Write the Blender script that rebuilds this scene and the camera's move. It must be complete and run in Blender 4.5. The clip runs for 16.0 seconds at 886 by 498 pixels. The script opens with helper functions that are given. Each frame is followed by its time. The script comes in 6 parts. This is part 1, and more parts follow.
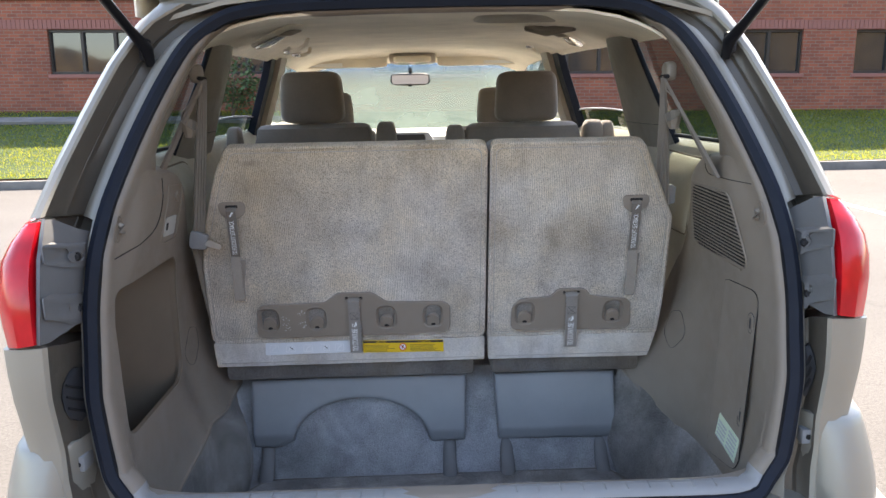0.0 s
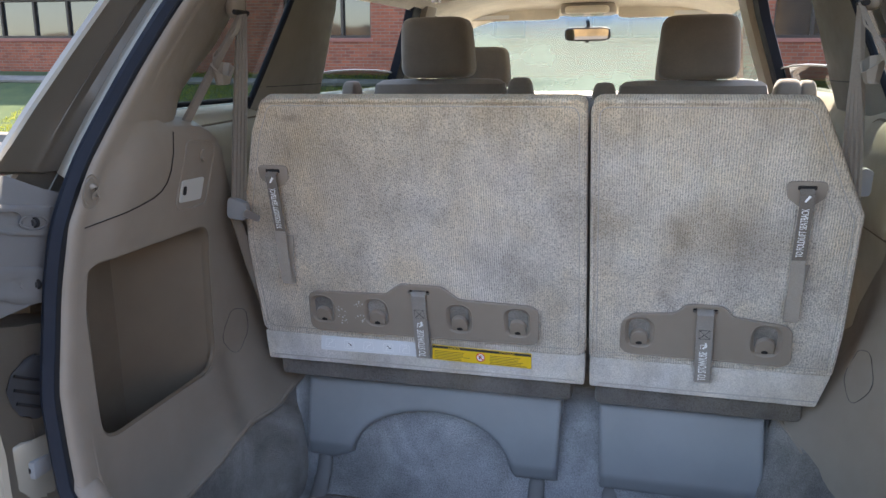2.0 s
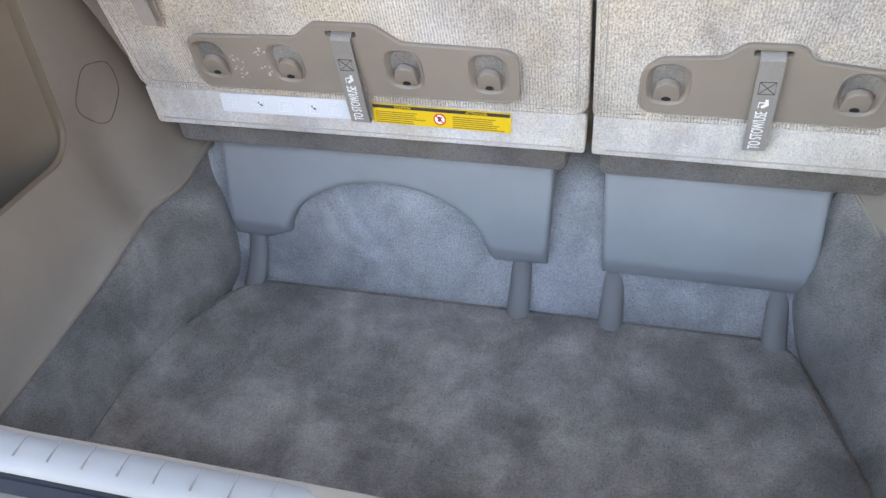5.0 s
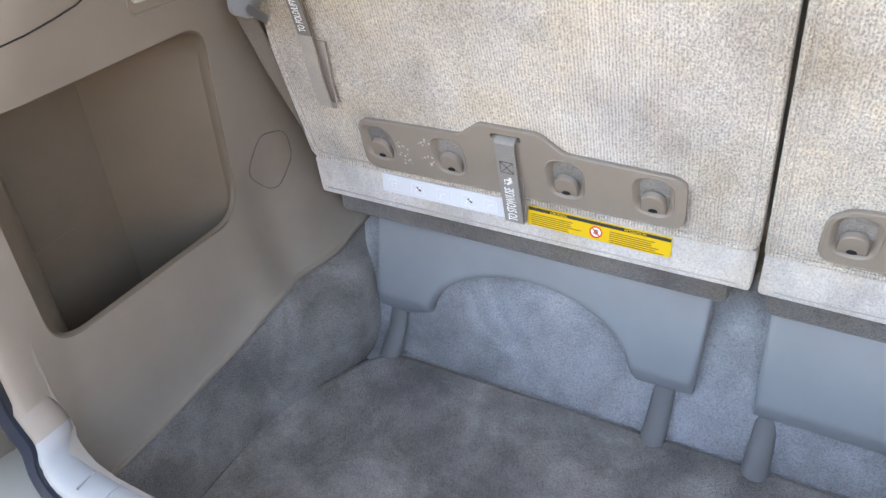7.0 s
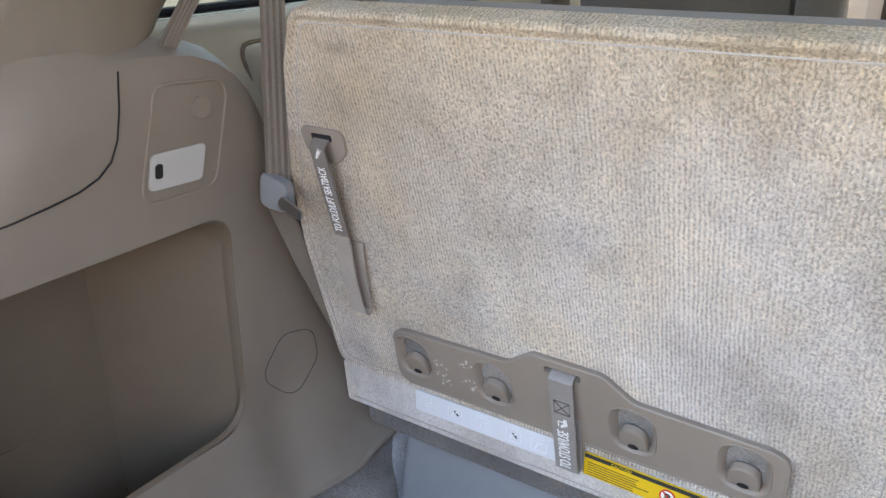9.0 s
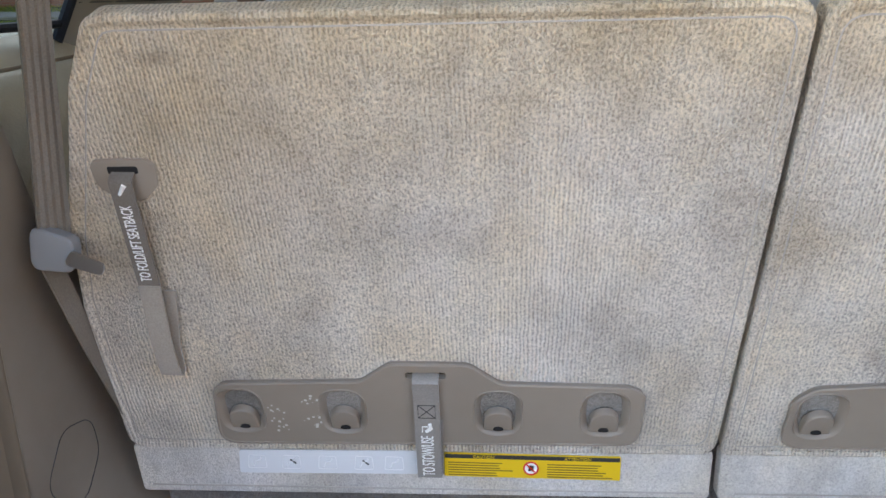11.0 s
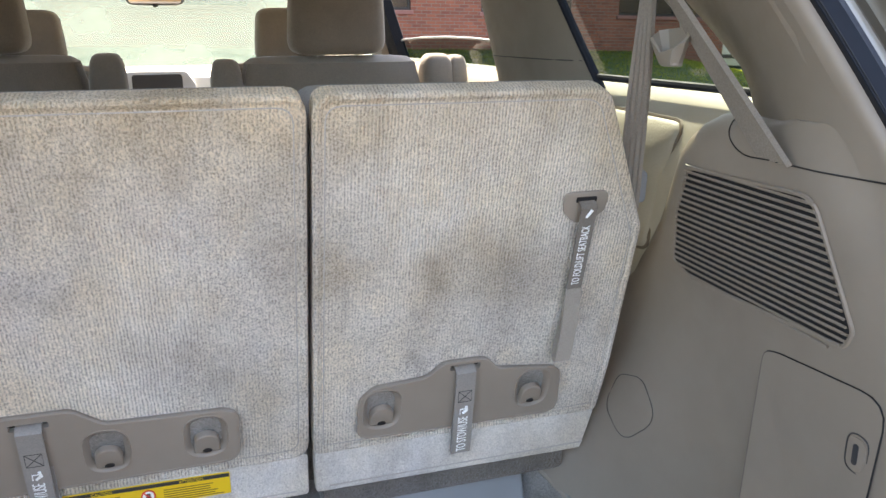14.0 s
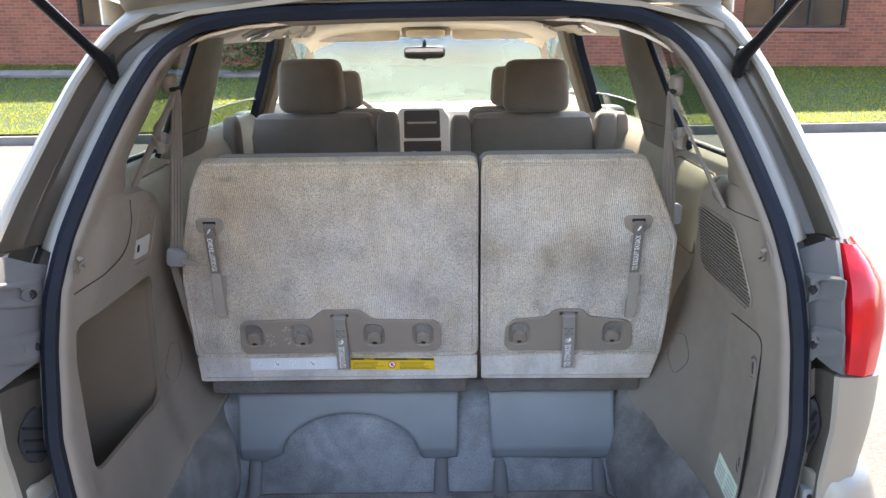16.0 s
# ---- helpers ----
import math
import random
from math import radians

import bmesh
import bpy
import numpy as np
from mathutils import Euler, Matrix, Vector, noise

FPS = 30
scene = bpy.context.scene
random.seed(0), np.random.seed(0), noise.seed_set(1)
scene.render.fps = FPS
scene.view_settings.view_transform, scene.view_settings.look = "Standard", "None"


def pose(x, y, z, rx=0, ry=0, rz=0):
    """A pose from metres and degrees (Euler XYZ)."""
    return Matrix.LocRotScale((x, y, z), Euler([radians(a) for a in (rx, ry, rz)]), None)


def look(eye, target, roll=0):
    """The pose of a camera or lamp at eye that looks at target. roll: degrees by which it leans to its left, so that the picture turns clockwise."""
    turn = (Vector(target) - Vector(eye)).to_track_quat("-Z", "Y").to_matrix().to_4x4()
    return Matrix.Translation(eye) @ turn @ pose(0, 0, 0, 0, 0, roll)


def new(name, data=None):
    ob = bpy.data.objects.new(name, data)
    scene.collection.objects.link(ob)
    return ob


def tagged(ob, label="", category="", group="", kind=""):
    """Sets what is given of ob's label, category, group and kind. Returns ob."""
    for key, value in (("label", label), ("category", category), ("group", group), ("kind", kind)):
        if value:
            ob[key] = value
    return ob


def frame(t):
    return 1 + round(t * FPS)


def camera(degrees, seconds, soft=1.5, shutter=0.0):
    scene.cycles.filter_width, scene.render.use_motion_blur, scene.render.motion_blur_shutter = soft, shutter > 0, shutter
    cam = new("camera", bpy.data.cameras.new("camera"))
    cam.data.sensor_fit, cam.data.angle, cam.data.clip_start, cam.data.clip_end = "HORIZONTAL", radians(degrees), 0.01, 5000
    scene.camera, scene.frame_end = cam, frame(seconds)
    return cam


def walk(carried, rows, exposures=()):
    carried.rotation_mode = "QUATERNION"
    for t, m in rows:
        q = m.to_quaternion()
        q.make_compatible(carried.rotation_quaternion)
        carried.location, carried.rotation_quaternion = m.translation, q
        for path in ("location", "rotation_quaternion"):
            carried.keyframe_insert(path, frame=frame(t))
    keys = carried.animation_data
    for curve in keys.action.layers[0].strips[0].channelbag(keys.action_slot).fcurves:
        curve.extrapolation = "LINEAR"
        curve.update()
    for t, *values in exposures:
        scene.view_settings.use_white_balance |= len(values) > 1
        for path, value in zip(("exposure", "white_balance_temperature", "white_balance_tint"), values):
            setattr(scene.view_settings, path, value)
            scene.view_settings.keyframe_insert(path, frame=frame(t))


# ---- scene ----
cam = camera(59.4, 16.0)
PATH = [
    (0, (-0.034, -1.278, 1.451), (0.001, 0.683, 1.063), -1.3),
    (0.5, (-0.005, -1.248, 1.423), (-0.059, 0.715, 1.046), -1.1),
    (1, (0.077, -1.115, 1.411), (-0.118, 0.84, 1.036), -1.0),
    (1.5, (0.185, -0.934, 1.401), (-0.178, 0.993, 1.007), -0.8),
    (2, (0.223, -0.807, 1.396), (-0.288, 1.072, 0.939), -0.7),
    (2.5, (0.244, -0.665, 1.369), (-0.404, 1.141, 0.806), -1.2),
    (3, (0.231, -0.518, 1.354), (-0.445, 1.219, 0.629), -1.9),
    (3.5, (0.207, -0.406, 1.336), (-0.411, 1.274, 0.444), -2.4),
    (4, (0.197, -0.333, 1.329), (-0.309, 1.288, 0.273), -3.1),
    (4.2, (0.192, -0.314, 1.334), (-0.273, 1.282, 0.222), -3.6),
    (6.3, (0.185, -0.266, 1.405), (-0.38, 1.157, 0.118), -5.3),
    (6.5, (0.184, -0.257, 1.406), (-0.463, 1.171, 0.164), -5.1),
    (7, (0.179, -0.199, 1.42), (-0.672, 1.217, 0.293), -4.2),
    (7.5, (0.186, -0.12, 1.423), (-0.858, 1.267, 0.43), -2.6),
    (8, (0.193, -0.053, 1.429), (-0.966, 1.326, 0.559), -1.7),
    (8.2, (0.19, -0.024, 1.429), (-0.984, 1.362, 0.592), -1.5),
    (10.3, (-0.131, -0.089, 1.366), (-0.615, 1.734, 0.7), -1.3),
    (10.5, (-0.144, -0.102, 1.361), (-0.529, 1.749, 0.706), -1.4),
    (11, (-0.151, -0.111, 1.351), (-0.293, 1.783, 0.725), -1.6),
    (11.5, (-0.138, -0.093, 1.344), (-0.002, 1.812, 0.751), -1.3),
    (12, (-0.097, -0.075, 1.345), (0.281, 1.798, 0.753), -1.2),
    (12.5, (-0.075, -0.089, 1.346), (0.512, 1.734, 0.77), -0.8),
    (13, (-0.064, -0.117, 1.36), (0.633, 1.668, 0.787), -0.5),
    (13.5, (-0.043, -0.166, 1.392), (0.654, 1.622, 0.83), -0.3),
    (14, (-0.007, -0.296, 1.405), (0.574, 1.54, 0.864), -0.3),
    (14.5, (0.04, -0.53, 1.416), (0.431, 1.366, 0.912), -0.5),
    (15, (0.047, -0.753, 1.447), (0.226, 1.182, 0.973), -0.7),
    (15.5, (0.066, -1.017, 1.511), (0.076, 0.925, 1.03), -0.8),
    (16, (0.071, -1.138, 1.588), (0.023, 0.795, 1.077), -1.1),
]
walk(cam, [(t, look(eye, target, roll)) for t, eye, target, roll in PATH],
     [(0, 2.36, 7500, 15), (1.5, 2.46, 7300, 15), (2.5, 2.60, 7500, 15), (3, 2.86, 7800, 15), (3.5, 3.06, 8000, 15), (4.2, 3.32, 8150, 15), (6.3, 3.70, 8900, 15), (7, 3.60, 8450, 15), (8.2, 3.34, 7900, 15), (10.3, 3.06, 8100, 15), (11.5, 2.92, 8100, 15), (13, 2.90, 8050, 15), (14, 2.92, 7900, 15), (15, 2.94, 7550, 15), (16, 2.74, 7400, 15)])

# ---- world, sun ----
world = bpy.data.worlds.new("sky")
scene.world = world
world.use_nodes = True
wn = world.node_tree.nodes
sky = wn.new("ShaderNodeTexSky")
sky.sky_type, sky.sun_disc = "NISHITA", False
SUN_EL, SUN_AZ = 52.0, 16.0          # degrees; azimuth from +y towards +x
sky.sun_elevation, sky.sun_rotation = radians(SUN_EL), radians(SUN_AZ)
world.node_tree.links.new(sky.outputs[0], wn["Background"].inputs[0])
wn["Background"].inputs[1].default_value = 0.15
sun = new("sun", bpy.data.lights.new("sun", "SUN"))
sun.data.energy, sun.data.angle, sun.data.color = 3.7, radians(0.53), (1.0, 0.95, 0.87)
sd = Vector((math.sin(radians(SUN_AZ)) * math.cos(radians(SUN_EL)), math.cos(radians(SUN_AZ)) * math.cos(radians(SUN_EL)), math.sin(radians(SUN_EL))))
sun.matrix_world = look(sd * 50, (0, 0, 0))


# ---- materials ----
def mat(name, base, rough=0.6, metal=0.0, spec=0.5):
    m = bpy.data.materials.new(name)
    m.use_nodes = True
    b = m.node_tree.nodes["Principled BSDF"]
    b.inputs["Base Color"].default_value = (*base, 1)
    b.inputs["Roughness"].default_value = rough
    b.inputs["Metallic"].default_value = metal
    b.inputs["Specular IOR Level"].default_value = spec
    return m


def node(m, kind, **inputs):
    n = m.node_tree.nodes.new(kind)
    for k, v in inputs.items():
        n.inputs[k.replace("_", " ")].default_value = v
    return n


def link(m, a, b):
    m.node_tree.links.new(a, b)


def coords(m, scale=(1, 1, 1)):
    tc, mp = node(m, "ShaderNodeTexCoord"), node(m, "ShaderNodeMapping", Scale=scale)
    link(m, tc.outputs["Object"], mp.inputs[0])
    return mp.outputs[0]


def ramp(m, fac, stops):
    r = m.node_tree.nodes.new("ShaderNodeValToRGB")
    e = r.color_ramp.elements
    while len(e) < len(stops):
        e.new(0.5)
    for i, (p, c) in enumerate(stops):
        e[i].position, e[i].color = p, (*c, 1)
    link(m, fac, r.inputs[0])
    return r.outputs[0]


def noise_tex(m, vec, scale, detail=4, rough=0.6):
    n = node(m, "ShaderNodeTexNoise", Scale=scale, Detail=detail, Roughness=rough)
    link(m, vec, n.inputs["Vector"])
    return n.outputs["Fac"]


def mix(m, kind, fac, a, b):
    n = m.node_tree.nodes.new("ShaderNodeMix")
    n.data_type, n.blend_type = "RGBA", kind
    for sock, v in ((n.inputs["Factor"], fac), (n.inputs[6], a), (n.inputs[7], b)):
        if isinstance(v, (int, float)):
            sock.default_value = v
        elif isinstance(v, tuple):
            sock.default_value = (*v, 1)
        else:
            link(m, v, sock)
    return n.outputs[2]


def bump(m, height, strength, distance, prev=None):
    n = node(m, "ShaderNodeBump", Strength=strength, Distance=distance)
    link(m, height, n.inputs["Height"])
    if prev:
        link(m, prev, n.inputs["Normal"])
    return n.outputs[0]


def calc(m, op, a, b, c=None):
    """A maths node: a and b and c are sockets or numbers."""
    n = m.node_tree.nodes.new("ShaderNodeMath")
    n.operation = op
    for sock, v in zip(n.inputs, (a, b, c)):
        if isinstance(v, (int, float)):
            sock.default_value = v
        elif v is not None:
            link(m, v, sock)
    return n.outputs[0]


def bsdf(m):
    return m.node_tree.nodes["Principled BSDF"]


def plastic(name, base, rough=0.5, grain=900.0, spec=0.4):
    """Moulded interior plastic: fine leather grain, faint scuffs."""
    m = mat(name, base, rough, 0, spec)
    v = coords(m)
    big, fine = noise_tex(m, v, 7.0, 5), noise_tex(m, v, grain, 2)
    c = ramp(m, big, [(0.3, tuple(x * 0.92 for x in base)), (0.7, tuple(min(1, x * 1.06) for x in base))])
    link(m, c, bsdf(m).inputs["Base Color"])
    r = ramp(m, noise_tex(m, v, 22.0, 6), [(0.35, (rough - 0.06,) * 3), (0.7, (rough + 0.12,) * 3)])
    link(m, r, bsdf(m).inputs["Roughness"])
    link(m, bump(m, fine, 0.25, 0.0006), bsdf(m).inputs["Normal"])
    return m


def carpet(name, base, stain, patch=5.0, pile=0.5, worn=0.0, brushed=0.0, rib=0.0):
    """Short looped pile: rows of small tufts, soft brushed patches of warm and cool tone, faint stains."""
    m = mat(name, base, 0.95, 0, 0.12)
    v = coords(m)
    big, mid = noise_tex(m, v, patch, 6, 0.62), noise_tex(m, coords(m, (1.0, 1.0, 0.55)), patch * 2.7, 5, 0.62)
    wide, tone, fine = noise_tex(m, v, patch * 0.6, 3, 0.5), noise_tex(m, coords(m, (1, 1, 0.8)), patch * 1.6, 4, 0.55), noise_tex(m, v, 380.0, 3, 0.6)
    c = ramp(m, big, [(0.33, stain), (0.55, base), (0.72, tuple(min(1, x * 1.08) for x in base))])
    c = mix(m, "MULTIPLY", 1.0, c, ramp(m, wide, [(0.36, (0.84, 0.84, 0.85) if brushed else (0.80, 0.74, 0.65)), (0.53, (1.0, 1.0, 1.0))]))
    c = mix(m, "MULTIPLY", 0.35 if brushed else 1.0, c, ramp(m, tone, [(0.34, (1.02, 0.98, 0.91)), (0.5, (0.98, 0.98, 0.98)), (0.66, (0.97, 0.98, 1.02))]))
    c = mix(m, "MULTIPLY", 1.0, c, ramp(m, mid, [(0.30, (0.78, 0.77, 0.765)), (0.47, (0.98, 0.98, 0.98)), (0.66, (1.10, 1.10, 1.10))]))
    if brushed:
        br = node(m, "ShaderNodeTexNoise", Scale=patch * 1.7, Detail=4.0, Roughness=0.55, Distortion=0.45)
        link(m, v, br.inputs["Vector"])
        c = mix(m, "MULTIPLY", brushed, c, ramp(m, br.outputs["Fac"], [(0.36, (0.68, 0.68, 0.69)), (0.48, (0.96, 0.96, 0.96)), (0.60, (1.30, 1.30, 1.32))]))
    if worn:
        # grubby band along the rubbed top edge
        sp = m.node_tree.nodes.new("ShaderNodeSeparateXYZ")
        link(m, v, sp.inputs[0])
        ad = m.node_tree.nodes.new("ShaderNodeMath")
        ad.operation = "MULTIPLY_ADD"
        link(m, noise_tex(m, v, 6.0, 4), ad.inputs[0])
        ad.inputs[1].default_value = 0.34
        link(m, sp.outputs[2], ad.inputs[2])
        mr = node(m, "ShaderNodeMapRange")
        mr.inputs[1].default_value, mr.inputs[2].default_value = 1.33, 1.56
        link(m, ad.outputs[0], mr.inputs[0])
        c = mix(m, "MULTIPLY", mr.outputs[0], c, (0.86, 0.76, 0.60))
    if rib:
        # tufts stand in upright rows; where the pile is brushed the rows fade into fuzz
        sp2 = m.node_tree.nodes.new("ShaderNodeSeparateXYZ")
        link(m, v, sp2.inputs[0])
        row = calc(m, "SINE", calc(m, "MULTIPLY_ADD", sp2.outputs[0], 2 * math.pi / rib, calc(m, "MULTIPLY", noise_tex(m, coords(m, (1, 1, 0.35)), 70.0, 3), 9.0)), 0.0)
        row = calc(m, "MULTIPLY_ADD", row, 0.5, 0.5)
        tuft = noise_tex(m, coords(m, (1.0, 1.0, 0.75)), 400.0, 3, 0.6)
        lie = ramp(m, noise_tex(m, coords(m, (1.0, 1.0, 0.6)), 4.5, 4, 0.6), [(0.40, (0.25,) * 3), (0.62, (0.85,) * 3)])
        loops = mix(m, "MIX", lie, ramp(m, tuft, [(0.3, (0.0,) * 3), (0.7, (1.0,) * 3)]), mix(m, "MIX", 0.50, row, ramp(m, tuft, [(0.3, (0.0,) * 3), (0.7, (1.0,) * 3)])))
        loops = ramp(m, loops, [(0.0, (1.0,) * 3), (1.0, (0.0,) * 3)])
        # rubbed marks
        mk = node(m, "ShaderNodeTexNoise", Scale=7.0, Detail=6.0, Roughness=0.7, Distortion=0.6)
        link(m, coords(m, (1.0, 1.0, 1.9)), mk.inputs["Vector"])
        c = mix(m, "MULTIPLY", 1.0, c, ramp(m, mk.outputs["Fac"], [(0.30, (0.78, 0.75, 0.73)), (0.41, (1.0, 1.0, 1.0))]))
    else:
        vo = node(m, "ShaderNodeTexVoronoi", Scale=520.0, Randomness=0.9)
        link(m, v, vo.inputs["Vector"])
        loops = mix(m, "MIX", 0.5, vo.outputs["Distance"], ramp(m, noise_tex(m, v, 300.0, 3), [(0.3, (0.0,) * 3), (0.7, (0.9,) * 3)]))
    c = mix(m, "MULTIPLY", min(1.0, pile), c, ramp(m, loops, [(0.08, (1.22, 1.22, 1.22)), (0.45, (0.98, 0.98, 0.98)), (0.85, (0.48, 0.465, 0.455))]))
    c = mix(m, "MULTIPLY", 1.0, c, ramp(m, fine, [(0.3, (0.88,) * 3), (0.7, (1.10,) * 3)]))
    inv = ramp(m, loops, [(0.0, (1, 1, 1)), (0.8, (0, 0, 0))])
    bsdf(m).inputs["Sheen Weight"].default_value = 0.2
    bsdf(m).inputs["Sheen Roughness"].default_value = 0.5
    link(m, c, bsdf(m).inputs["Base Color"])
    link(m, bump(m, inv, 0.6 * pile + 0.25, 0.004, bump(m, mid, 0.3, 0.02)), bsdf(m).inputs["Normal"])
    return m


def cloth(name, base):
    m = mat(name, base, 0.9, 0, 0.2)
    v = coords(m)
    fine = noise_tex(m, v, 500.0, 2)
    c = ramp(m, noise_tex(m, v, 6.0, 5), [(0.3, tuple(x * 0.85 for x in base)), (0.7, tuple(x * 1.1 for x in base))])
    c = mix(m, "MULTIPLY", 1.0, c, ramp(m, fine, [(0.3, (0.85,) * 3), (0.7, (1.08,) * 3)]))
    link(m, c, bsdf(m).inputs["Base Color"])
    bsdf(m).inputs["Sheen Weight"].default_value = 0.3
    link(m, bump(m, fine, 0.4, 0.001), bsdf(m).inputs["Normal"])
    return m


def glass(name, tint, gloss=0.04, haze=0.0, haze_col=(0.8, 0.85, 0.8)):
    """A thin pane: clear with its tint, mirrored at grazing angles, with a film of dust where hazy."""
    m = bpy.data.materials.new(name)
    m.use_nodes = True
    nt = m.node_tree
    nt.nodes.remove(nt.nodes["Principled BSDF"])
    out = nt.nodes["Material Output"]
    tr, gl, fr, mx = nt.nodes.new("ShaderNodeBsdfTransparent"), nt.nodes.new("ShaderNodeBsdfGlossy"), nt.nodes.new("ShaderNodeLayerWeight"), nt.nodes.new("ShaderNodeMixShader")
    tr.inputs[0].default_value = (*tint, 1)
    gl.inputs["Roughness"].default_value = 0.02
    fr.inputs[0].default_value = 0.5
    link(m, ramp(m, fr.outputs["Facing"], [(0.0, (gloss,) * 3), (0.55, (gloss * 1.6,) * 3), (0.8, (0.18,) * 3), (1.0, (0.9,) * 3)]), mx.inputs[0])
    link(m, tr.outputs[0], mx.inputs[1])
    link(m, gl.outputs[0], mx.inputs[2])
    last = mx
    if haze:
        d, tl, ad, m2 = nt.nodes.new("ShaderNodeBsdfDiffuse"), nt.nodes.new("ShaderNodeBsdfTranslucent"), nt.nodes.new("ShaderNodeMixShader"), nt.nodes.new("ShaderNodeMixShader")
        d.inputs[0].default_value = tl.inputs[0].default_value = (*haze_col, 1)
        ad.inputs[0].default_value = 0.75
        link(m, d.outputs[0], ad.inputs[1])
        link(m, tl.outputs[0], ad.inputs[2])
        f = ramp(m, noise_tex(m, coords(m), 2.4, 4, 0.5), [(0.32, (haze * 0.66,) * 3), (0.68, (haze * 1.15,) * 3)])
        link(m, f, m2.inputs[0])
        link(m, mx.outputs[0], m2.inputs[1])
        link(m, ad.outputs[0], m2.inputs[2])
        last = m2
    link(m, last.outputs[0], out.inputs[0])
    return m


TAUPE = plastic("taupe_plastic", (0.243, 0.204, 0.166), 0.48)
# taupe darkened, so shade in the pocket and armrest recess sits in the colour
SHADED_PL = plastic("shaded_taupe_plastic", (0.150, 0.118, 0.086), 0.55)
PILLAR_PL = plastic("pillar_plastic", (0.235, 0.215, 0.19), 0.5)
TAUPE_LT = plastic("light_taupe_plastic", (0.40, 0.35, 0.295), 0.5)
LEG_PL = plastic("leg_plastic", (0.17, 0.165, 0.16), 0.5)
GREY_PL = plastic("grey_plastic", (0.248, 0.254, 0.263), 0.48)
# body paint darkened for the shade under the tailgate, and without its clear coat
SHADED_JAMB = plastic("shaded_jamb_paint", (0.15, 0.132, 0.108), 0.36, 1200.0, 0.5)
bsdf(SHADED_JAMB).inputs["Metallic"].default_value = 0.35
BRACKET = plastic("lamp_bracket_plastic", (0.155, 0.157, 0.16), 0.45, 900.0, 0.4)
PLATE_PL = plastic("hook_plate_plastic", (0.285, 0.24, 0.198), 0.45)
DARK_PL = plastic("dark_plastic", (0.035, 0.036, 0.04), 0.5)
STRUT = mat("strut_paint", (0.008, 0.008, 0.010), 0.28, 0, 0.4)
BLACK = mat("slot_black", (0.01, 0.01, 0.011), 0.8)
SILL_PL = plastic("sill_plastic", (0.29, 0.287, 0.28), 0.45)
BACK_CARPET = carpet("seatback_carpet", (0.82, 0.755, 0.67), (0.65, 0.585, 0.50), pile=0.9, worn=1.0, rib=0.0044)
FLAP_CARPET = carpet("flap_carpet", (0.70, 0.66, 0.61), (0.58, 0.545, 0.50), pile=0.5)
FLOOR_CARPET = carpet("floor_carpet", (0.32, 0.292, 0.265), (0.20, 0.183, 0.166), patch=5.0, pile=0.7, brushed=1.0)
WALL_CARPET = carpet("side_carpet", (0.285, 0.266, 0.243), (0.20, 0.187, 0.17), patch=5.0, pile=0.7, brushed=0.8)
FRONT_CARPET = carpet("front_wall_carpet", (0.39, 0.39, 0.395), (0.28, 0.28, 0.28), patch=4.0, pile=0.7, brushed=0.6)
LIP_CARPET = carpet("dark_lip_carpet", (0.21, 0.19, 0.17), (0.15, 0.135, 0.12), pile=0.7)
SEAT_CLOTH = cloth("seat_cloth", (0.235, 0.205, 0.175))
HEAD_CLOTH = cloth("headliner_cloth", (0.93, 0.85, 0.70))
BELT = cloth("belt_webbing", (0.225, 0.195, 0.163))
bsdf(BELT).inputs["Sheen Weight"].default_value = 0.05
CUP_PL = plastic("cup_plastic", (0.27, 0.235, 0.195), 0.5)
CREAM = plastic("cream_lining", (0.42, 0.385, 0.31), 0.42)
ARM_PL = plastic("armrest_vinyl", (0.36, 0.33, 0.265), 0.45, 210.0)
for nd in ARM_PL.node_tree.nodes:
    if nd.type == "BUMP":
        nd.inputs["Strength"].default_value = 0.55
        nd.inputs["Distance"].default_value = 0.0014
IVORY = plastic("ivory_plastic", (0.82, 0.76, 0.64), 0.4)
SEAM = cloth("seam_thread", (0.47, 0.43, 0.385))
FAINT = mat("faint_print", (0.86, 0.87, 0.88), 0.4)
SCRATCH = mat("worn_white_print", (0.60, 0.58, 0.54), 0.6)
STRAP = cloth("strap_webbing", (0.185, 0.16, 0.135))
STRAP_LT = cloth("shiny_strap_webbing", (0.29, 0.265, 0.24))
bsdf(STRAP_LT).inputs["Roughness"].default_value = 0.3
bsdf(STRAP_LT).inputs["Specular IOR Level"].default_value = 0.6
STRAP_LOOP = cloth("loop_webbing", (0.36, 0.32, 0.275))
bsdf(STRAP_LOOP).inputs["Roughness"].default_value = 0.45
INK = mat("white_ink", (0.90, 0.90, 0.88), 0.6)
DARK_INK = mat("dark_ink", (0.03, 0.03, 0.03), 0.6)
BROWN_INK = mat("brown_ink", (0.22, 0.14, 0.02), 0.6)
YELLOW = mat("yellow_label", (0.80, 0.52, 0.02), 0.45)
RED_INK = mat("red_ink", (0.7, 0.05, 0.03), 0.5)
WHITE_LABEL = mat("white_label", (0.71, 0.73, 0.75), 0.3)
GREY_INK = mat("grey_ink", (0.45, 0.47, 0.47), 0.5)
GREEN_LABEL = mat("green_label", (0.62, 0.72, 0.55), 0.5)
CHROME = mat("chrome", (0.75, 0.75, 0.76), 0.15, 1.0)
STEEL = mat("steel", (0.45, 0.45, 0.46), 0.35, 1.0)
BEAD = plastic("bead_rubber", (0.008, 0.009, 0.012), 0.5, 900.0, 0.35)
RUBBER = plastic("rubber_seal", (0.012, 0.016, 0.026), 0.62, 900.0, 0.22)
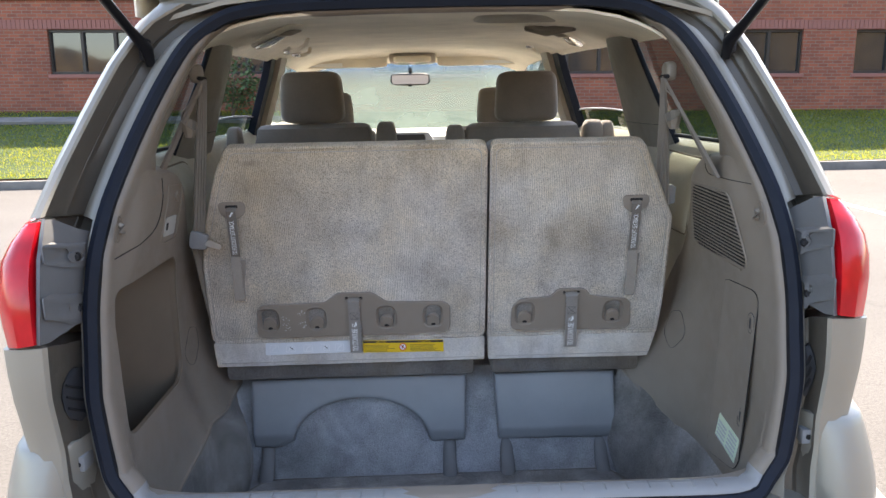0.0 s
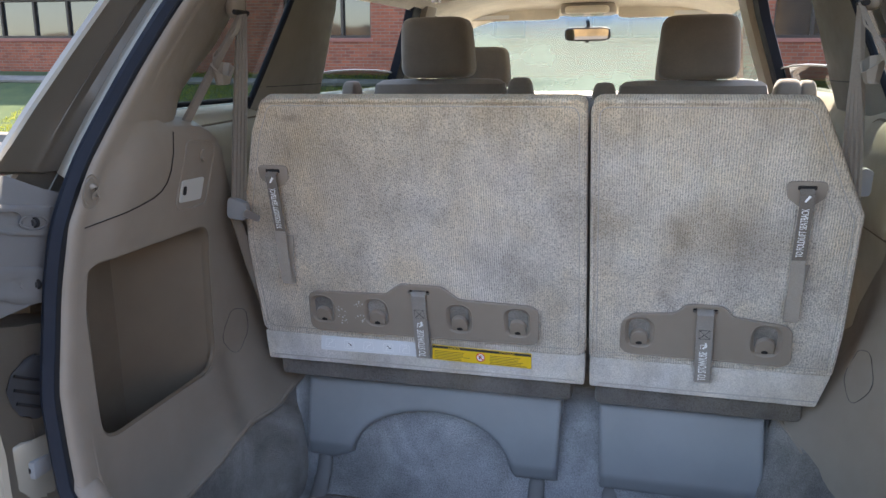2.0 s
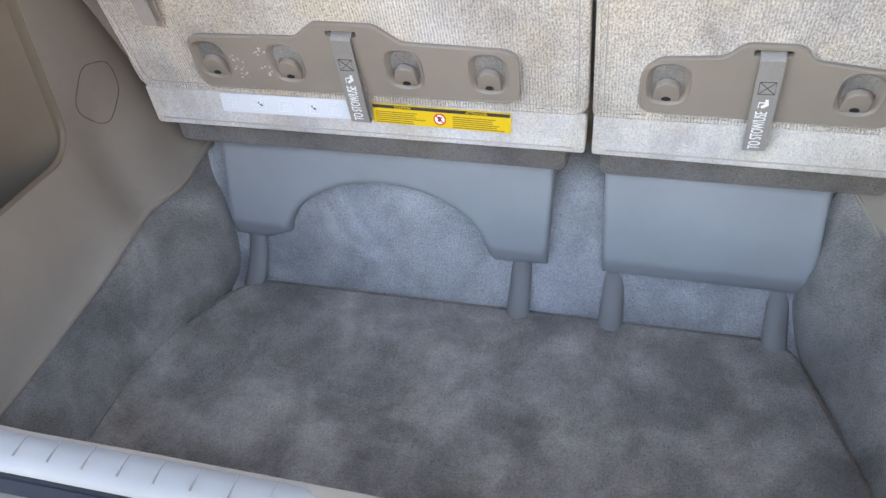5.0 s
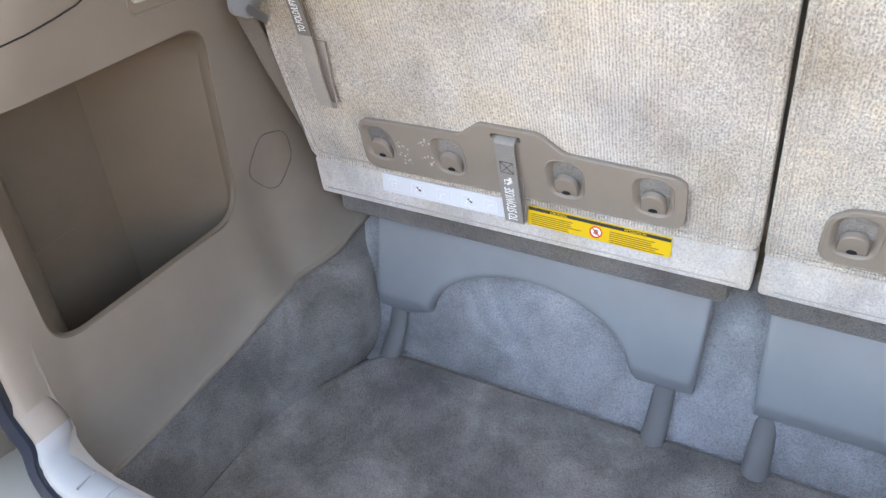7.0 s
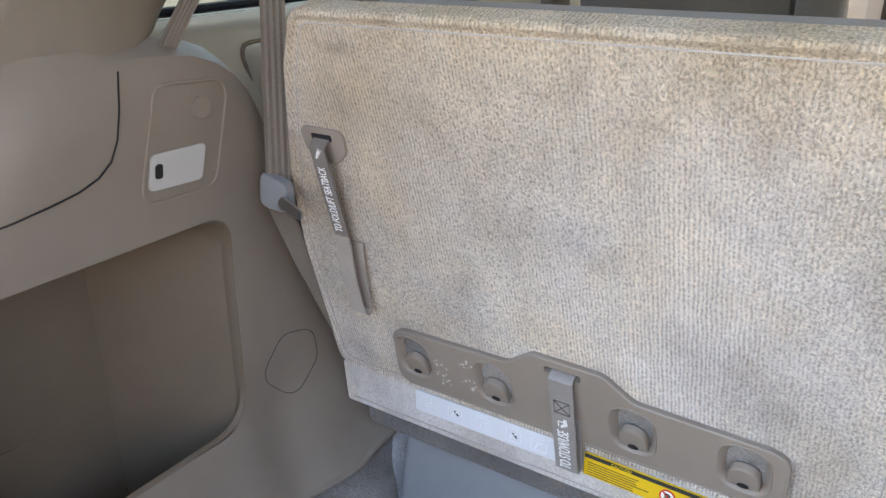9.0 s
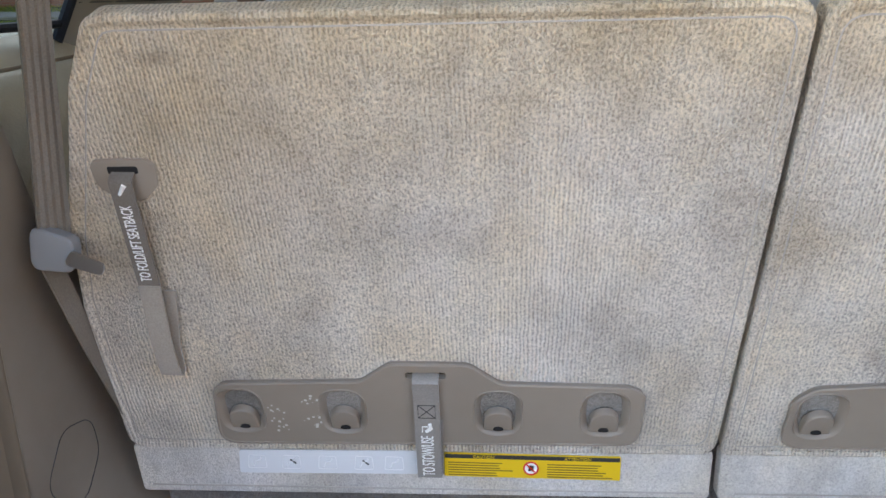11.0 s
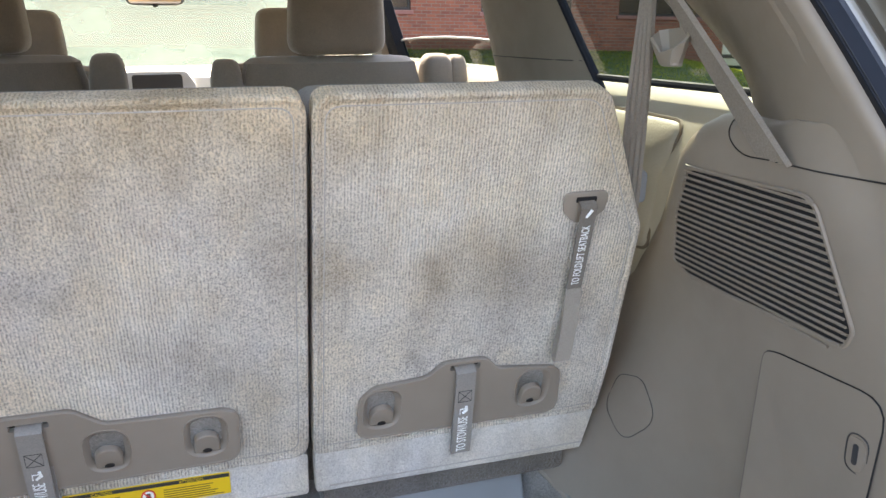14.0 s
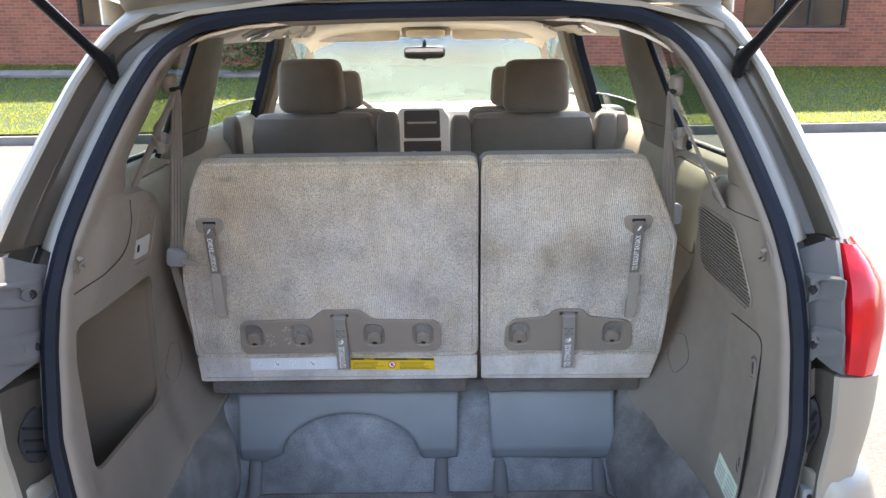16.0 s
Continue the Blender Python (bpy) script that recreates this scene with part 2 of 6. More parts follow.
PAINT = mat("champagne_paint", (0.33, 0.31, 0.265), 0.5, 0.5)
bsdf(PAINT).inputs["Coat Weight"].default_value = 0.3
bsdf(PAINT).inputs["Coat Roughness"].default_value = 0.12
link(PAINT, bump(PAINT, noise_tex(PAINT, coords(PAINT), 900.0, 1), 0.04, 0.0005), bsdf(PAINT).inputs["Normal"])
RED_LENS = mat("red_lens", (0.78, 0.010, 0.02), 0.18, 0, 0.35)
bsdf(RED_LENS).inputs["Coat Weight"].default_value = 0.25
link(RED_LENS, ramp(RED_LENS, noise_tex(RED_LENS, coords(RED_LENS, (1, 1, 0.5)), 16.0, 3), [(0.35, (0.45, 0.004, 0.010)), (0.65, (0.68, 0.008, 0.016))]), bsdf(RED_LENS).inputs["Base Color"])
GLASS_DARK = glass("tinted_glass", (0.34, 0.40, 0.37))
GLASS_CLEAR = glass("clear_glass", (0.80, 0.86, 0.83))
GLASS_WS = glass("dusty_windshield", (0.46, 0.54, 0.48), haze=0.60, haze_col=(0.115, 0.155, 0.135))
# the glass turns blue towards its upper edge
sep = GLASS_WS.node_tree.nodes.new("ShaderNodeSeparateXYZ")
link(GLASS_WS, coords(GLASS_WS), sep.inputs[0])
zr = node(GLASS_WS, "ShaderNodeMapRange")
zr.inputs[1].default_value, zr.inputs[2].default_value = 1.52, 1.64
link(GLASS_WS, sep.outputs[2], zr.inputs[0])
for nd in list(GLASS_WS.node_tree.nodes):
    if nd.bl_idname == "ShaderNodeBsdfTransparent":
        link(GLASS_WS, ramp(GLASS_WS, zr.outputs[0], [(0.0, (0.46, 0.54, 0.48)), (1.0, (0.22, 0.42, 0.70))]), nd.inputs[0])
    elif nd.bl_idname in ("ShaderNodeBsdfDiffuse", "ShaderNodeBsdfTranslucent"):
        link(GLASS_WS, ramp(GLASS_WS, zr.outputs[0], [(0.0, (0.115, 0.155, 0.135)), (0.5, (0.11, 0.155, 0.165)), (1.0, (0.06, 0.13, 0.24))]), nd.inputs[0])
MIRROR = mat("mirror", (0.62, 0.63, 0.64), 0.02, 1.0)
DASH_PL = plastic("dash_plastic", (0.64, 0.62, 0.58), 0.5)
SILVER_PL = plastic("silver_plastic", (0.45, 0.47, 0.50), 0.35)

# ---- mesh helpers ----
XR, YR, ZR = Vector((1, 0, 0)), Vector((0, 1, 0)), Vector((0, 0, 1))


def part(name, bm, material, parent=None, label="", smooth=35):
    """Links a bmesh as one mesh object, under parent if given."""
    bmesh.ops.recalc_face_normals(bm, faces=bm.faces)
    me = bpy.data.meshes.new(name)
    bm.to_mesh(me)
    bm.free()
    me.materials.append(material)
    if smooth:
        me.polygons.foreach_set("use_smooth", [True] * len(me.polygons))
        me.set_sharp_from_angle(angle=radians(smooth))
    ob = new(name, me)
    under(ob, parent)
    if label:
        tagged(ob, label)
    return ob


def under(ob, parent):
    if parent:
        ob.parent = parent
        if parent.type == "EMPTY":
            ob.matrix_parent_inverse = Matrix.Translation(-parent.location)


def thing(name, at=(0, 0, 0), label="", category="", group="", kind=""):
    """An Empty at the base of a thing, which carries its parts; parts keep world coordinates less its place."""
    e = new(name)
    e.empty_display_size = 0.05
    e.location = at
    tagged(e, label, category, group, kind)
    return e


def shift(bm, v):
    bmesh.ops.translate(bm, verts=bm.verts, vec=Vector(v))
    return bm


def grid(rows, closed=False, loop=False):
    """A sheet through rows of points; closed joins each row's ends, loop joins last row to first."""
    bm = bmesh.new()
    vs = [[bm.verts.new(p) for p in r] for r in rows]
    n = len(vs[0])
    for i in range(len(vs) if loop else len(vs) - 1):
        a, b = vs[i], vs[(i + 1) % len(vs)]
        for j in range(n if closed else n - 1):
            k = (j + 1) % n
            bm.faces.new((a[j], a[k], b[k], b[j]))
    return bm


def caps(bm):
    bmesh.ops.holes_fill(bm, edges=[e for e in bm.edges if e.is_boundary], sides=0)
    return bm


def thick(bm, t):
    """Gives a sheet thickness t, away from its faces' normals."""
    bmesh.ops.recalc_face_normals(bm, faces=bm.faces)
    bmesh.ops.solidify(bm, geom=bm.faces[:], thickness=t)
    return bm


def rpoly(pts, r, n=4):
    """A polygon with rounded corners; r is one radius or one each."""
    out, m = [], len(pts)
    for i, p in enumerate(pts):
        p = Vector(p)
        a, b = Vector(pts[i - 1]), Vector(pts[(i + 1) % m])
        ri = r[i] if isinstance(r, (list, tuple)) else r
        if ri <= 0:
            out.append(tuple(p))
            continue
        d1, d2 = (a - p), (b - p)
        ang = d1.angle(d2)
        cut = min(ri / max(0.05, math.tan(ang / 2)), d1.length * 0.48, d2.length * 0.48)
        s, e = p + d1.normalized() * cut, p + d2.normalized() * cut
        for k in range(n + 1):
            t = k / n
            out.append(tuple(s * (1 - t) ** 2 + p * 2 * t * (1 - t) + e * t ** 2))
    return out


def prism(poly, o, u, v, depth, bevel=0.0, seg=2, holes=()):
    """A plate: polygon in the plane through o along u and v, extruded depth along -(u x v), front edge rounded."""
    o, u, v = Vector(o), Vector(u).normalized(), Vector(v).normalized()
    nrm = u.cross(v)
    bm = bmesh.new()
    if holes:
        edges = []
        for lp in (poly, *holes):
            vs = [bm.verts.new(o + u * p[0] + v * p[1]) for p in lp]
            edges += [bm.edges.new((vs[i], vs[(i + 1) % len(vs)])) for i in range(len(vs))]
        bmesh.ops.triangle_fill(bm, use_beauty=True, use_dissolve=True, edges=edges, normal=nrm)
    else:
        bm.faces.new([bm.verts.new(o + u * p[0] + v * p[1]) for p in poly])
    for f in bm.faces:
        f.normal_update()
        if f.normal.dot(nrm) < 0:
            f.normal_flip()
    front = list(bm.faces)
    rim = [e for e in bm.edges if e.is_boundary]
    r = bmesh.ops.extrude_face_region(bm, geom=front, use_keep_orig=True)
    back = [g for g in r["geom"] if isinstance(g, bmesh.types.BMVert)]
    bmesh.ops.translate(bm, verts=back, vec=-nrm * depth)
    if bevel:
        bmesh.ops.bevel(bm, geom=rim, offset=bevel, segments=seg, profile=0.6, affect="EDGES")
    return bm


def box(x0, x1, y0, y1, z0, z1, bevel=0.0, seg=2):
    bm = bmesh.new()
    bmesh.ops.create_cube(bm, size=1.0)
    for w in bm.verts:
        w.co = Vector(((x0 + x1) / 2 + w.co.x * (x1 - x0), (y0 + y1) / 2 + w.co.y * (y1 - y0), (z0 + z1) / 2 + w.co.z * (z1 - z0)))
    if bevel:
        bmesh.ops.bevel(bm, geom=bm.edges[:], offset=bevel, segments=seg, profile=0.5, affect="EDGES")
    return bm


def tube(pts, r, n=10, squash=1.0, up=ZR):
    """A round bar along points; r one radius or one each."""
    pts = [Vector(p) for p in pts]
    rows = []
    for i, p in enumerate(pts):
        d = (pts[min(i + 1, len(pts) - 1)] - pts[max(i - 1, 0)]).normalized()
        a = d.cross(up)
        a = a.normalized() if a.length > 1e-4 else d.cross(XR).normalized()
        b = d.cross(a).normalized()
        ri = r[i] if isinstance(r, (list, tuple)) else r
        rows.append([p + a * math.cos(2 * math.pi * k / n) * ri + b * math.sin(2 * math.pi * k / n) * ri * squash for k in range(n)])
    bm = grid(rows, closed=True)
    return caps(bm)


def ribbon(pts, side, w, t):
    """A flat band along points: width w along side, thickness t."""
    pts, side = [Vector(p) for p in pts], Vector(side).normalized()
    rows = []
    for i, p in enumerate(pts):
        d = (pts[min(i + 1, len(pts) - 1)] - pts[max(i - 1, 0)]).normalized()
        nn = d.cross(side).normalized()
        rows.append([p + side * a * w / 2 + nn * b * t / 2 for a, b in ((-1, -1), (1, -1), (1, 1), (-1, 1))])
    return caps(grid(rows, closed=True))


def pillow(sx, sy, sz, e=0.35, nu=24, nv=14, bottom=1.0):
    """A rounded block (superellipsoid) of half sizes sx, sy, sz."""
    def sp(w, q):
        return math.copysign(abs(w) ** q, w)
    rows = []
    for i in range(nv + 1):
        ph = -math.pi / 2 + math.pi * i / nv
        rows.append([Vector((sx * sp(math.cos(ph), e) * sp(math.cos(2 * math.pi * k / nu), e), sy * sp(math.cos(ph), e) * sp(math.sin(2 * math.pi * k / nu), e), sz * sp(math.sin(ph), e))) for k in range(nu)])
    bm = grid(rows, closed=True)
    bmesh.ops.remove_doubles(bm, verts=bm.verts, dist=1e-5)
    return bm


def words(name, text, size, m, material, parent, label="", length=0.0):
    """Flat lettering in the built-in font, at the pose m, as a mesh."""
    cu = bpy.data.curves.new(name, "FONT")
    cu.body, cu.size, cu.align_x, cu.align_y, cu.extrude = text, size, "CENTER", "CENTER", 0.0003
    tmp = bpy.data.objects.new(name, cu)
    scene.collection.objects.link(tmp)
    bpy.context.view_layer.update()
    me = bpy.data.meshes.new_from_object(tmp.evaluated_get(bpy.context.evaluated_depsgraph_get()))
    bpy.data.objects.remove(tmp)
    if length:
        xs = [v.co.x for v in me.vertices]
        me.transform(Matrix.Diagonal((length / (max(xs) - min(xs)), 1, 1, 1)))
    me.transform(m)
    me.materials.clear()
    me.materials.append(material)
    ob = new(name, me)
    under(ob, parent)
    if label:
        tagged(ob, label)
    return ob


def pane(ob):
    """A pane that lets daylight through."""
    ob.visible_shadow = False
    return ob


def interp(x, xs, ys):
    return float(np.interp(x, xs, ys))

# ---- plan of the van: x right, y ahead, z up; its middle line drifts slightly ----
def xc(y):
    return -0.006 - 0.033 * (y - 0.1)


def y_open(z):
    """How far ahead the plane of the rear opening lies at height z."""
    return interp(z, [0.5, 0.9, 1.16, 1.25, 1.55, 1.65, 1.75], [0.10, 0.14, 0.20, 0.245, 0.43, 0.49, 0.55])


def w_open(z):
    """Half width of the opening at the rubber seal."""
    return interp(z, [0.66, 0.70, 0.74, 0.80, 0.90, 1.05, 1.16, 1.24, 1.31, 1.40, 1.47, 1.54, 1.60, 1.635, 1.65],
                  [0.53, 0.622, 0.648, 0.660, 0.672, 0.676, 0.668, 0.656, 0.637, 0.608, 0.580, 0.548, 0.502, 0.43, 0.33])


def w_body(z):
    """Half width of the body's rear corner."""
    return interp(z, [0.45, 0.70, 0.80, 0.97, 1.08, 1.15, 1.23, 1.33, 1.44, 1.55, 1.63, 1.70],
                  [0.80, 0.815, 0.80, 0.835, 0.845, 0.84, 0.80, 0.772, 0.733, 0.69, 0.64, 0.56])


def proud(z):
    """How far the body's rear corner stands behind the plane of the seal."""
    return interp(z, [0.5, 0.70, 0.83, 0.98, 1.08, 1.20, 1.26, 1.40, 1.55, 1.66], [0.04, 0.045, 0.055, 0.10, 0.115, 0.105, 0.075, 0.055, 0.035, 0.02])


def drawn(s, p, d):
    """A point of the rear corner carried back by d, drawn in towards the opening as the body tapers."""
    return Vector((p.x - s * 0.50 * d, p.y - d + 0.030 * p.x * min(1.0, d / 0.03), p.z + (1.45 - p.z) * 0.68 * d))


def w_side(z):
    """Half width of the side glass and pillars above the belt, of the doors below."""
    return interp(z, [0.3, 1.25, 1.62], [0.78, 0.75, 0.63])


def seal_loop(off=0.0, fwd=0.0, n=26):
    """Points round the rear opening, from the middle of the sill and back to it."""
    zs = [0.70, 0.72, 0.745, 0.78, 0.83, 0.90, 0.98, 1.06, 1.14, 1.20, 1.26, 1.32, 1.38, 1.44, 1.50, 1.55, 1.585, 1.612, 1.632, 1.645]
    right = [Vector((xc(0.1) + w_open(z) + off, y_open(z) + fwd, z)) for z in zs]
    top = [Vector((xc(0.1) + (w_open(1.645) + off) * k, y_open(1.65) + fwd, 1.652 + off * 0.8 - 0.004 * k * k)) for k in (0.8, 0.5, 0.2, -0.2, -0.5, -0.8)]
    left = [Vector((2 * xc(0.1) - p.x, p.y, p.z)) for p in reversed(right)]
    sill = [Vector((xc(0.1) + (w_open(0.70) + off - 0.03) * k, y_open(0.66) + fwd - (0.03 if abs(k) < 0.99 else 0.012), 0.676 - off)) for k in (-1, -0.85, -0.5, 0, 0.5, 0.85, 1)]
    pts, out = right + top + left + sill, []
    for i in range(len(pts)):
        a, b, c, d = pts[i - 1], pts[i], pts[(i + 1) % len(pts)], pts[(i + 2) % len(pts)]
        for k in range(3):
            u = k / 3
            out.append(0.5 * (2 * b + (c - a) * u + (2 * a - 5 * b + 4 * c - d) * u * u + (3 * b - a - 3 * c + d) * u ** 3))
    return out


def sweep_loop(pts, prof, centre):
    """A profile (outward, ahead) carried round a closed loop of points."""
    pts = [Vector(p) for p in pts]
    rows = []
    for i, p in enumerate(pts):
        d = (pts[(i + 1) % len(pts)] - pts[i - 1]).normalized()
        out = d.cross(YR).normalized()
        if out.dot(p - Vector(centre)) < 0:
            out = -out
        rows.append([p + out * a + YR * b for a, b in prof])
    return grid(rows, closed=True, loop=True)


MID = (xc(0.1), 0.3, 1.15)

# ---- the van's shell ----
van = thing("minivan", (0, 1.8, 0.0), "champagne-silver minivan with its tailgate open, parked on asphalt", "minivan")

# rubber seal round the opening
part("door_seal", sweep_loop(seal_loop(), [(-0.011, -0.012), (0.004, -0.02), (0.016, -0.012), (0.018, 0.006), (0.006, 0.02), (-0.012, 0.012)], MID), RUBBER, van, "dark blue-black rubber door seal")
part("seal_bead", sweep_loop(seal_loop(-0.010, 0.002), [(-0.004, -0.004), (0.0, -0.014), (0.005, -0.013), (0.007, 0.0), (0.0, 0.012), (-0.004, 0.006)], MID), BEAD, van, "black inner lip of the seal")
# moulded edge of the trim where it rolls out to the seal
part("trim_lip", sweep_loop(seal_loop(-0.022, 0.008), [(-0.002, 0.034), (-0.001, 0.008), (0.004, 0.0), (0.012, -0.004), (0.016, 0.002), (0.016, 0.02)], MID), TAUPE, van, "taupe rolled trim edge along the opening")


def lip_w(z):
    """Half width at which the side trim starts to roll into the seal."""
    return w_open(max(z, 0.735)) - 0.026


for s in (-1, 1):
    rows = []
    for z in np.linspace(0.70, 1.60, 61):
        w, y = lip_w(z), y_open(z)
        rows.append([Vector((xc(0.1) + s * (w + a), y + b, z)) for a, b in ((0.0, 0.018), (0.0005, 0.012), (0.002, 0.005), (0.0055, -0.0005), (0.011, -0.003), (0.018, -0.003))])
    part("edge_roll", grid(rows), TAUPE, van, "", 80)

ZC = [0.52, 0.60, 0.66, 0.70, 0.74, 0.80, 0.85, 0.90, 0.95, 0.998, 1.004, 1.05, 1.12, 1.18, 1.228, 1.236, 1.28, 1.33, 1.38, 1.43, 1.48, 1.53, 1.58, 1.62, 1.66]
for s, side in ((-1, "left"), (1, "right")):
    rows, edge, flange = [], [], []
    c = xc(0.1)
    for z in ZC:
        w, y = w_open(max(0.72, z)), y_open(z)
        o = max(w_body(z), w + 0.085)
        lamp = 1.0 < z < 1.232
        d = 0.04 if lamp else 0.0
        f0 = 0.42 if z < 1.0 else 0.74
        fl = 0.030 if z > 1.232 else 0.010
        k = w + 0.018 + fl
        g = o - k
        flange.append([Vector((c + s * x, yy, z)) for x, yy in ((w + 0.004, y + 0.014), (w + 0.014, y + 0.006), (w + 0.020, y + 0.001), (w + 0.018 + fl * 0.5, y - 0.002), (k - 0.003, y + 0.001), (k, y + 0.008), (k + 0.003, y + 0.030))])
        cols = [(k + 0.001, y + 0.022), (k + 0.005, y + 0.030 + d), (k + g * f0 * 0.45, y + 0.030 + d), (k + g * f0 * 0.50, y + 0.026 + d), (k + g * f0 * 0.53, y + 0.022 + d), (k + g * f0 * 0.57, y + 0.026 + d), (k + g * f0 * 0.75, y + 0.024 + d), (k + g * f0 * 0.90, y + 0.020 + d), (k + g * f0, y + 0.013 + d)]
        pr = proud(z)
        rows.append([drawn(s, Vector((c + s * x, yy, z)), pr * (0.7 if lamp else 1.0) * max(0.0, (x - k) / (g * f0)) ** 2.0) for x, yy in cols])
        edge.append([drawn(s, Vector((c + s * x, yy, z)), pr * f) for f, (x, yy) in zip((1.0, 1.0, 0.95, 0.8, 0.7, 0.5, 0.3, 0.0), ((k + g * f0 - 0.001, y + 0.0125 + d), (k + g * (f0 + 0.04), y + 0.006 + d), (k + g * (f0 * 0.5 + 0.5), y + 0.002 + d), (o - 0.008, y + 0.005 + d), (o, y + 0.014 + d), (o + 0.006, y + 0.04 + d), (o + 0.015, y + 0.10), (o + 0.025, y + 0.26)))])
    part("jamb_flange", grid(flange), PAINT, van, "painted flange beside the seal", 70)
    part("door_jamb", grid(rows), SHADED_JAMB, van, "ridged door jamb, champagne paint darkened for shade")
    part("quarter_panel", grid(edge), PAINT, van, "champagne painted rear corner")
    # lower side and rocker
    o2 = [[Vector((xc(0.1) + s * x, y, z)) for y in (0.34, 0.9, 1.8, 2.8, 3.55)] for x, z in ((0.76, 0.30), (0.84, 0.50), (0.85, 0.90), (0.79, 1.24))]
    part("side_panel", thick(grid(o2), 0.01), PAINT, van)

# roof skin and header over the opening
rows = []
for y in (0.47, 0.60, 0.9, 1.6, 2.4, 3.0):
    rows.append([Vector((xc(y) + x, y, interp(y, [0.47, 0.9, 2, 3.0], [1.69, 1.745, 1.77, 1.70]) - 0.09 * (abs(x) / 0.66) ** 3)) for x in (-0.66, -0.6, -0.45, -0.2, 0, 0.2, 0.45, 0.6, 0.66)])
part("roof", thick(grid(rows), 0.01), PAINT, van)
hw = []
for k in range(-8, 9):
    x = k / 8 * 0.60
    drop = 0.10 * max(0.0, abs(k / 8) - 0.55) ** 1.6
    hw.append([Vector((xc(0.1) + x, y, z - drop)) for y, z in ((0.50, 1.668), (0.485, 1.672), (0.495, 1.69), (0.47, 1.712), (0.46, 1.73), (0.47, 1.75))])
part("roof_header", thick(grid(hw), 0.004), PAINT, van, "painted header panel over the opening")
for x in (-0.37, 0.35):
    hinge = part("tailgate_hinge", box(x - 0.035, x + 0.035, 0.440, 0.482, 1.694, 1.712, 0.004), STEEL, van, "bare metal tailgate hinge")
for x in (-0.21, 0.17):
    part("roof_bumper_stop", box(x - 0.04, x + 0.04, 0.452, 0.486, 1.682, 1.70, 0.008), DARK_PL, van, "black rubber stop")

# rear bumper, its top and the sill plate with cross ribs
def bump_rows(prof):
    rows = []
    for k in range(-20, 21):
        f = k / 20
        x = xc(0.1) + 0.865 * f
        back = 0.16 * abs(f) ** 3.2
        rows.append([Vector((x * (1 - a * abs(f) ** 6), y + back, z)) for y, z, a in prof])
    return rows
part("rear_bumper", thick(grid(bump_rows([(0.075, 0.66, 0), (0.035, 0.655, 0), (0.0, 0.652, 0), (-0.05, 0.645, 0.0), (-0.10, 0.635, 0.0), (-0.128, 0.61, 0.0), (-0.14, 0.56, 0.0), (-0.145, 0.48, 0.0), (-0.12, 0.38, 0.02), (-0.06, 0.33, 0.03)])), 0.006), PAINT, van, "champagne painted rear bumper")
for s in (-1, 1):
    rows = []
    for z, d in ((0.829, -0.060), (0.827, -0.006), (0.820, 0.002), (0.806, 0.009), (0.78, 0.020), (0.745, 0.034), (0.70, 0.048), (0.66, 0.056), (0.60, 0.062), (0.50, 0.056), (0.40, 0.03), (0.33, 0.0)):
        rows.append([Vector((xc(0.1) + s * (x + d * k * 0.75), y - d * (1.0 - 0.7 * k) * f + 0.02 * s, z)) for x, y, k, f in ((0.690, 0.165, 0.0, 0.0), (0.698, 0.130, 0.0, 0.0), (0.710, 0.100, 0.0, 0.3), (0.730, 0.086, 0.0, 0.9), (0.765, 0.084, 0.1, 1.0), (0.797, 0.098, 0.35, 1.0), (0.815, 0.126, 0.7, 1.0), (0.826, 0.17, 0.9, 1.0), (0.834, 0.27, 1.0, 1.0), (0.838, 0.40, 1.0, 1.0))])
    part("bumper_corner", grid(rows), PAINT, van, "painted bumper corner", 60)


def sill_rows(prof):
    """The sill band: from one lower corner of the opening, along the sill, up the other; prof of (inward, ahead)."""
    loop = seal_loop()
    k = max(range(len(loop)), key=lambda n: loop[n].z)
    loop = [p for p in loop[k:] + loop[:k] if p.z < 0.775]
    rows = []
    for n, p in enumerate(loop):
        d = (loop[min(n + 1, len(loop) - 1)] - loop[max(n - 1, 0)]).normalized()
        inn = d.cross(YR).normalized()
        if inn.dot(Vector(MID) - p) < 0:
            inn = -inn
        f = interp(p.z, [0.68, 0.70, 0.72, 0.74, 0.77], [1.0, 1.15, 1.15, 0.95, 0.6])
        dip = 0.010 * max(0.0, min(1.0, (0.09 - abs(p.x + 0.006)) / 0.03))
        rows.append([p + inn * (a * f - dip) + YR * (b * interp(p.z, [0.68, 0.93], [1.0, 0.7]) - max(0.0, p.y - 0.12) * 0.2) for a, b in prof])
    return rows


band = sill_rows([(0.004, -0.004), (0.012, -0.006), (0.019, 0.0), (0.023, 0.010), (0.0255, 0.024), (0.0245, 0.036), (0.018, 0.045), (0.004, 0.049), (-0.03, 0.052)])
low = [n for n, r in enumerate(band) if r[4].z < 0.722]
sill = part("sill_plate", grid(band[low[0]:low[-1] + 1]), SILL_PL, van, "pale grey ribbed load sill", 60)
part("corner_trim", grid(band[:low[0] + 1]), TAUPE, van, "rolled trim corner", 60)
part("corner_trim", grid(band[low[-1]:]), TAUPE, van, "rolled trim corner", 60)
part("sill_wall", thick(grid([[Vector((xc(0.1) + x, y, z)) for y, z in ((0.126, 0.69), (0.130, 0.60), (0.135, 0.41))] for x in np.linspace(-0.60, 0.60, 9)]), 0.004), TAUPE, van)
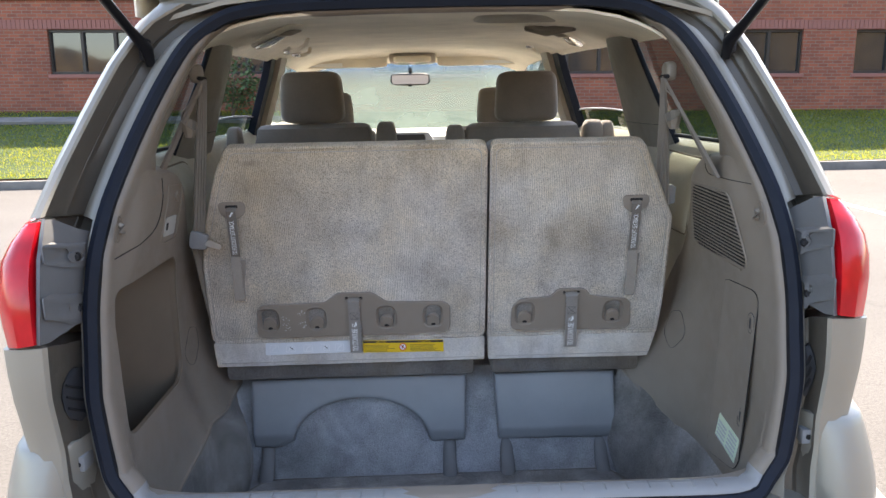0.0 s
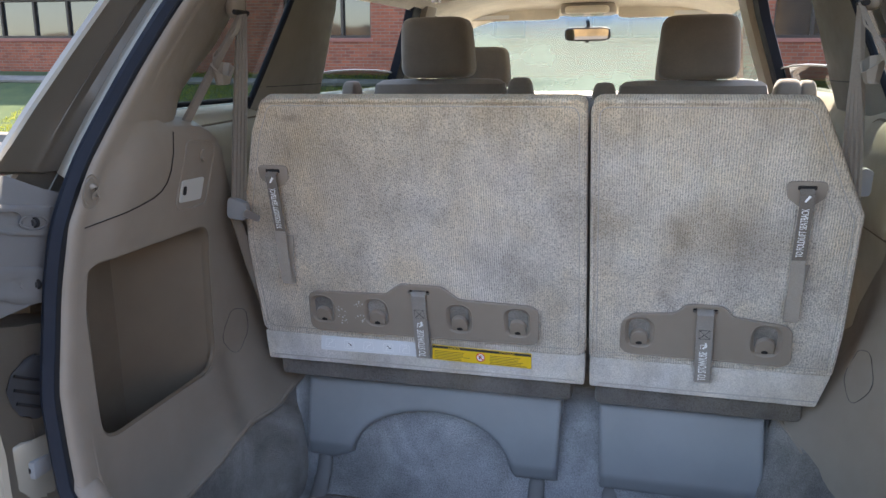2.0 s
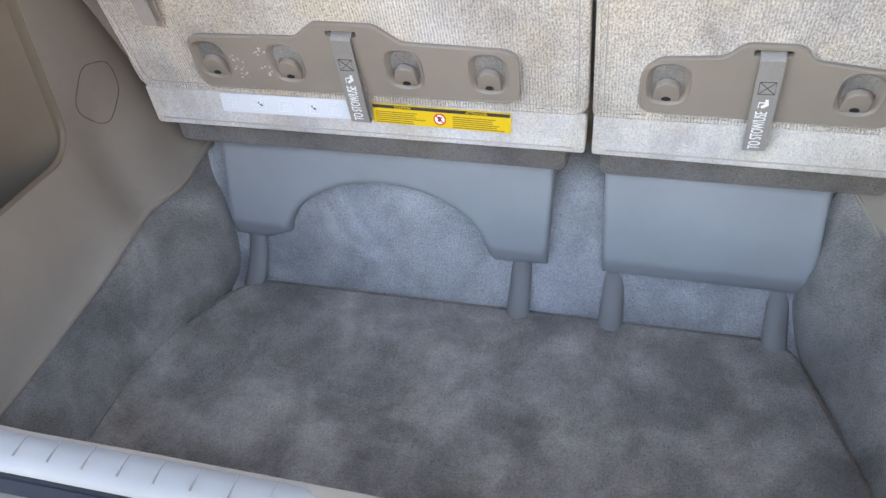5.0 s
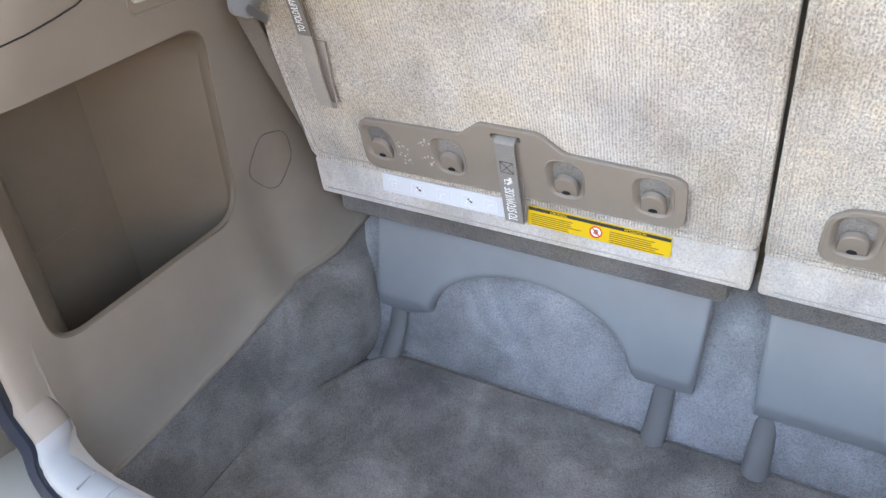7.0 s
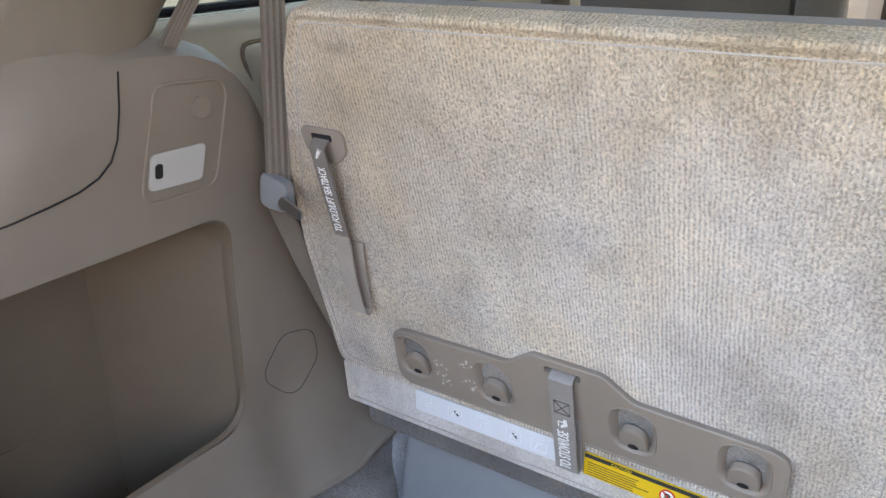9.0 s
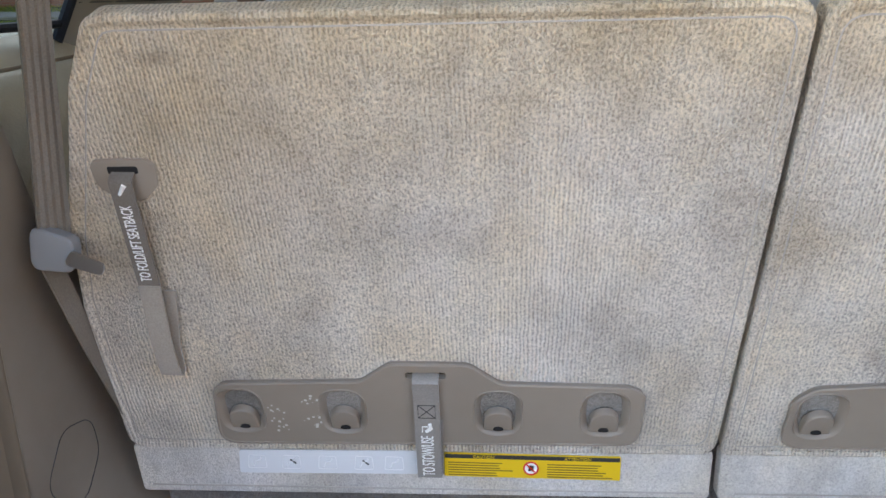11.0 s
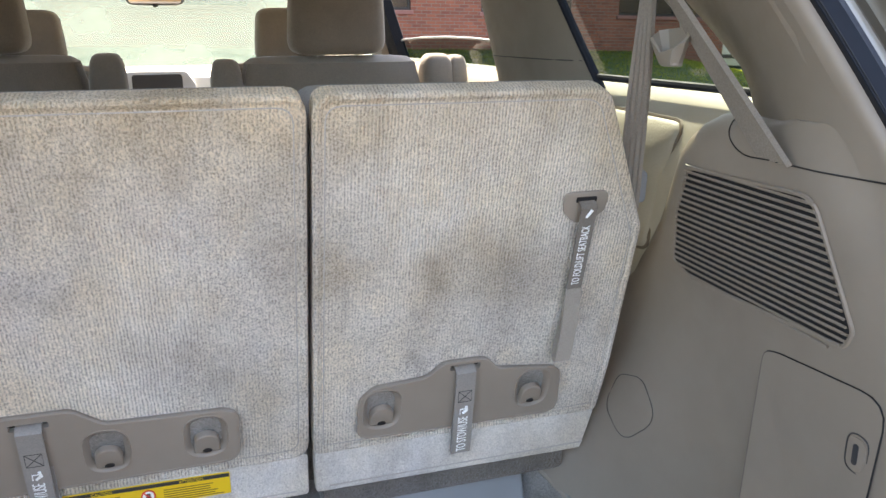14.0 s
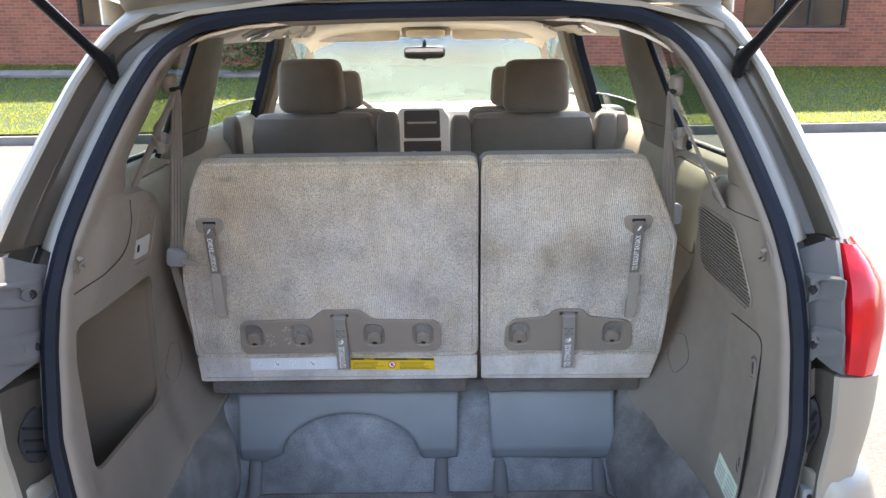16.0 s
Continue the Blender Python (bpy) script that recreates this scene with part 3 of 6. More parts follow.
for i in range(-12, 13):
    if abs(i) > 2:
        part("sill_rib", box(xc(0.1) + i * 0.043 - 0.001, xc(0.1) + i * 0.043 + 0.001, 0.094, 0.122, 0.694, 0.7024, 0.0005, 1), SILL_PL, sill)
part("latch_loop", tube([(-0.010, 0.062, 0.67), (-0.010, 0.060, 0.694), (0.010, 0.060, 0.694), (0.010, 0.062, 0.67)], 0.0035, 8), STEEL, sill, "steel latch loop")

# tail lamps, jamb brackets, strikers
for s in (-1, 1):
    c = xc(0.1)
    rows = []
    for z in (1.005, 1.012, 1.04, 1.08, 1.12, 1.16, 1.195, 1.219, 1.229):
        t = (z - 1.0) / 0.238
        inner = interp(z, [1.0, 1.05, 1.12, 1.2, 1.238], [0.776, 0.782, 0.786, 0.782, 0.778])
        outer = interp(z, [1.0, 1.05, 1.10, 1.15, 1.20, 1.238], [0.830, 0.844, 0.852, 0.848, 0.826, 0.796])
        y = y_open(z)
        pr = proud(z)
        rows.append([drawn(s, Vector((c + s * x, yy, z)), pr * f) for f, x, yy in ((1.0, inner - 0.004, y + 0.03), (1.0, inner, y + 0.002), (0.9, inner * 0.6 + outer * 0.4, y - 0.010), (0.75, inner * 0.25 + outer * 0.75, y - 0.006), (0.6, outer, y + 0.016), (0.4, outer + 0.012, y + 0.06), (0.1, outer + 0.02, y + 0.14))])
    lamp = part("tail_lamp", thick(grid(rows), 0.004), RED_LENS, van, "red tail lamp lens")
    def shell(x, z, d):
        """A point of the lamp housing, which slopes from the lens down to the seal."""
        a = w_open(z) + 0.022
        t = max(-0.2, (x - a) / (0.760 - a))
        return drawn(s, Vector((c + s * x, y_open(z) + 0.010 + d, z)), proud(z) * 0.88 * t)
    rows = []
    for z in (1.002, 1.02, 1.06, 1.11, 1.16, 1.20, 1.234):
        w, pr = w_open(z), proud(z)
        ln = [drawn(s, Vector((c + s * 0.782, y_open(z) + 0.03, z)), pr), drawn(s, Vector((c + s * 0.776, y_open(z) + 0.010, z)), pr)]
        ln += [shell(0.768, z, -0.004), shell(0.764, z, 0.002), shell(0.755, z, 0.004)] + [shell(w + 0.022 + (0.733 - w) * k, z, 0.004) for k in (0.8, 0.6, 0.4, 0.2, 0.0)] + [shell(w + 0.018, z, 0.03)]
        rows.append([q - ZR * (z - 1.125) * 0.30 * k for q, k in zip(ln, (0, 0, 0.05, 0.05, 0.1, 0.3, 0.5, 0.7, 0.9, 1, 1))])
    br = part("lamp_housing", thick(grid(rows), 0.004), BRACKET, van, "grey plastic lamp housing with two screw arms", 50)
    for z0 in (1.070, 1.166):
        z, sx = z0 - (0.014 if s > 0 else 0.0), (0.010 if s > 0 else 0.0)
        # each arm: a plate proud of the housing, with a long dish running outward from the screw
        def arm(x, dz, d):
            return shell(x + sx, z, -0.022 + d) + ZR * (dz + 0.10 * (x - 0.70))
        rows = []
        for x in (0.686, 0.692, 0.702, 0.712, 0.722, 0.732, 0.741, 0.748, 0.754):
            h = 0.0235 - 0.006 * (x - 0.686) / 0.07
            dish = 0.030 * max(0.0, 1 - abs((x - 0.730) / 0.021) ** 3) if x > 0.706 else 0.0
            rows.append([arm(x, q * h, d) for q, d in ((-1.0, 0.034), (-1.0, 0.004), (-0.94, 0.001), (-0.80, 0.0), (-0.72, 0.35 * dish), (-0.5, 0.9 * dish), (0.0, dish), (0.5, 0.9 * dish), (0.72, 0.35 * dish), (0.80, 0.0), (0.94, 0.001), (1.0, 0.004), (1.0, 0.034))])
        part("screw_arm", thick(grid(rows), 0.003), BRACKET, br, "grey arm with a long dished recess", 50)
        part("screw_cup", tube([arm(0.699, 0, -0.0015), arm(0.699, 0, 0.003)], 0.0085, 16), BLACK, br)
        part("screw_boss", tube([arm(0.699 + 0.0105 * math.cos(q), 0.0105 * math.sin(q), -0.001) for q in np.linspace(0, 2 * math.pi, 19)], 0.002, 6, 1.0, YR), BRACKET, br)
        part("screw", tube([arm(0.699, 0, -0.005), arm(0.699, 0, -0.001)], [0.0048, 0.0058], 12), DARK_PL, br, "dark screw head")
    def jam(x, z, d):
        """A point on the door jamb below the lamp, x out from the flange's edge, proud by d."""
        w = w_open(z)
        k = w + 0.028
        g = max(w_body(z), w + 0.085) - k
        return drawn(s, Vector((c + s * (k + x), y_open(z) + 0.026, z)), proud(z) * max(0.0, x / (g * 0.42)) ** 2.0) + Vector((-s * 0.5, -0.87, 0)) * d
    rows = []
    for z, a, b in ((0.852, 0.016, 0.026), (0.858, 0.008, 0.034), (0.875, 0.003, 0.040), (0.90, 0.002, 0.042), (0.925, 0.003, 0.038), (0.945, 0.006, 0.028), (0.952, 0.010, 0.020)):
        rows.append([jam(a + (b - a) * q, z, d) for q, d in ((0, -0.004), (0.02, 0.008), (0.15, 0.014), (0.4, 0.016), (0.7, 0.014), (0.95, 0.007), (1, -0.004))])
    st = part("striker_cover", caps(grid(rows)), DARK_PL, van, "black slotted plastic buffer on the jamb", 50)
    for q in range(3):
        z0 = 0.868 + 0.022 * q
        part("buffer_rib", tube([jam(0.008, z0, 0.015), jam(0.02, z0 + 0.006, 0.018), jam(0.032, z0 + 0.014, 0.014)], 0.0028, 6), BLACK, st)
    part("jamb_clip", box(c + s * 0.703 - 0.012, c + s * 0.703 + 0.012, y_open(0.78) - 0.016 + 0.012 * s, y_open(0.78) + 0.02, 0.765, 0.795, 0.003), GREY_PL, van, "grey clip with a dark hole")
    part("jamb_hole", tube([(c + s * 0.703, y_open(0.78) - 0.017 + 0.012 * s, 0.78), (c + s * 0.703, y_open(0.78) + 0.004, 0.78)], 0.0055, 10), BLACK, van)

rows = []
for y, z, w in ((3.74, 1.155, 0.74), (3.95, 1.13, 0.76), (4.25, 1.07, 0.76), (4.50, 0.99, 0.73), (4.66, 0.90, 0.66), (4.72, 0.80, 0.62)):
    rows.append([Vector((xc(y) + f * w, y - 0.10 * abs(f) ** 3 * (y - 3.7), z - 0.07 * abs(f) ** 3)) for f in (-1, -0.9, -0.6, -0.25, 0, 0.25, 0.6, 0.9, 1)])
part("hood", thick(grid(rows), 0.006), PAINT, van, "champagne painted hood")
rows = [[Vector((xc(4.2) + f * w, y - 0.34 * abs(f) ** 4, z)) for f in (-1, -0.95, -0.8, -0.5, 0, 0.5, 0.8, 0.95, 1)] for y, z, w in ((4.70, 0.82, 0.80), (4.78, 0.70, 0.83), (4.80, 0.52, 0.84), (4.76, 0.36, 0.82), (4.66, 0.26, 0.78))]
part("front_bumper", thick(grid(rows), 0.006), PAINT, van, "champagne painted front bumper")
for s in (-1, 1):
    rows = [[Vector((xc(y) + s * x, y, z + (0.30 * max(0.0, 1 - ((y - 3.95) / 0.42) ** 2) ** 0.5 if z < 0.45 else 0.0))) for y in (3.50, 3.56, 3.66, 3.80, 3.95, 4.10, 4.24, 4.34, 4.46)] for x, z in ((0.80, 0.40), (0.845, 0.72), (0.84, 0.88), (0.77, 1.09))]
    part("front_fender", thick(grid(rows), 0.006), PAINT, van)
    part("headlamp", shift(pillow(0.12, 0.10, 0.07, 0.6), (xc(4.5) + s * 0.63, 4.50, 0.86)), GLASS_CLEAR, van, "clear headlamp")
for s in (-1, 1):
    mx = xc(3.15) + s * 0.97
    mir = part("door_mirror", shift(pillow(0.11, 0.06, 0.08, 0.5), (mx, 3.18, 1.17)), PAINT, van, "painted door mirror")
    part("mirror_glass", shift(pillow(0.095, 0.004, 0.066, 0.35), (mx, 3.119, 1.17)), MIRROR, mir)
    part("mirror_arm", tube([(mx - s * 0.08, 3.19, 1.13), (mx - s * 0.20, 3.22, 1.15)], 0.03, 10), DARK_PL, mir)
for y in (0.98, 3.95):
    for s in (-1, 1):
        x = xc(y) + s * 0.77
        tyre = part("wheel", tube([(x - 0.10, y, 0.335), (x - 0.085, y, 0.335), (x + 0.085, y, 0.335), (x + 0.10, y, 0.335)], [0.30, 0.335, 0.335, 0.30], 28), RUBBER, van, "black tyre on a silver rim")
        part("rim", tube([(x + s * 0.098, y, 0.335), (x + s * 0.106, y, 0.335)], [0.21, 0.19], 24), STEEL, tyre)
# headliner, floor pan, inner sides, glass
rows = []
for y in (0.505, 0.56, 0.66, 0.9, 1.3, 1.8, 2.3, 2.75, 2.95, 3.05, 3.10):
    top = interp(y, [0.505, 0.6, 0.9, 2.0, 2.7, 2.95, 3.05, 3.10], [1.640, 1.652, 1.668, 1.690, 1.690, 1.675, 1.655, 1.632])
    edge = interp(y, [0.505, 0.9, 2.5, 3.1], [0.50, 0.61, 0.60, 0.58])
    rows.append([Vector((xc(y) + edge * f, y, top - 0.055 * abs(f) ** 5)) for f in (-1.06, -1, -0.93, -0.84, -0.7, -0.45, -0.2, 0, 0.2, 0.45, 0.7, 0.84, 0.93, 1, 1.06)])
part("headliner", thick(grid(rows), 0.006), HEAD_CLOTH, van, "beige cloth headliner")
part("floor_pan", box(-0.82, 0.72, 0.16, 3.7, 0.30, 0.33), DARK_PL, van)
part("cabin_floor", box(-0.80, 0.70, 0.80, 3.6, 0.50, 0.52), FLOOR_CARPET, van)
part("firewall", box(-0.86, 0.60, 3.72, 3.78, 0.3, 1.15), DARK_PL, van)
LINING = ((0.70, 0.50), (0.695, 0.85), (0.668, 1.02), (0.660, 1.12), (0.666, 1.19), (0.679, 1.24), (0.693, 1.270), (0.714, 1.297), (0.736, 1.316), (0.752, 1.322), (0.765, 1.316))
for s in (-1, 1):
    # inner door walls below the belt, with a ledge under the glass
    rows = []
    for y in (0.61, 0.8, 1.0, 1.3, 1.6, 2.0, 2.5, 3.0, 3.5):
        rows.append([Vector((xc(y) + s * x, y, z)) for x, z in LINING])
    part("door_lining", thick(grid(rows), 0.004), CREAM, van, "cream door lining with a ledge")
    part("ledge_end", thick(grid([[Vector((xc(y) + s * x, y, z)) for x, z in LINING[5:]] for y in (0.45, 0.53, 0.612)]), 0.004), CREAM, van)
    # grained armrest pad set into the lining, dark line round it for recess shade
    rim = rpoly([(0.672, 1.276), (0.99, 1.281), (0.99, 1.08), (0.70, 1.08)], 0.026)
    def wall_x(y, z):
        return xc(y) + s * interp(z, [q[1] for q in LINING[:9]], [q[0] for q in LINING[:9]])
    ring = [Vector((wall_x(y, z), y, z)) for y, z in rim]
    lid = []
    for k, d in ((1.0, 0.002), (0.985, -0.004), (0.95, -0.008), (0.8, -0.012), (0.5, -0.013), (0.1, -0.014)):
        lid.append([Vector((wall_x(y, 1.18 + (z - 1.18) * k) + s * d, 0.84 + (y - 0.84) * k, 1.18 + (z - 1.18) * k)) for y, z in rim])
    pad = part("armrest", caps(grid(lid, closed=True)), ARM_PL, van, "grained vinyl armrest pad")
    part("armrest_shade_line", tube(ring + ring[:1], 0.0035, 6), SHADED_PL, pad, "dark line round the pad for its recess shade")

    def up(y, z, d=0.0):
        return Vector((xc(y) + s * (w_side(z) + d), y, z))
    # C pillar lining
    rows = [[up(yr + (yf - yr) * k, z, -0.012 - 0.028 * (1 - (2 * k - 1) ** 4)) for k in (0, 0.06, 0.2, 0.5, 0.8, 0.94, 1)] for z, yr, yf in
            ((1.10, 0.90, 1.42), (1.27, 0.945, 1.42), (1.30, 0.955, 1.42), (1.36, 0.985, 1.41), (1.46, 1.03, 1.39), (1.56, 1.07, 1.37), (1.64, 1.10, 1.35))]
    part("centre_pillar", grid(rows), PILLAR_PL, van, "taupe plastic pillar lining")
    part("pillar_seam", tube([up(0.985 + (1.41 - 0.985) * k, 1.352, -0.0125 - 0.028 * (1 - (2 * k - 1) ** 4)) for k in (0.02, 0.1, 0.25, 0.5, 0.75, 0.9, 0.98)], 0.0012, 6), DARK_PL, van)
    # B pillar with its dark weatherstrip
    rows = [[up(y, z, d) for y, d in ((2.28, -0.005), (2.29, -0.04), (2.36, -0.055), (2.44, -0.04), (2.46, 0.0))] for z in (0.6, 1.0, 1.25, 1.4, 1.55, 1.63)]
    part("door_pillar", thick(grid(rows), 0.006), TAUPE_LT, van, "pale pillar lining")
    rows = [[up(y, z, d) for y, d in ((2.16, 0.01), (2.17, -0.02), (2.23, -0.025), (2.28, -0.02), (2.29, 0.01))] for z in (0.6, 1.0, 1.25, 1.4, 1.55, 1.64)]
    part("pillar_weatherstrip", thick(grid(rows), 0.006), RUBBER, van, "dark door weatherstrip")
    # A pillar
    rows = [[Vector((xc(3.1) + s * (x + d), y + e, z)) for d, e in ((0.01, 0.05), (-0.03, 0.03), (-0.04, -0.02), (0.0, -0.05))] for x, y, z in ((0.60, 3.04, 1.64), (0.655, 3.2, 1.52), (0.70, 3.42, 1.38), (0.75, 3.75, 1.20))]
    part("front_pillar", thick(grid(rows), 0.006), TAUPE_LT, van)
    # glass
    rows = [[up(a + (b - a) * k, z, 0.004) for k in (0, 0.33, 0.67, 1)] for z, a, b in ((1.29, 0.49, 0.98), (1.40, 0.60, 1.03), (1.52, 0.70, 1.08), (1.64, 0.80, 1.13))]
    part("quarter_glass", grid(rows), GLASS_DARK, van, "tinted rear quarter glass")
    pane(part("front_glass", grid([[up(y, z, 0.004) for y in np.linspace(2.30, 3.5, 5)] for z in (1.28, 1.4, 1.52, 1.63)]), GLASS_CLEAR, van))
    top = [(1.42, 1.382), (1.55, 1.387), (1.73, 1.389), (1.95, 1.386), (2.12, 1.380), (2.20, 1.374)]
    sg = part("sliding_glass", grid([[up(y, z0 + (zt - z0) * k, 0.004) for y, zt in top] for z0 in (1.26,) for k in (0, 0.5, 1)]), GLASS_DARK, van, "half-lowered tinted sliding door glass")
    pane(sg)
    part("glass_edge", tube([up(y, zt, 0.004) for y, zt in top], 0.003, 8), SILVER_PL, sg, "bright polished glass edge")
    # window frames
    part("window_rubber", tube([up(0.955, 1.302, -0.012), up(1.0, 1.40, -0.012), up(1.055, 1.53, -0.012), up(1.10, 1.63, -0.012)], 0.008, 8), RUBBER, van, "black glass edging")
    part("belt_rubber", tube([up(0.53, 1.325, -0.010), up(0.8, 1.325, -0.010), up(0.963, 1.325, -0.010)], 0.006, 8), RUBBER, van)
    # cant rail above the glass
    part("cant_rail", thick(grid([[up(y, 1.62, -0.02), up(y, 1.65, -0.05), Vector((xc(y) + s * 0.56, y, 1.665)), Vector((xc(y) + s * 0.66, y, 1.70)), up(y, 1.64, 0.03)] for y in (0.55, 1.0, 1.6, 2.3, 3.05)]), 0.004), HEAD_CLOTH, van)
    # D pillar lining between the opening and the quarter glass
    rows = []
    for z in (1.262, 1.268, 1.275, 1.288, 1.30, 1.315, 1.335, 1.36, 1.40, 1.44, 1.48, 1.52, 1.56, 1.60, 1.64):
        a = Vector((lip_w(z), y_open(z) + 0.018))
        e = Vector((interp(z, [1.262, 1.27, 1.295, 1.32, 1.35, 1.41, 1.64], [0.6085, 0.612, 0.632, 0.650, 0.660, 0.660, 0.612]), interp(z, [1.262, 1.27, 1.295, 1.32, 1.35, 1.375, 1.41, 1.45, 1.64], [0.405, 0.42, 0.462, 0.508, 0.532, 0.568, 0.620, 0.675, 0.82])))
        bow = Vector((-0.014 * min(1.0, (z - 1.255) / 0.06), 0.0))
        ks = ((0, 0), (0.08, 0.30), (0.2, 0.62), (0.4, 0.95), (0.6, 1), (0.8, 0.8), (0.93, 0.45), (1, 0))
        r = [a.lerp(e, k) + bow * f for k, f in ks] + [e + Vector((0.012, 0.012)), e + Vector((0.05, 0.016))]
        rows.append([Vector((xc(0.1) + s * q.x, q.y, z)) for q in r])
    part("rear_pillar", grid(rows), TAUPE, van, "taupe rear pillar lining", 80)

# windshield
rows = [[Vector((xc(y) + x, y + 0.10 * (1 - (x / 0.7) ** 2), z)) for x in (-0.70, -0.5, -0.25, 0, 0.25, 0.5, 0.70)] for y, z in ((3.0, 1.655), (3.2, 1.53), (3.45, 1.38), (3.8, 1.18))]
ws = part("windshield", grid(rows), GLASS_WS, van, "dusty windshield with a faint green tint")
pane(ws)

# ---- cargo side panels ----
EDGE = [(0.20, 1.312), (0.47, 1.312), (0.515, 1.309), (0.55, 1.300), (0.578, 1.283), (0.60, 1.262), (0.62, 1.23), (0.643, 1.19), (0.668, 1.15), (0.70, 1.11), (0.76, 1.05), (0.87, 0.95), (0.97, 0.80), (0.97, 0.50)]


def edge_gap(y, z):
    """How far a place on the side panel lies within its front and upper edge."""
    p, best = Vector((y, z)), 9.0
    for a, b in zip(EDGE, EDGE[1:]):
        a, b = Vector(a), Vector(b)
        k = max(0.0, min(1.0, (p - a).dot(b - a) / (b - a).length_squared))
        best = min(best, (p - a.lerp(b, k)).length)
    return best


def x_wall(y, z):
    """Half width of the cargo side panels: plumb, drawn in at the top and foot, rolled round at the edges."""
    x = 0.645 - 0.038 * max(0, min(1, (z - 1.02) / 0.22)) ** 1.3
    x -= 0.028 * max(0, min(1, (0.80 - z) / 0.18)) ** 1.5
    k = max(0.0, min(1.0, (0.100 - (y - y_open(z))) / 0.082))
    k = k * k * (3 - 2 * k) if k < 1 else 1.0
    x += k * (lip_w(z) - x)
    if y > 0.38:
        d = edge_gap(y, z)
        if d < 0.036:
            x += (0.036 - math.sqrt(max(0.0, 0.036 ** 2 - (0.036 - d) ** 2))) * min(1, (y - 0.38) / 0.06)
    return x


def wall_pt(s, y, z, d=0.0):
    b = 0.040 * math.exp(-((y - 0.70) / 0.11) ** 2) * max(0.0, min(1.0, (0.98 - z) / 0.15)) if s > 0 else 0.0
    if s < 0:
        b += interp(y, [0.45, 0.54, 0.75, 0.97], [0, 0.018, 0.03, 0.08]) * max(0.0, min(1.0, (0.80 - z) / 0.14))
    if s > 0:
        b += interp(y, [0.60, 0.69, 0.745, 0.78, 0.97], [0, 0.011, 0.057, 0.11, 0.18]) * max(0.0, min(1.0, (0.84 - z) / 0.14))
    if s < 0:
        # the foot flares out over the carpet, and a shallow flute runs up beside the pocket
        b += 0.016 * max(0.0, min(1.0, (foot_z(s, y) + 0.045 - z) / 0.045)) ** 2
        b -= 0.016 * math.exp(-((y - 0.615) / 0.045) ** 2) * max(0.0, min(1.0, (0.86 - z) / 0.12))
    return Vector((xc(0.1) + s * (x_wall(y, z) - b + d), y, z))


def foot_z(s, y):
    """Height of the panel's foot, where the carpet tucks under it."""
    if s < 0:
        return interp(y, [0.13, 0.30, 0.45, 0.49, 0.53, 0.60, 0.72, 0.77, 0.97], [0.575, 0.586, 0.600, 0.614, 0.632, 0.631, 0.636, 0.652, 0.70])
    return interp(y, [0.13, 0.43, 0.60, 0.69, 0.745, 0.78, 0.97], [0.585, 0.598, 0.590, 0.613, 0.652, 0.690, 0.74])


def ring_panel(s, outer, inner, k=6):
    """A curved wall panel between an outer outline and a rounded opening, both of (y, z)."""
    n = len(inner)
    rows = []
    for i in range(k + 1):
        t = i / k
        rows.append([wall_pt(s, inner[j][0] * (1 - t) + outer[j][0] * t, inner[j][1] * (1 - t) + outer[j][1] * t) for j in range(n)])
    return grid(rows, closed=True)


def radial(poly, pts, c):
    """For each of pts, where the ray to it from c leaves the closed polygon."""
    out = []
    for p in pts:
        d, best = Vector(p) - Vector(c), None
        for k in range(len(poly)):
            a, b = Vector(poly[k]), Vector(poly[(k + 1) % len(poly)])
            e = b - a
            den = d.x * e.y - d.y * e.x
            if abs(den) < 1e-9:
                continue
            ac = a - Vector(c)
            u, v = (ac.x * e.y - ac.y * e.x) / den, (ac.x * d.y - ac.y * d.x) / den
            if u > 0 and -1e-6 <= v <= 1.000001 and (best is None or u > best):
                best = u
        out.append(tuple(Vector(c) + d * best))
    return out


OUT_L = [(y_open(0.6) + 0.018, foot_z(-1, 0.13)), (0.30, foot_z(-1, 0.30)), (0.45, foot_z(-1, 0.45)), (0.49, foot_z(-1, 0.49)), (0.53, foot_z(-1, 0.53)), (0.68, foot_z(-1, 0.68)), (0.82, foot_z(-1, 0.82)), (0.97, foot_z(-1, 0.97))] + [(y, z) for y, z in reversed(EDGE[1:-1])] + [(y_open(z) + 0.018, z) for z in (1.312, 1.26, 1.2, 1.16, 1.1, 1.0, 0.9, 0.8, 0.7)]
panelL = thing("cargo_side_panel", (-0.66, 0.5, 0.6), "taupe plastic cargo side panel with an open storage pocket", "trim panel", "cargo side panels")
pk0 = rpoly([(0.200, 0.780), (0.562, 0.782), (0.570, 1.092), (0.205, 1.090)], [0.05, 0.06, 0.045, 0.05], 8)
pock = []
for i, p in enumerate(pk0):
    q = Vector(pk0[(i + 1) % len(pk0)])
    n = max(1, round((q - Vector(p)).length / 0.015))
    pock += [tuple(Vector(p).lerp(q, k / n)) for k in range(n)]
part("panel", ring_panel(-1, radial(OUT_L, pock, (0.39, 0.94)), pock, 14), TAUPE, panelL)
rows = []
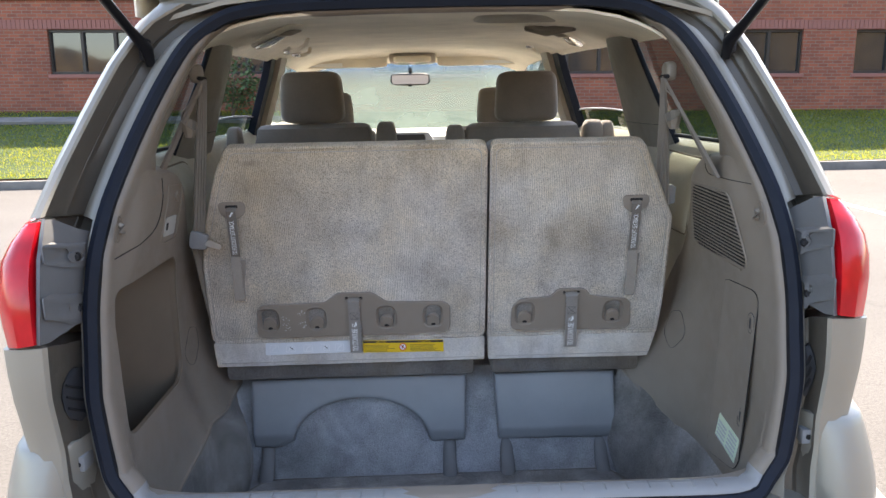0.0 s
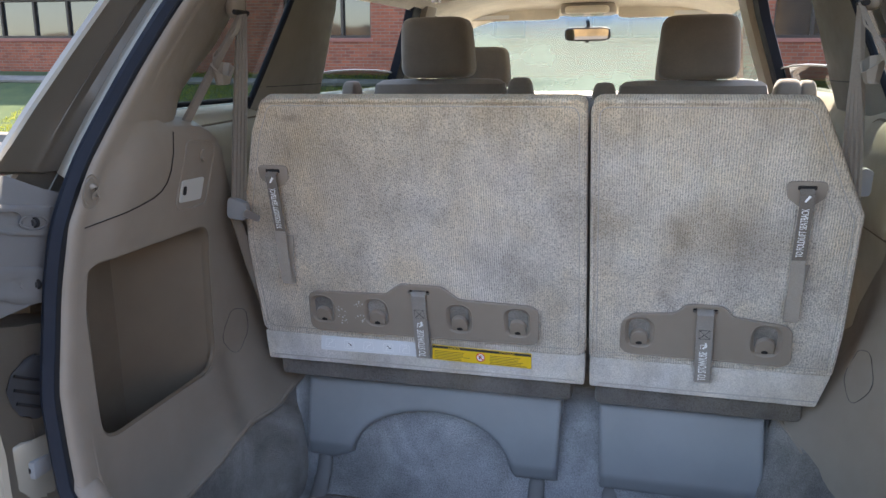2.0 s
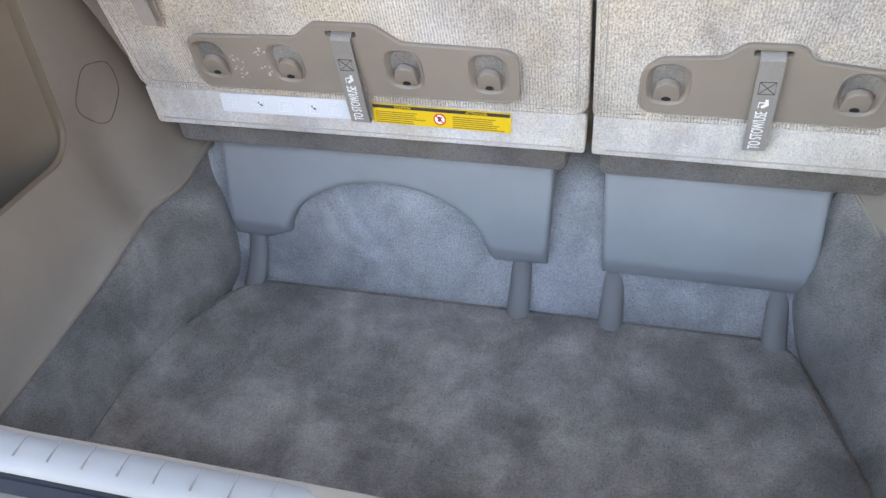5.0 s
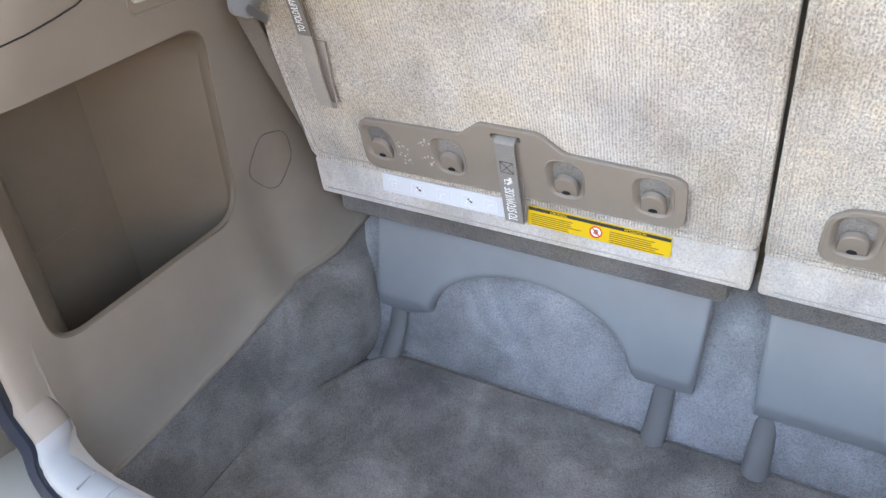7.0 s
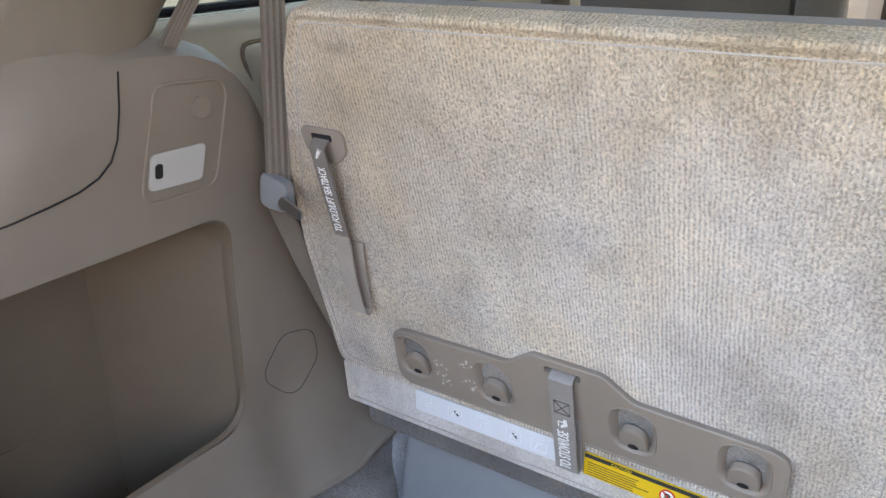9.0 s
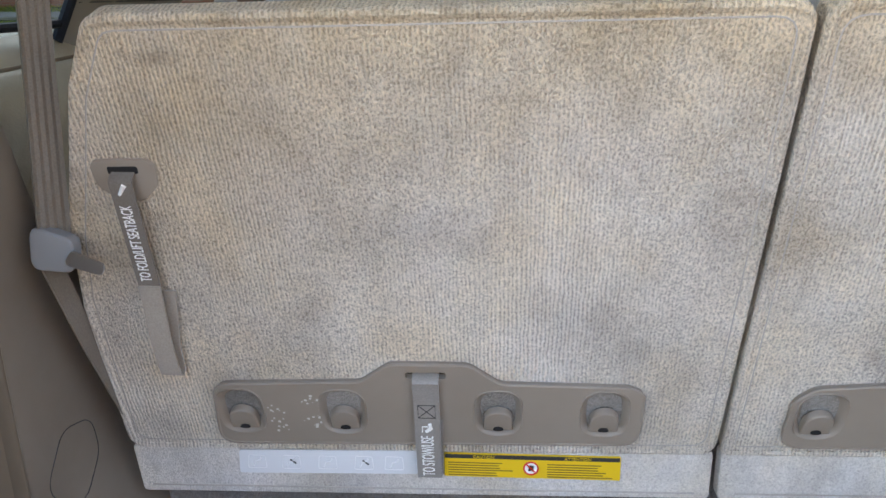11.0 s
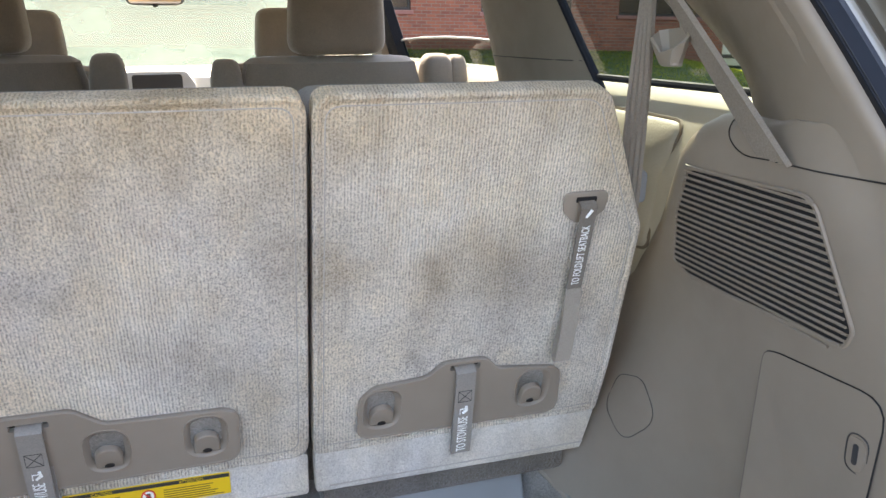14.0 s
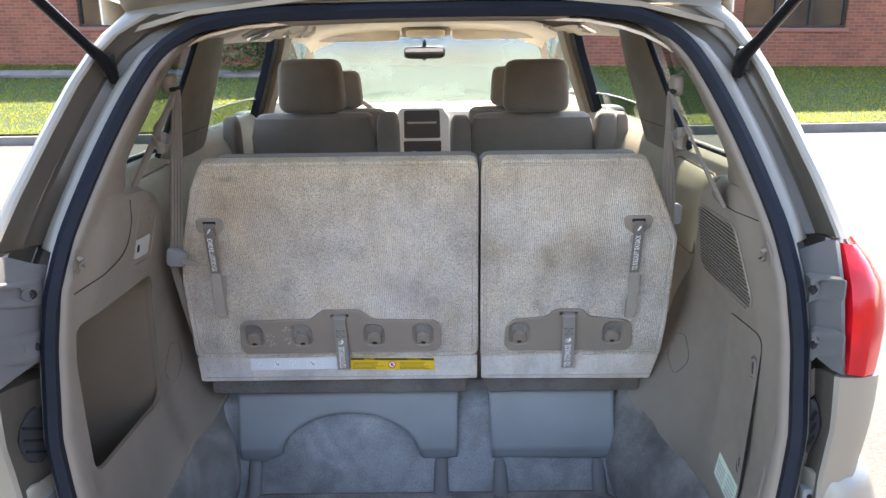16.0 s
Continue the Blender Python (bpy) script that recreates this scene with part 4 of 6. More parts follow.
for d, f in ((0.0, 1.0), (0.0015, 0.988), (0.006, 0.974), (0.014, 0.966), (0.03, 0.962), (0.06, 0.958), (0.10, 0.95), (0.135, 0.94), (0.148, 0.90)):
    cy, cz = 0.392, 0.94
    deep = max(0.0, min(1.0, (d - 0.012) / 0.03))
    taper = 1.0 - 0.62 * max(0.0, (d - 0.014) / 0.134)
    rear = 1.0 - 0.26 * max(0.0, min(1.0, (d - 0.006) / 0.04))
    rows.append([Vector((xc(0.1) - 0.645 - d + (0.0 if d > 0.02 else 0.645 - x_wall(*p) - 0.0004), cy + (p[0] - cy) * f * (taper if p[0] > cy else rear), cz + (p[1] - cz) * f * (1.0 + 1.7 * deep if p[1] < cz else 1.0))) for p in pock])
pk = grid(rows, closed=True)
caps_edges = [e for e in pk.edges if e.is_boundary and all(abs(w.co.x) > 0.785 for w in e.verts)]
bmesh.ops.holes_fill(pk, edges=caps_edges, sides=0)
# same plastic as the panel, its inner shade put into the colour
part("storage_pocket", pk, SHADED_PL, panelL, "deep open storage pocket of taupe plastic darkened for shade", 22)

panelR = thing("cargo_side_panel", (0.64, 0.5, 0.6), "taupe plastic cargo side panel with a speaker grille and access door", "trim panel", "cargo side panels")
rows = []
for z in [0.0, 0.03, 0.07, 0.12, 0.17, 0.23, 0.29, 0.35, 0.41, 0.47, 0.52, 0.57, 0.61, 0.65, 0.68, 0.70, 0.72, 0.735, 0.745]:
    row = []
    zz = 0.567 + z
    ye = interp(zz, [p[1] for p in reversed(EDGE[1:])], [p[0] for p in reversed(EDGE[1:])])
    ya = y_open(zz) + 0.018
    for k in list(np.linspace(0, 0.85, 20)) + [0.89, 0.92, 0.95, 0.97, 0.985, 1.0]:
        y = ya + (ye - ya) * k
        row.append(wall_pt(1, y, zz + (foot_z(1, y) - 0.567) * max(0.0, 1 - z / 0.23)))
    row += [row[-1] + Vector((0.03, 0.002, 0.001)), row[-1] + Vector((0.10, 0.004, 0.002))]
    rows.append(row)
rows.append([p + Vector((0.03, 0, 0.002)) for p in rows[-1]])
part("panel", grid(rows), TAUPE, panelR, "", 60)
for s, pn in ((-1, panelL), (1, panelR)):
    part("foot_bead", tube([wall_pt(s, y, foot_z(s, y) + 0.002, 0.003) for y in np.linspace(0.15, 0.95, 25)], 0.0055, 8), TAUPE, pn)


def decal(s, poly, d, t, bevel=0.001, f=wall_pt):
    """A plate that follows a cargo wall: outline of (y, z), proud by d, its edge turned back by t."""
    cy, cz = sum(p[0] for p in poly) / len(poly), sum(p[1] for p in poly) / len(poly)
    rows = [[f(s, *p, t - d) for p in poly]]
    for k in (1.0, 0.8, 0.6, 0.4, 0.2, 0.05):
        rows.append([f(s, cy + (p[0] - cy) * k, cz + (p[1] - cz) * k, -d) for p in poly])
    bm = grid(rows, closed=True)
    inner = [e for e in bm.edges if e.is_boundary and all((w.co - f(s, cy, cz, -d)).length < 0.03 for w in e.verts)]
    bmesh.ops.holes_fill(bm, edges=inner, sides=0)
    return bm


def outline(s, poly, r, d=0.001, f=wall_pt):
    """A thin dark groove line along a closed outline on a cargo wall."""
    pts = [f(s, p[0], p[1], -d) for p in poly]
    return tube(pts + pts[:1], r, 6, 1.0, XR)


def stadium_yz(w, h, r):
    return rpoly([(-w / 2, -h / 2), (w / 2, -h / 2), (w / 2, h / 2), (-w / 2, h / 2)], r, 5)


# speaker grille: recess, frame, slats
GR = rpoly([(0.345, 1.236), (0.565, 1.232), (0.603, 1.165), (0.622, 1.088), (0.575, 1.072), (0.306, 1.078), (0.295, 1.10)], [0.03, 0.025, 0.03, 0.012, 0.02, 0.014, 0.014], 4)
grille = part("speaker_grille", decal(1, GR, 0.0012, 0.004), BLACK, panelR, "slatted speaker grille in the panel")
part("grille_rim", outline(1, GR, 0.0028, 0.001), TAUPE, grille)
for i in range(20):
    z0 = 1.2315 - i * 0.0083
    lo = interp(z0, [1.07, 1.085, 1.10, 1.238], [0.335, 0.306, 0.300, 0.345])
    hi = interp(z0, [1.07, 1.085, 1.165, 1.232], [0.580, 0.616, 0.600, 0.566])
    # slats slope gently down to the rear
    part("slat", tube([wall_pt(1, y, z0 + 0.004 * (y - 0.45) / 0.15, -0.0030) for y in np.linspace(lo, hi, 6)], 0.0018, 6, 0.9, XR), TAUPE, grille)
# access door with latches, and its groove
AD = rpoly([(0.262, 0.640), (0.430, 0.615), (0.432, 1.024), (0.405, 1.030), (0.250, 1.040)], [0.03, 0.03, 0.02, 0.0, 0.03], 4)
part("door_gap", outline(1, AD, 0.0014, 0.0008), BLACK, panelR)
door = part("access_door", decal(1, AD, 0.0022, 0.003), TAUPE, panelR, "flush access door")
for y, z in ((0.276, 0.967), (0.292, 0.752)):
    part("latch", prism(rpoly([(-0.012, -0.019), (0.012, -0.019), (0.012, 0.019), (-0.012, 0.019)], 0.0115, 5), wall_pt(1, y, z, -0.0045), (0, -1, 0), ZR, 0.004, 0.001), TAUPE, door, "recessed oval latch")
    lo_ = [(y + a, z + b) for a, b in stadium_yz(0.029, 0.044, 0.0135)]
    part("latch_groove", outline(1, lo_, 0.0009, 0.0024), DARK_PL, door)
    part("latch_slot", prism(rpoly([(-0.0035, -0.012), (0.0035, -0.012), (0.0035, 0.012), (-0.0035, 0.012)], 0.003, 4), wall_pt(1, y, z, -0.0052), (0, -1, 0), ZR, 0.003), DARK_PL, door)
tag = part("label", decal(1, [(0.395, 0.668), (0.275, 0.652), (0.275, 0.705), (0.395, 0.718)], 0.0034, 0.001), GREEN_LABEL, panelR, "pale green and white maintenance label")
for i in range(5):
    for a, b in ((0.388, 0.342), (0.330, 0.284)):
        z = 0.702 - i * 0.0085
        part("label_line", decal(1, [(a, z + 0.002), (b, z - 0.003), (b, z - 0.0065), (a, z - 0.0015)], 0.0045, 0.001), GREY_INK, tag)


def hook(s, y, z, panel, n=-1):
    """A coat-hook clip in a shallow dish."""
    o = wall_pt(s, y, z, -0.001)
    ring = [wall_pt(s, y + 0.020 * math.cos(a), z + 0.027 * math.sin(a), 0.0005) for a in np.linspace(0, 2 * math.pi, 25)]
    part("hook_dish", tube(ring, 0.0014, 8, 1.0, XR), TAUPE, panel)
    part("hook_well", decal(s, [(y + 0.016 * math.cos(a), z + 0.022 * math.sin(a)) for a in np.linspace(0, 2 * math.pi, 21)[:-1]], 0.0006, 0.002), TAUPE, panel)
    part("bag_hook", tube([o + ZR * 0.010 - XR * s * 0.001, o - XR * s * 0.007 + ZR * 0.006, o - XR * s * 0.008 - ZR * 0.006, o - XR * s * 0.003 - ZR * 0.011], [0.005, 0.0065, 0.0065, 0.003], 10), CUP_PL, panel, "small plastic bag hook")


hook(-1, 0.232, 1.208, panelL)
hook(1, 0.245, 1.203, panelR)
# round screw cap shapes on both panels
CAP = rpoly([(-0.056, 0.0), (-0.012, 0.046), (0.046, 0.030), (0.052, -0.018), (0.0, -0.058)], 0.03, 5)
for s, y, z, pn in ((-1, 0.650, 0.836, panelL), (1, 0.672, 0.838, panelR)):
    part("cap_groove", outline(s, [(y + a * 1.06, z + b * 1.1) for a, b in CAP], 0.0006, 0.0002), DARK_PL, pn)
# power socket cover on the pocket side
sock = part("socket_cover", decal(-1, rpoly([(0.450, 1.153), (0.522, 1.150), (0.527, 1.193), (0.454, 1.195)], 0.007), 0.003, 0.004), mat("socket_grey", (0.5, 0.5, 0.47), 0.5), panelL, "pale grey socket cover")
part("socket_hole", decal(-1, rpoly([(0.458, 1.166), (0.467, 1.166), (0.467, 1.183), (0.458, 1.183)], 0.004), 0.0048, 0.003), BLACK, sock)
part("socket_recess", outline(-1, rpoly([(0.440, 1.138), (0.545, 1.136), (0.560, 1.262), (0.463, 1.268)], 0.02), 0.002, 0.0005), TAUPE, panelL)
part("round_button", tube([wall_pt(-1, 0.520, 1.236, 0.002), wall_pt(-1, 0.520, 1.236, -0.004)], 0.012, 14), TAUPE, panelL)
# panel joint running up from the seal on the pocket side, and along the belt on the other
part("joint_line", tube([wall_pt(-1, y, z, -0.0016) for y, z in ((0.216, 1.152), (0.26, 1.158), (0.30, 1.164), (0.34, 1.170), (0.37, 1.176), (0.392, 1.185), (0.407, 1.199), (0.415, 1.220), (0.420, 1.25), (0.427, 1.288))], 0.0010, 6), BLACK, panelL)
part("joint_line", tube([wall_pt(1, y, z, -0.0006) for y, z in ((0.268, 1.262), (0.30, 1.262), (0.34, 1.263), (0.38, 1.2635), (0.405, 1.264))], 0.0010, 6), BLACK, panelR)
ov = [(0.415, 1.264)] + [(0.445 + 0.050 * math.sin(q), 1.302 - 0.039 * math.cos(q)) for q in np.linspace(0, math.pi * 0.52, 12)]
part("anchor_cover_line", tube([wall_pt(1, y, z, -0.0006) for y, z in ov], 0.0008, 6), BLACK, panelR)

# ---- cargo well: carpeted floor, sides, front ----
well = thing("cargo_carpet", (0, 0.45, 0.40), "grey pile carpet lining the deep cargo well", "carpet")
mat_out = rpoly([(-0.585, 0.13), (0.545, 0.13), (0.535, 0.45), (0.455, 0.715), (-0.505, 0.705), (-0.605, 0.50)], [0.03, 0.03, 0.10, 0.07, 0.09, 0.12], 6)
bm = prism(mat_out, (0, 0, 0.425), XR, YR, 0.02, 0.008, 3)
part("floor_mat", bm, FLOOR_CARPET, well, "dark grey loose carpet mat")
part("floor_edge", tube([Vector((p[0], p[1], 0.4215)) for p in mat_out + mat_out[:1]], 0.004, 6), LIP_CARPET, well)
for s in (-1, 1):
    rows = []
    for y in (0.13, 0.25, 0.40, 0.45, 0.49, 0.53, 0.60, 0.68, 0.74, 0.80, 0.86):
        bulge = interp(y, [0.13, 0.5, 0.62, 0.70, 0.75, 0.86], [0, 0, 0.016, 0.034, 0.020, 0.0] if s < 0 else [0, 0, 0.020, 0.046, 0.040, 0.02])
        topz = foot_z(s, y) + 0.006
        fx = interp(y, [0.13, 0.45, 0.66, 0.72, 0.76, 0.86], [0.580, 0.590, 0.540, 0.524, 0.545, 0.57] if s < 0 else [0.545, 0.555, 0.50, 0.478, 0.49, 0.52])
        tx = s * (wall_pt(s, y, topz).x - xc(0.3)) + (0.014 if s < 0 else 0.004)
        rows.append([Vector((xc(0.3) + s * (fx + (tx - fx) * k - bulge * math.sin(math.pi * min(1, k * 1.15)) * (1 if k < 0.95 else 0)), y, 0.40 + (topz - 0.40) * h)) for k, h in ((-0.08, 0.0), (0.05, 0.12), (0.25, 0.35), (0.5, 0.6), (0.75, 0.82), (0.93, 0.97), (1.0, 1.0), (1.15, 1.02))])
    part("side_carpet", thick(grid(rows), 0.005), WALL_CARPET, well, "grey carpet over the wheel housing")
rows = []
for x in np.linspace(-0.62, 0.60, 26):
    w = 0.004 * math.sin(x * 23) + 0.003 * math.sin(x * 51 + 1)
    rows.append([Vector((x, y + w, z)) for y, z in ((0.690, 0.405), (0.722, 0.415), (0.742, 0.45), (0.756, 0.52), (0.775, 0.60), (0.795, 0.645), (0.83, 0.672), (0.87, 0.678))])
part("front_carpet", thick(grid(rows), 0.005), FRONT_CARPET, well, "grey carpet front wall of the well")

# ---- third-row seats, seen from behind ----
LEAN = Vector((0, -0.2917, 0.9565))
O3 = Vector((0, 0.722, 0.815))
OUTN = XR.cross(LEAN)


def vz(z):
    return (z - 0.815) / 0.9565


def on_back(x, z, d=0.0):
    """A point on the back's carpet face at height z, proud by d."""
    return O3 + XR * x + LEAN * vz(z) + OUTN * d


def stadium(cx, cy, w, h, r, n=5):
    return rpoly([(cx - w / 2, cy - h / 2), (cx + w / 2, cy - h / 2), (cx + w / 2, cy + h / 2), (cx - w / 2, cy + h / 2)], r, n)


def third_seat(back, flap, lip, plate, hooks, slot_x, pull, cover, legs, label):
    seat = thing("third_row_seat", ((back[0][0] + back[-1][0]) / 2, 0.85, 0.5), label, "car seat", "third-row seats")
    poly = rpoly([(x, vz(z)) for x, z in back], [0.004, 0.02, 0.03, 0.02, 0.03, 0.004][:len(back)] if len(back) == 6 else 0.02, 4)
    part("back_panel", prism(poly, O3, XR, LEAN, 0.03, 0.006, 3), BACK_CARPET, seat, "beige-grey carpeted seat back with worn patches")
    # sewn edge: a welt just inside the outline
    cx, cz = sum(p[0] for p in poly) / len(poly), sum(p[1] for p in poly) / len(poly)
    inset = [(p[0] + (0.013 if p[0] < cx else -0.013), p[1] - (0.013 if p[1] > 0.3 else -0.012)) for p in poly]
    pts = [O3 + XR * a + LEAN * b + OUTN * -0.0006 for a, b in inset]
    part("stitched_seam", tube(pts + pts[:1], 0.0012, 6, 1.0, OUTN), SEAM, seat)
    welt = [O3 + XR * (p[0] + (0.004 if p[0] < cx else -0.004)) + LEAN * (p[1] - (0.004 if p[1] > 0.3 else -0.001)) - OUTN * 0.003 for p in poly]
    part("edge_welt", tube(welt + welt[:1], 0.0058, 8, 1.0, OUTN), BACK_CARPET, seat, "rolled carpet edge")
    # cushion behind the carpet, a little higher
    inner = max if cx < 0 else min
    ix = inner(p[0] for p in back)
    cush = [(x + (0.005 if cx < 0 else -0.005) if abs(x - ix) < 0.01 else x * 0.985 + 0.015 * cx, vz(z) * (0.925 if z > 1.2 else 1.0)) for x, z in back]
    part("backrest", prism(rpoly(cush, 0.03, 4), O3 - OUTN * 0.031, XR, LEAN, 0.11, 0.02, 3), SEAT_CLOTH, seat, "taupe cloth backrest")
    xs = [p[0] for p in back]
    # cushion out of view, added to keep cabin light from the side gap
    part("cushion", shift(pillow((max(xs) - min(xs)) / 2 - 0.012, 0.27, 0.13, 0.3), (cx, 1.13, 0.66)), SEAT_CLOTH, seat, "taupe cloth seat cushion")
    fp = rpoly([(x, z) for x, z in flap], 0.006, 3)
    part("lower_flap", prism(fp, (0, 0.7225, 0), XR, ZR, 0.02, 0.004, 3), FLAP_CARPET, seat, "folded carpet flap")
    fx = [p[0] for p in flap]
    part("flap_stitching", tube([(min(fx) + 0.02, 0.7218, 0.757), (max(fx) - 0.02, 0.7218, 0.757)], 0.0012, 6), SEAM, seat)
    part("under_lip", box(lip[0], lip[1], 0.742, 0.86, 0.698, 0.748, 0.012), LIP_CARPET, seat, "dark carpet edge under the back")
    # hook plate
    holes = [stadium(h, vz(0.886), 0.054, 0.072, 0.026) for h in hooks]
    slot = stadium(slot_x, vz(0.943), 0.046, 0.010, 0.003, 2)
    pl = part("hook_plate", prism(rpoly(plate, 0.022, 5), O3 + OUTN * 0.009, XR, LEAN, 0.010, 0, holes=holes + [slot]), PLATE_PL, seat, "taupe plastic plate with bag hooks")
    rim = [O3 + XR * a + LEAN * b + OUTN * 0.0075 for a, b in rpoly(plate, 0.022, 5)]
    part("plate_rim", tube(rim + rim[:1], 0.0025, 6, 1.0, OUTN), PLATE_PL, pl)
    for h in hooks:
        collar = [[O3 + XR * a + LEAN * b + OUTN * d for a, b in stadium(h, vz(0.886) - sh, w, w + g, w * 0.48)] for w, g, d, sh in ((0.0575, 0.018, 0.0092, 0.0), (0.0560, 0.018, 0.0106, 0.0), (0.0530, 0.018, 0.0098, 0.0), (0.0485, 0.018, 0.0068, 0.001), (0.0430, 0.018, 0.0034, 0.002), (0.0405, 0.018, 0.0006, 0.002))]
        # a disc of darker side carpet stands in for shade inside the recess
        part("recess_shadow", prism(stadium(h, vz(0.886), 0.046, 0.064, 0.021), O3 + OUTN * 0.0010, XR, LEAN, 0.0015), WALL_CARPET, pl)
        part("hook_recess", grid(collar, closed=True), PLATE_PL, pl, "", 50)
        tab = [(-0.0172, -0.026), (0.0172, -0.026)] + [(0.0165 * math.cos(a), -0.007 + 0.0175 * math.sin(a)) for a in np.linspace(0, math.pi, 13)]
        part("bag_hook", prism(tab, on_back(h, 0.881, 0.0125), XR, LEAN + OUTN * 0.16, 0.0095, 0.003, 3), PLATE_PL, pl, "moulded bag hook")
        part("hook_hole", prism([(0.0062 * math.cos(a), 0.0050 * math.sin(a) * (1.0 if a < math.pi else 0.45)) for a in np.linspace(0, 2 * math.pi, 17)[:-1]], on_back(h, 0.8605, 0.0105), XR, LEAN, 0.002), BLACK, pl)
    part("slot_shadow", prism(slot, O3 + OUTN * 0.0005, XR, LEAN, 0.001), BLACK, pl)

    def strap(x0, z0, x1, z1, w, text, tz, material, lift, light, span):
        """A webbing loop that hangs from a slot, with its wording."""
        a = on_back(x0, z0, -0.002)
        b = on_back(x0 + (x1 - x0) * 0.05, z0 - 0.006, 0.015)
        c = on_back(x1, z1, lift) if z1 > 0.83 else Vector((x1, 0.722 - lift, z1))
        low = b.lerp(c, tz)
        side = (c - b).cross(YR).normalized()
        dirv = (b - c).normalized()
        out = side.cross(dirv).normalized()
        if out.y > 0:
            out = -out
        fr = [a, a.lerp(b, 0.6) + out * 0.003, b, b.lerp(low, 0.5), low]
        st = part("pull_strap", ribbon(fr if tz < 1 else fr + [low + Vector((0, 0.004, -0.003)), low + Vector((0.001, 0.008, 0.003)), b.lerp(low, 0.3) + Vector((0.003, 0.011, 0))], side, w, 0.0022), material, seat, "webbing pull strap with white lettering")
        if tz < 1:
            t1, t2 = low + out * 0.0012, c
            lp = [t1 + dirv * 0.012, t1, t1.lerp(t2, 0.5) + out * 0.008, t2.lerp(t1, 0.1) + out * 0.009, t2 + out * 0.006 - ZR * 0.004, t2 - ZR * 0.009, t2 - out * 0.006 - ZR * 0.005, t2.lerp(t1, 0.25) - out * 0.007, t1 + Vector((0.010, 0.012, 0.0))]
            part("strap_loop", ribbon(lp, side, w * 1.02, 0.0024), STRAP_LOOP, st, "paler webbing loop")
        m = Matrix((dirv, out.cross(dirv), out)).transposed().to_4x4()
        m.translation = b.lerp(low, light) + out * 0.0017
        words("lettering", text, w * 0.72, m, INK, st, "", (b - low).length * span)
        return st, [b, b.lerp(low, 0.1), b.lerp(low, 0.2), b.lerp(low, 0.3)], side, out

    st, fr, side, out = strap(slot_x, 0.943, slot_x + (-0.002 if slot_x < 0 else 0.004), 0.784, 0.030, "TO STOW/USE", 1.0, STRAP_LT, 0.014, 0.75, 0.44)
    a = fr[0].lerp(fr[3], 0.92)
    dn = (fr[3] - fr[0]).normalized()
    for q in (1, -1):
        part("cross_stitch", tube([a + side * 0.010 * q - dn * 0.010 + out * 0.0014, a - side * 0.010 * q + dn * 0.010 + out * 0.0014], 0.0005, 5), DARK_INK, st)
    bx = [a + side * 0.010 * u + dn * 0.010 * w + out * 0.0014 for u, w in ((-1, -1), (1, -1), (1, 1), (-1, 1), (-1, -1))]
    part("box_stitch", tube(bx, 0.0005, 5), DARK_INK, st)
    pc = fr[0].lerp(fr[3], 1.50) + out * 0.0016
    part("pictogram", tube([pc - side * 0.006 + dn * 0.006, pc - side * 0.006 - dn * 0.003, pc + side * 0.001 - dn * 0.003], 0.0008, 5), INK, st)
    part("pictogram", tube([pc + side * 0.003 - dn * 0.008, pc + side * 0.004, pc - side * 0.002 + dn * 0.005], [0.0022, 0.0026, 0.0018], 6), INK, st)
    x0, z0, x1, z1 = pull
    part("strap_bezel", prism(rpoly([(-0.034, 0.012), (-0.030, -0.018), (-0.012, -0.034), (0.012, -0.034), (0.030, -0.018), (0.034, 0.012)], 0.012, 4), on_back(x0, z0, 0.0035), XR, LEAN, 0.005, 0.0015), PLATE_PL, seat, "plastic strap bezel")
    part("bezel_slot", prism(stadium(0, 0.001, 0.030, 0.008, 0.002, 2), on_back(x0, z0, 0.0042), XR, LEAN, 0.001), BLACK, seat)
    st, fr, side, out = strap(x0, z0, x1, z1, 0.023, "TO FOLD/LIFT SEATBACK", 0.56, STRAP, 0.014, 0.525, 0.68)
    dn = (fr[3] - fr[0]).normalized()
    part("pictogram", tube([fr[0] + dn * 0.002 + side * 0.004 + out * 0.0014, fr[0] + dn * 0.013 - side * 0.003 + out * 0.0014], [0.0026, 0.0016], 6), INK, st)
    # leg cover and bars down to the floor
    cov = [(x, (z - 0.69) * 1.03) for x, z in cover]
    cv = prism(cov, (0, 0.768, 0.69), XR, Vector((0, 0.25, 1)), 0.04, 0.014, 4)
    for zc in (0.548, 0.541, 0.534):
        bmesh.ops.bisect_plane(cv, geom=cv.verts[:] + cv.edges[:] + cv.faces[:], plane_co=(0, 0, zc), plane_no=(0, 0, 1))
    for q in cv.verts:
        q.co.y += 0.42 * max(0.0, 0.541 - q.co.z) + 0.10 * max(0.0, 0.548 - q.co.z)
    part("leg_cover", cv, GREY_PL, seat, "smooth grey plastic leg cover", 50)
    for x in legs:
        part("leg", tube([(x, 0.775, 0.57), (x, 0.758, 0.50), (x, 0.740, 0.46), (x, 0.716, 0.432), (x, 0.695, 0.416)], [0.018, 0.018, 0.0185, 0.020, 0.021], 16, 0.55), LEG_PL, seat, "flat grey plastic-sheathed leg")
    return seat


arch = [(-0.443 + 0.0, 0.502)] + [(-0.2355 + 0.185 * math.cos(a) * 1.0, 0.522 + 0.112 * math.sin(a)) for a in [math.pi - math.pi * i / 16 for i in range(17)]] + [(-0.028, 0.502)]
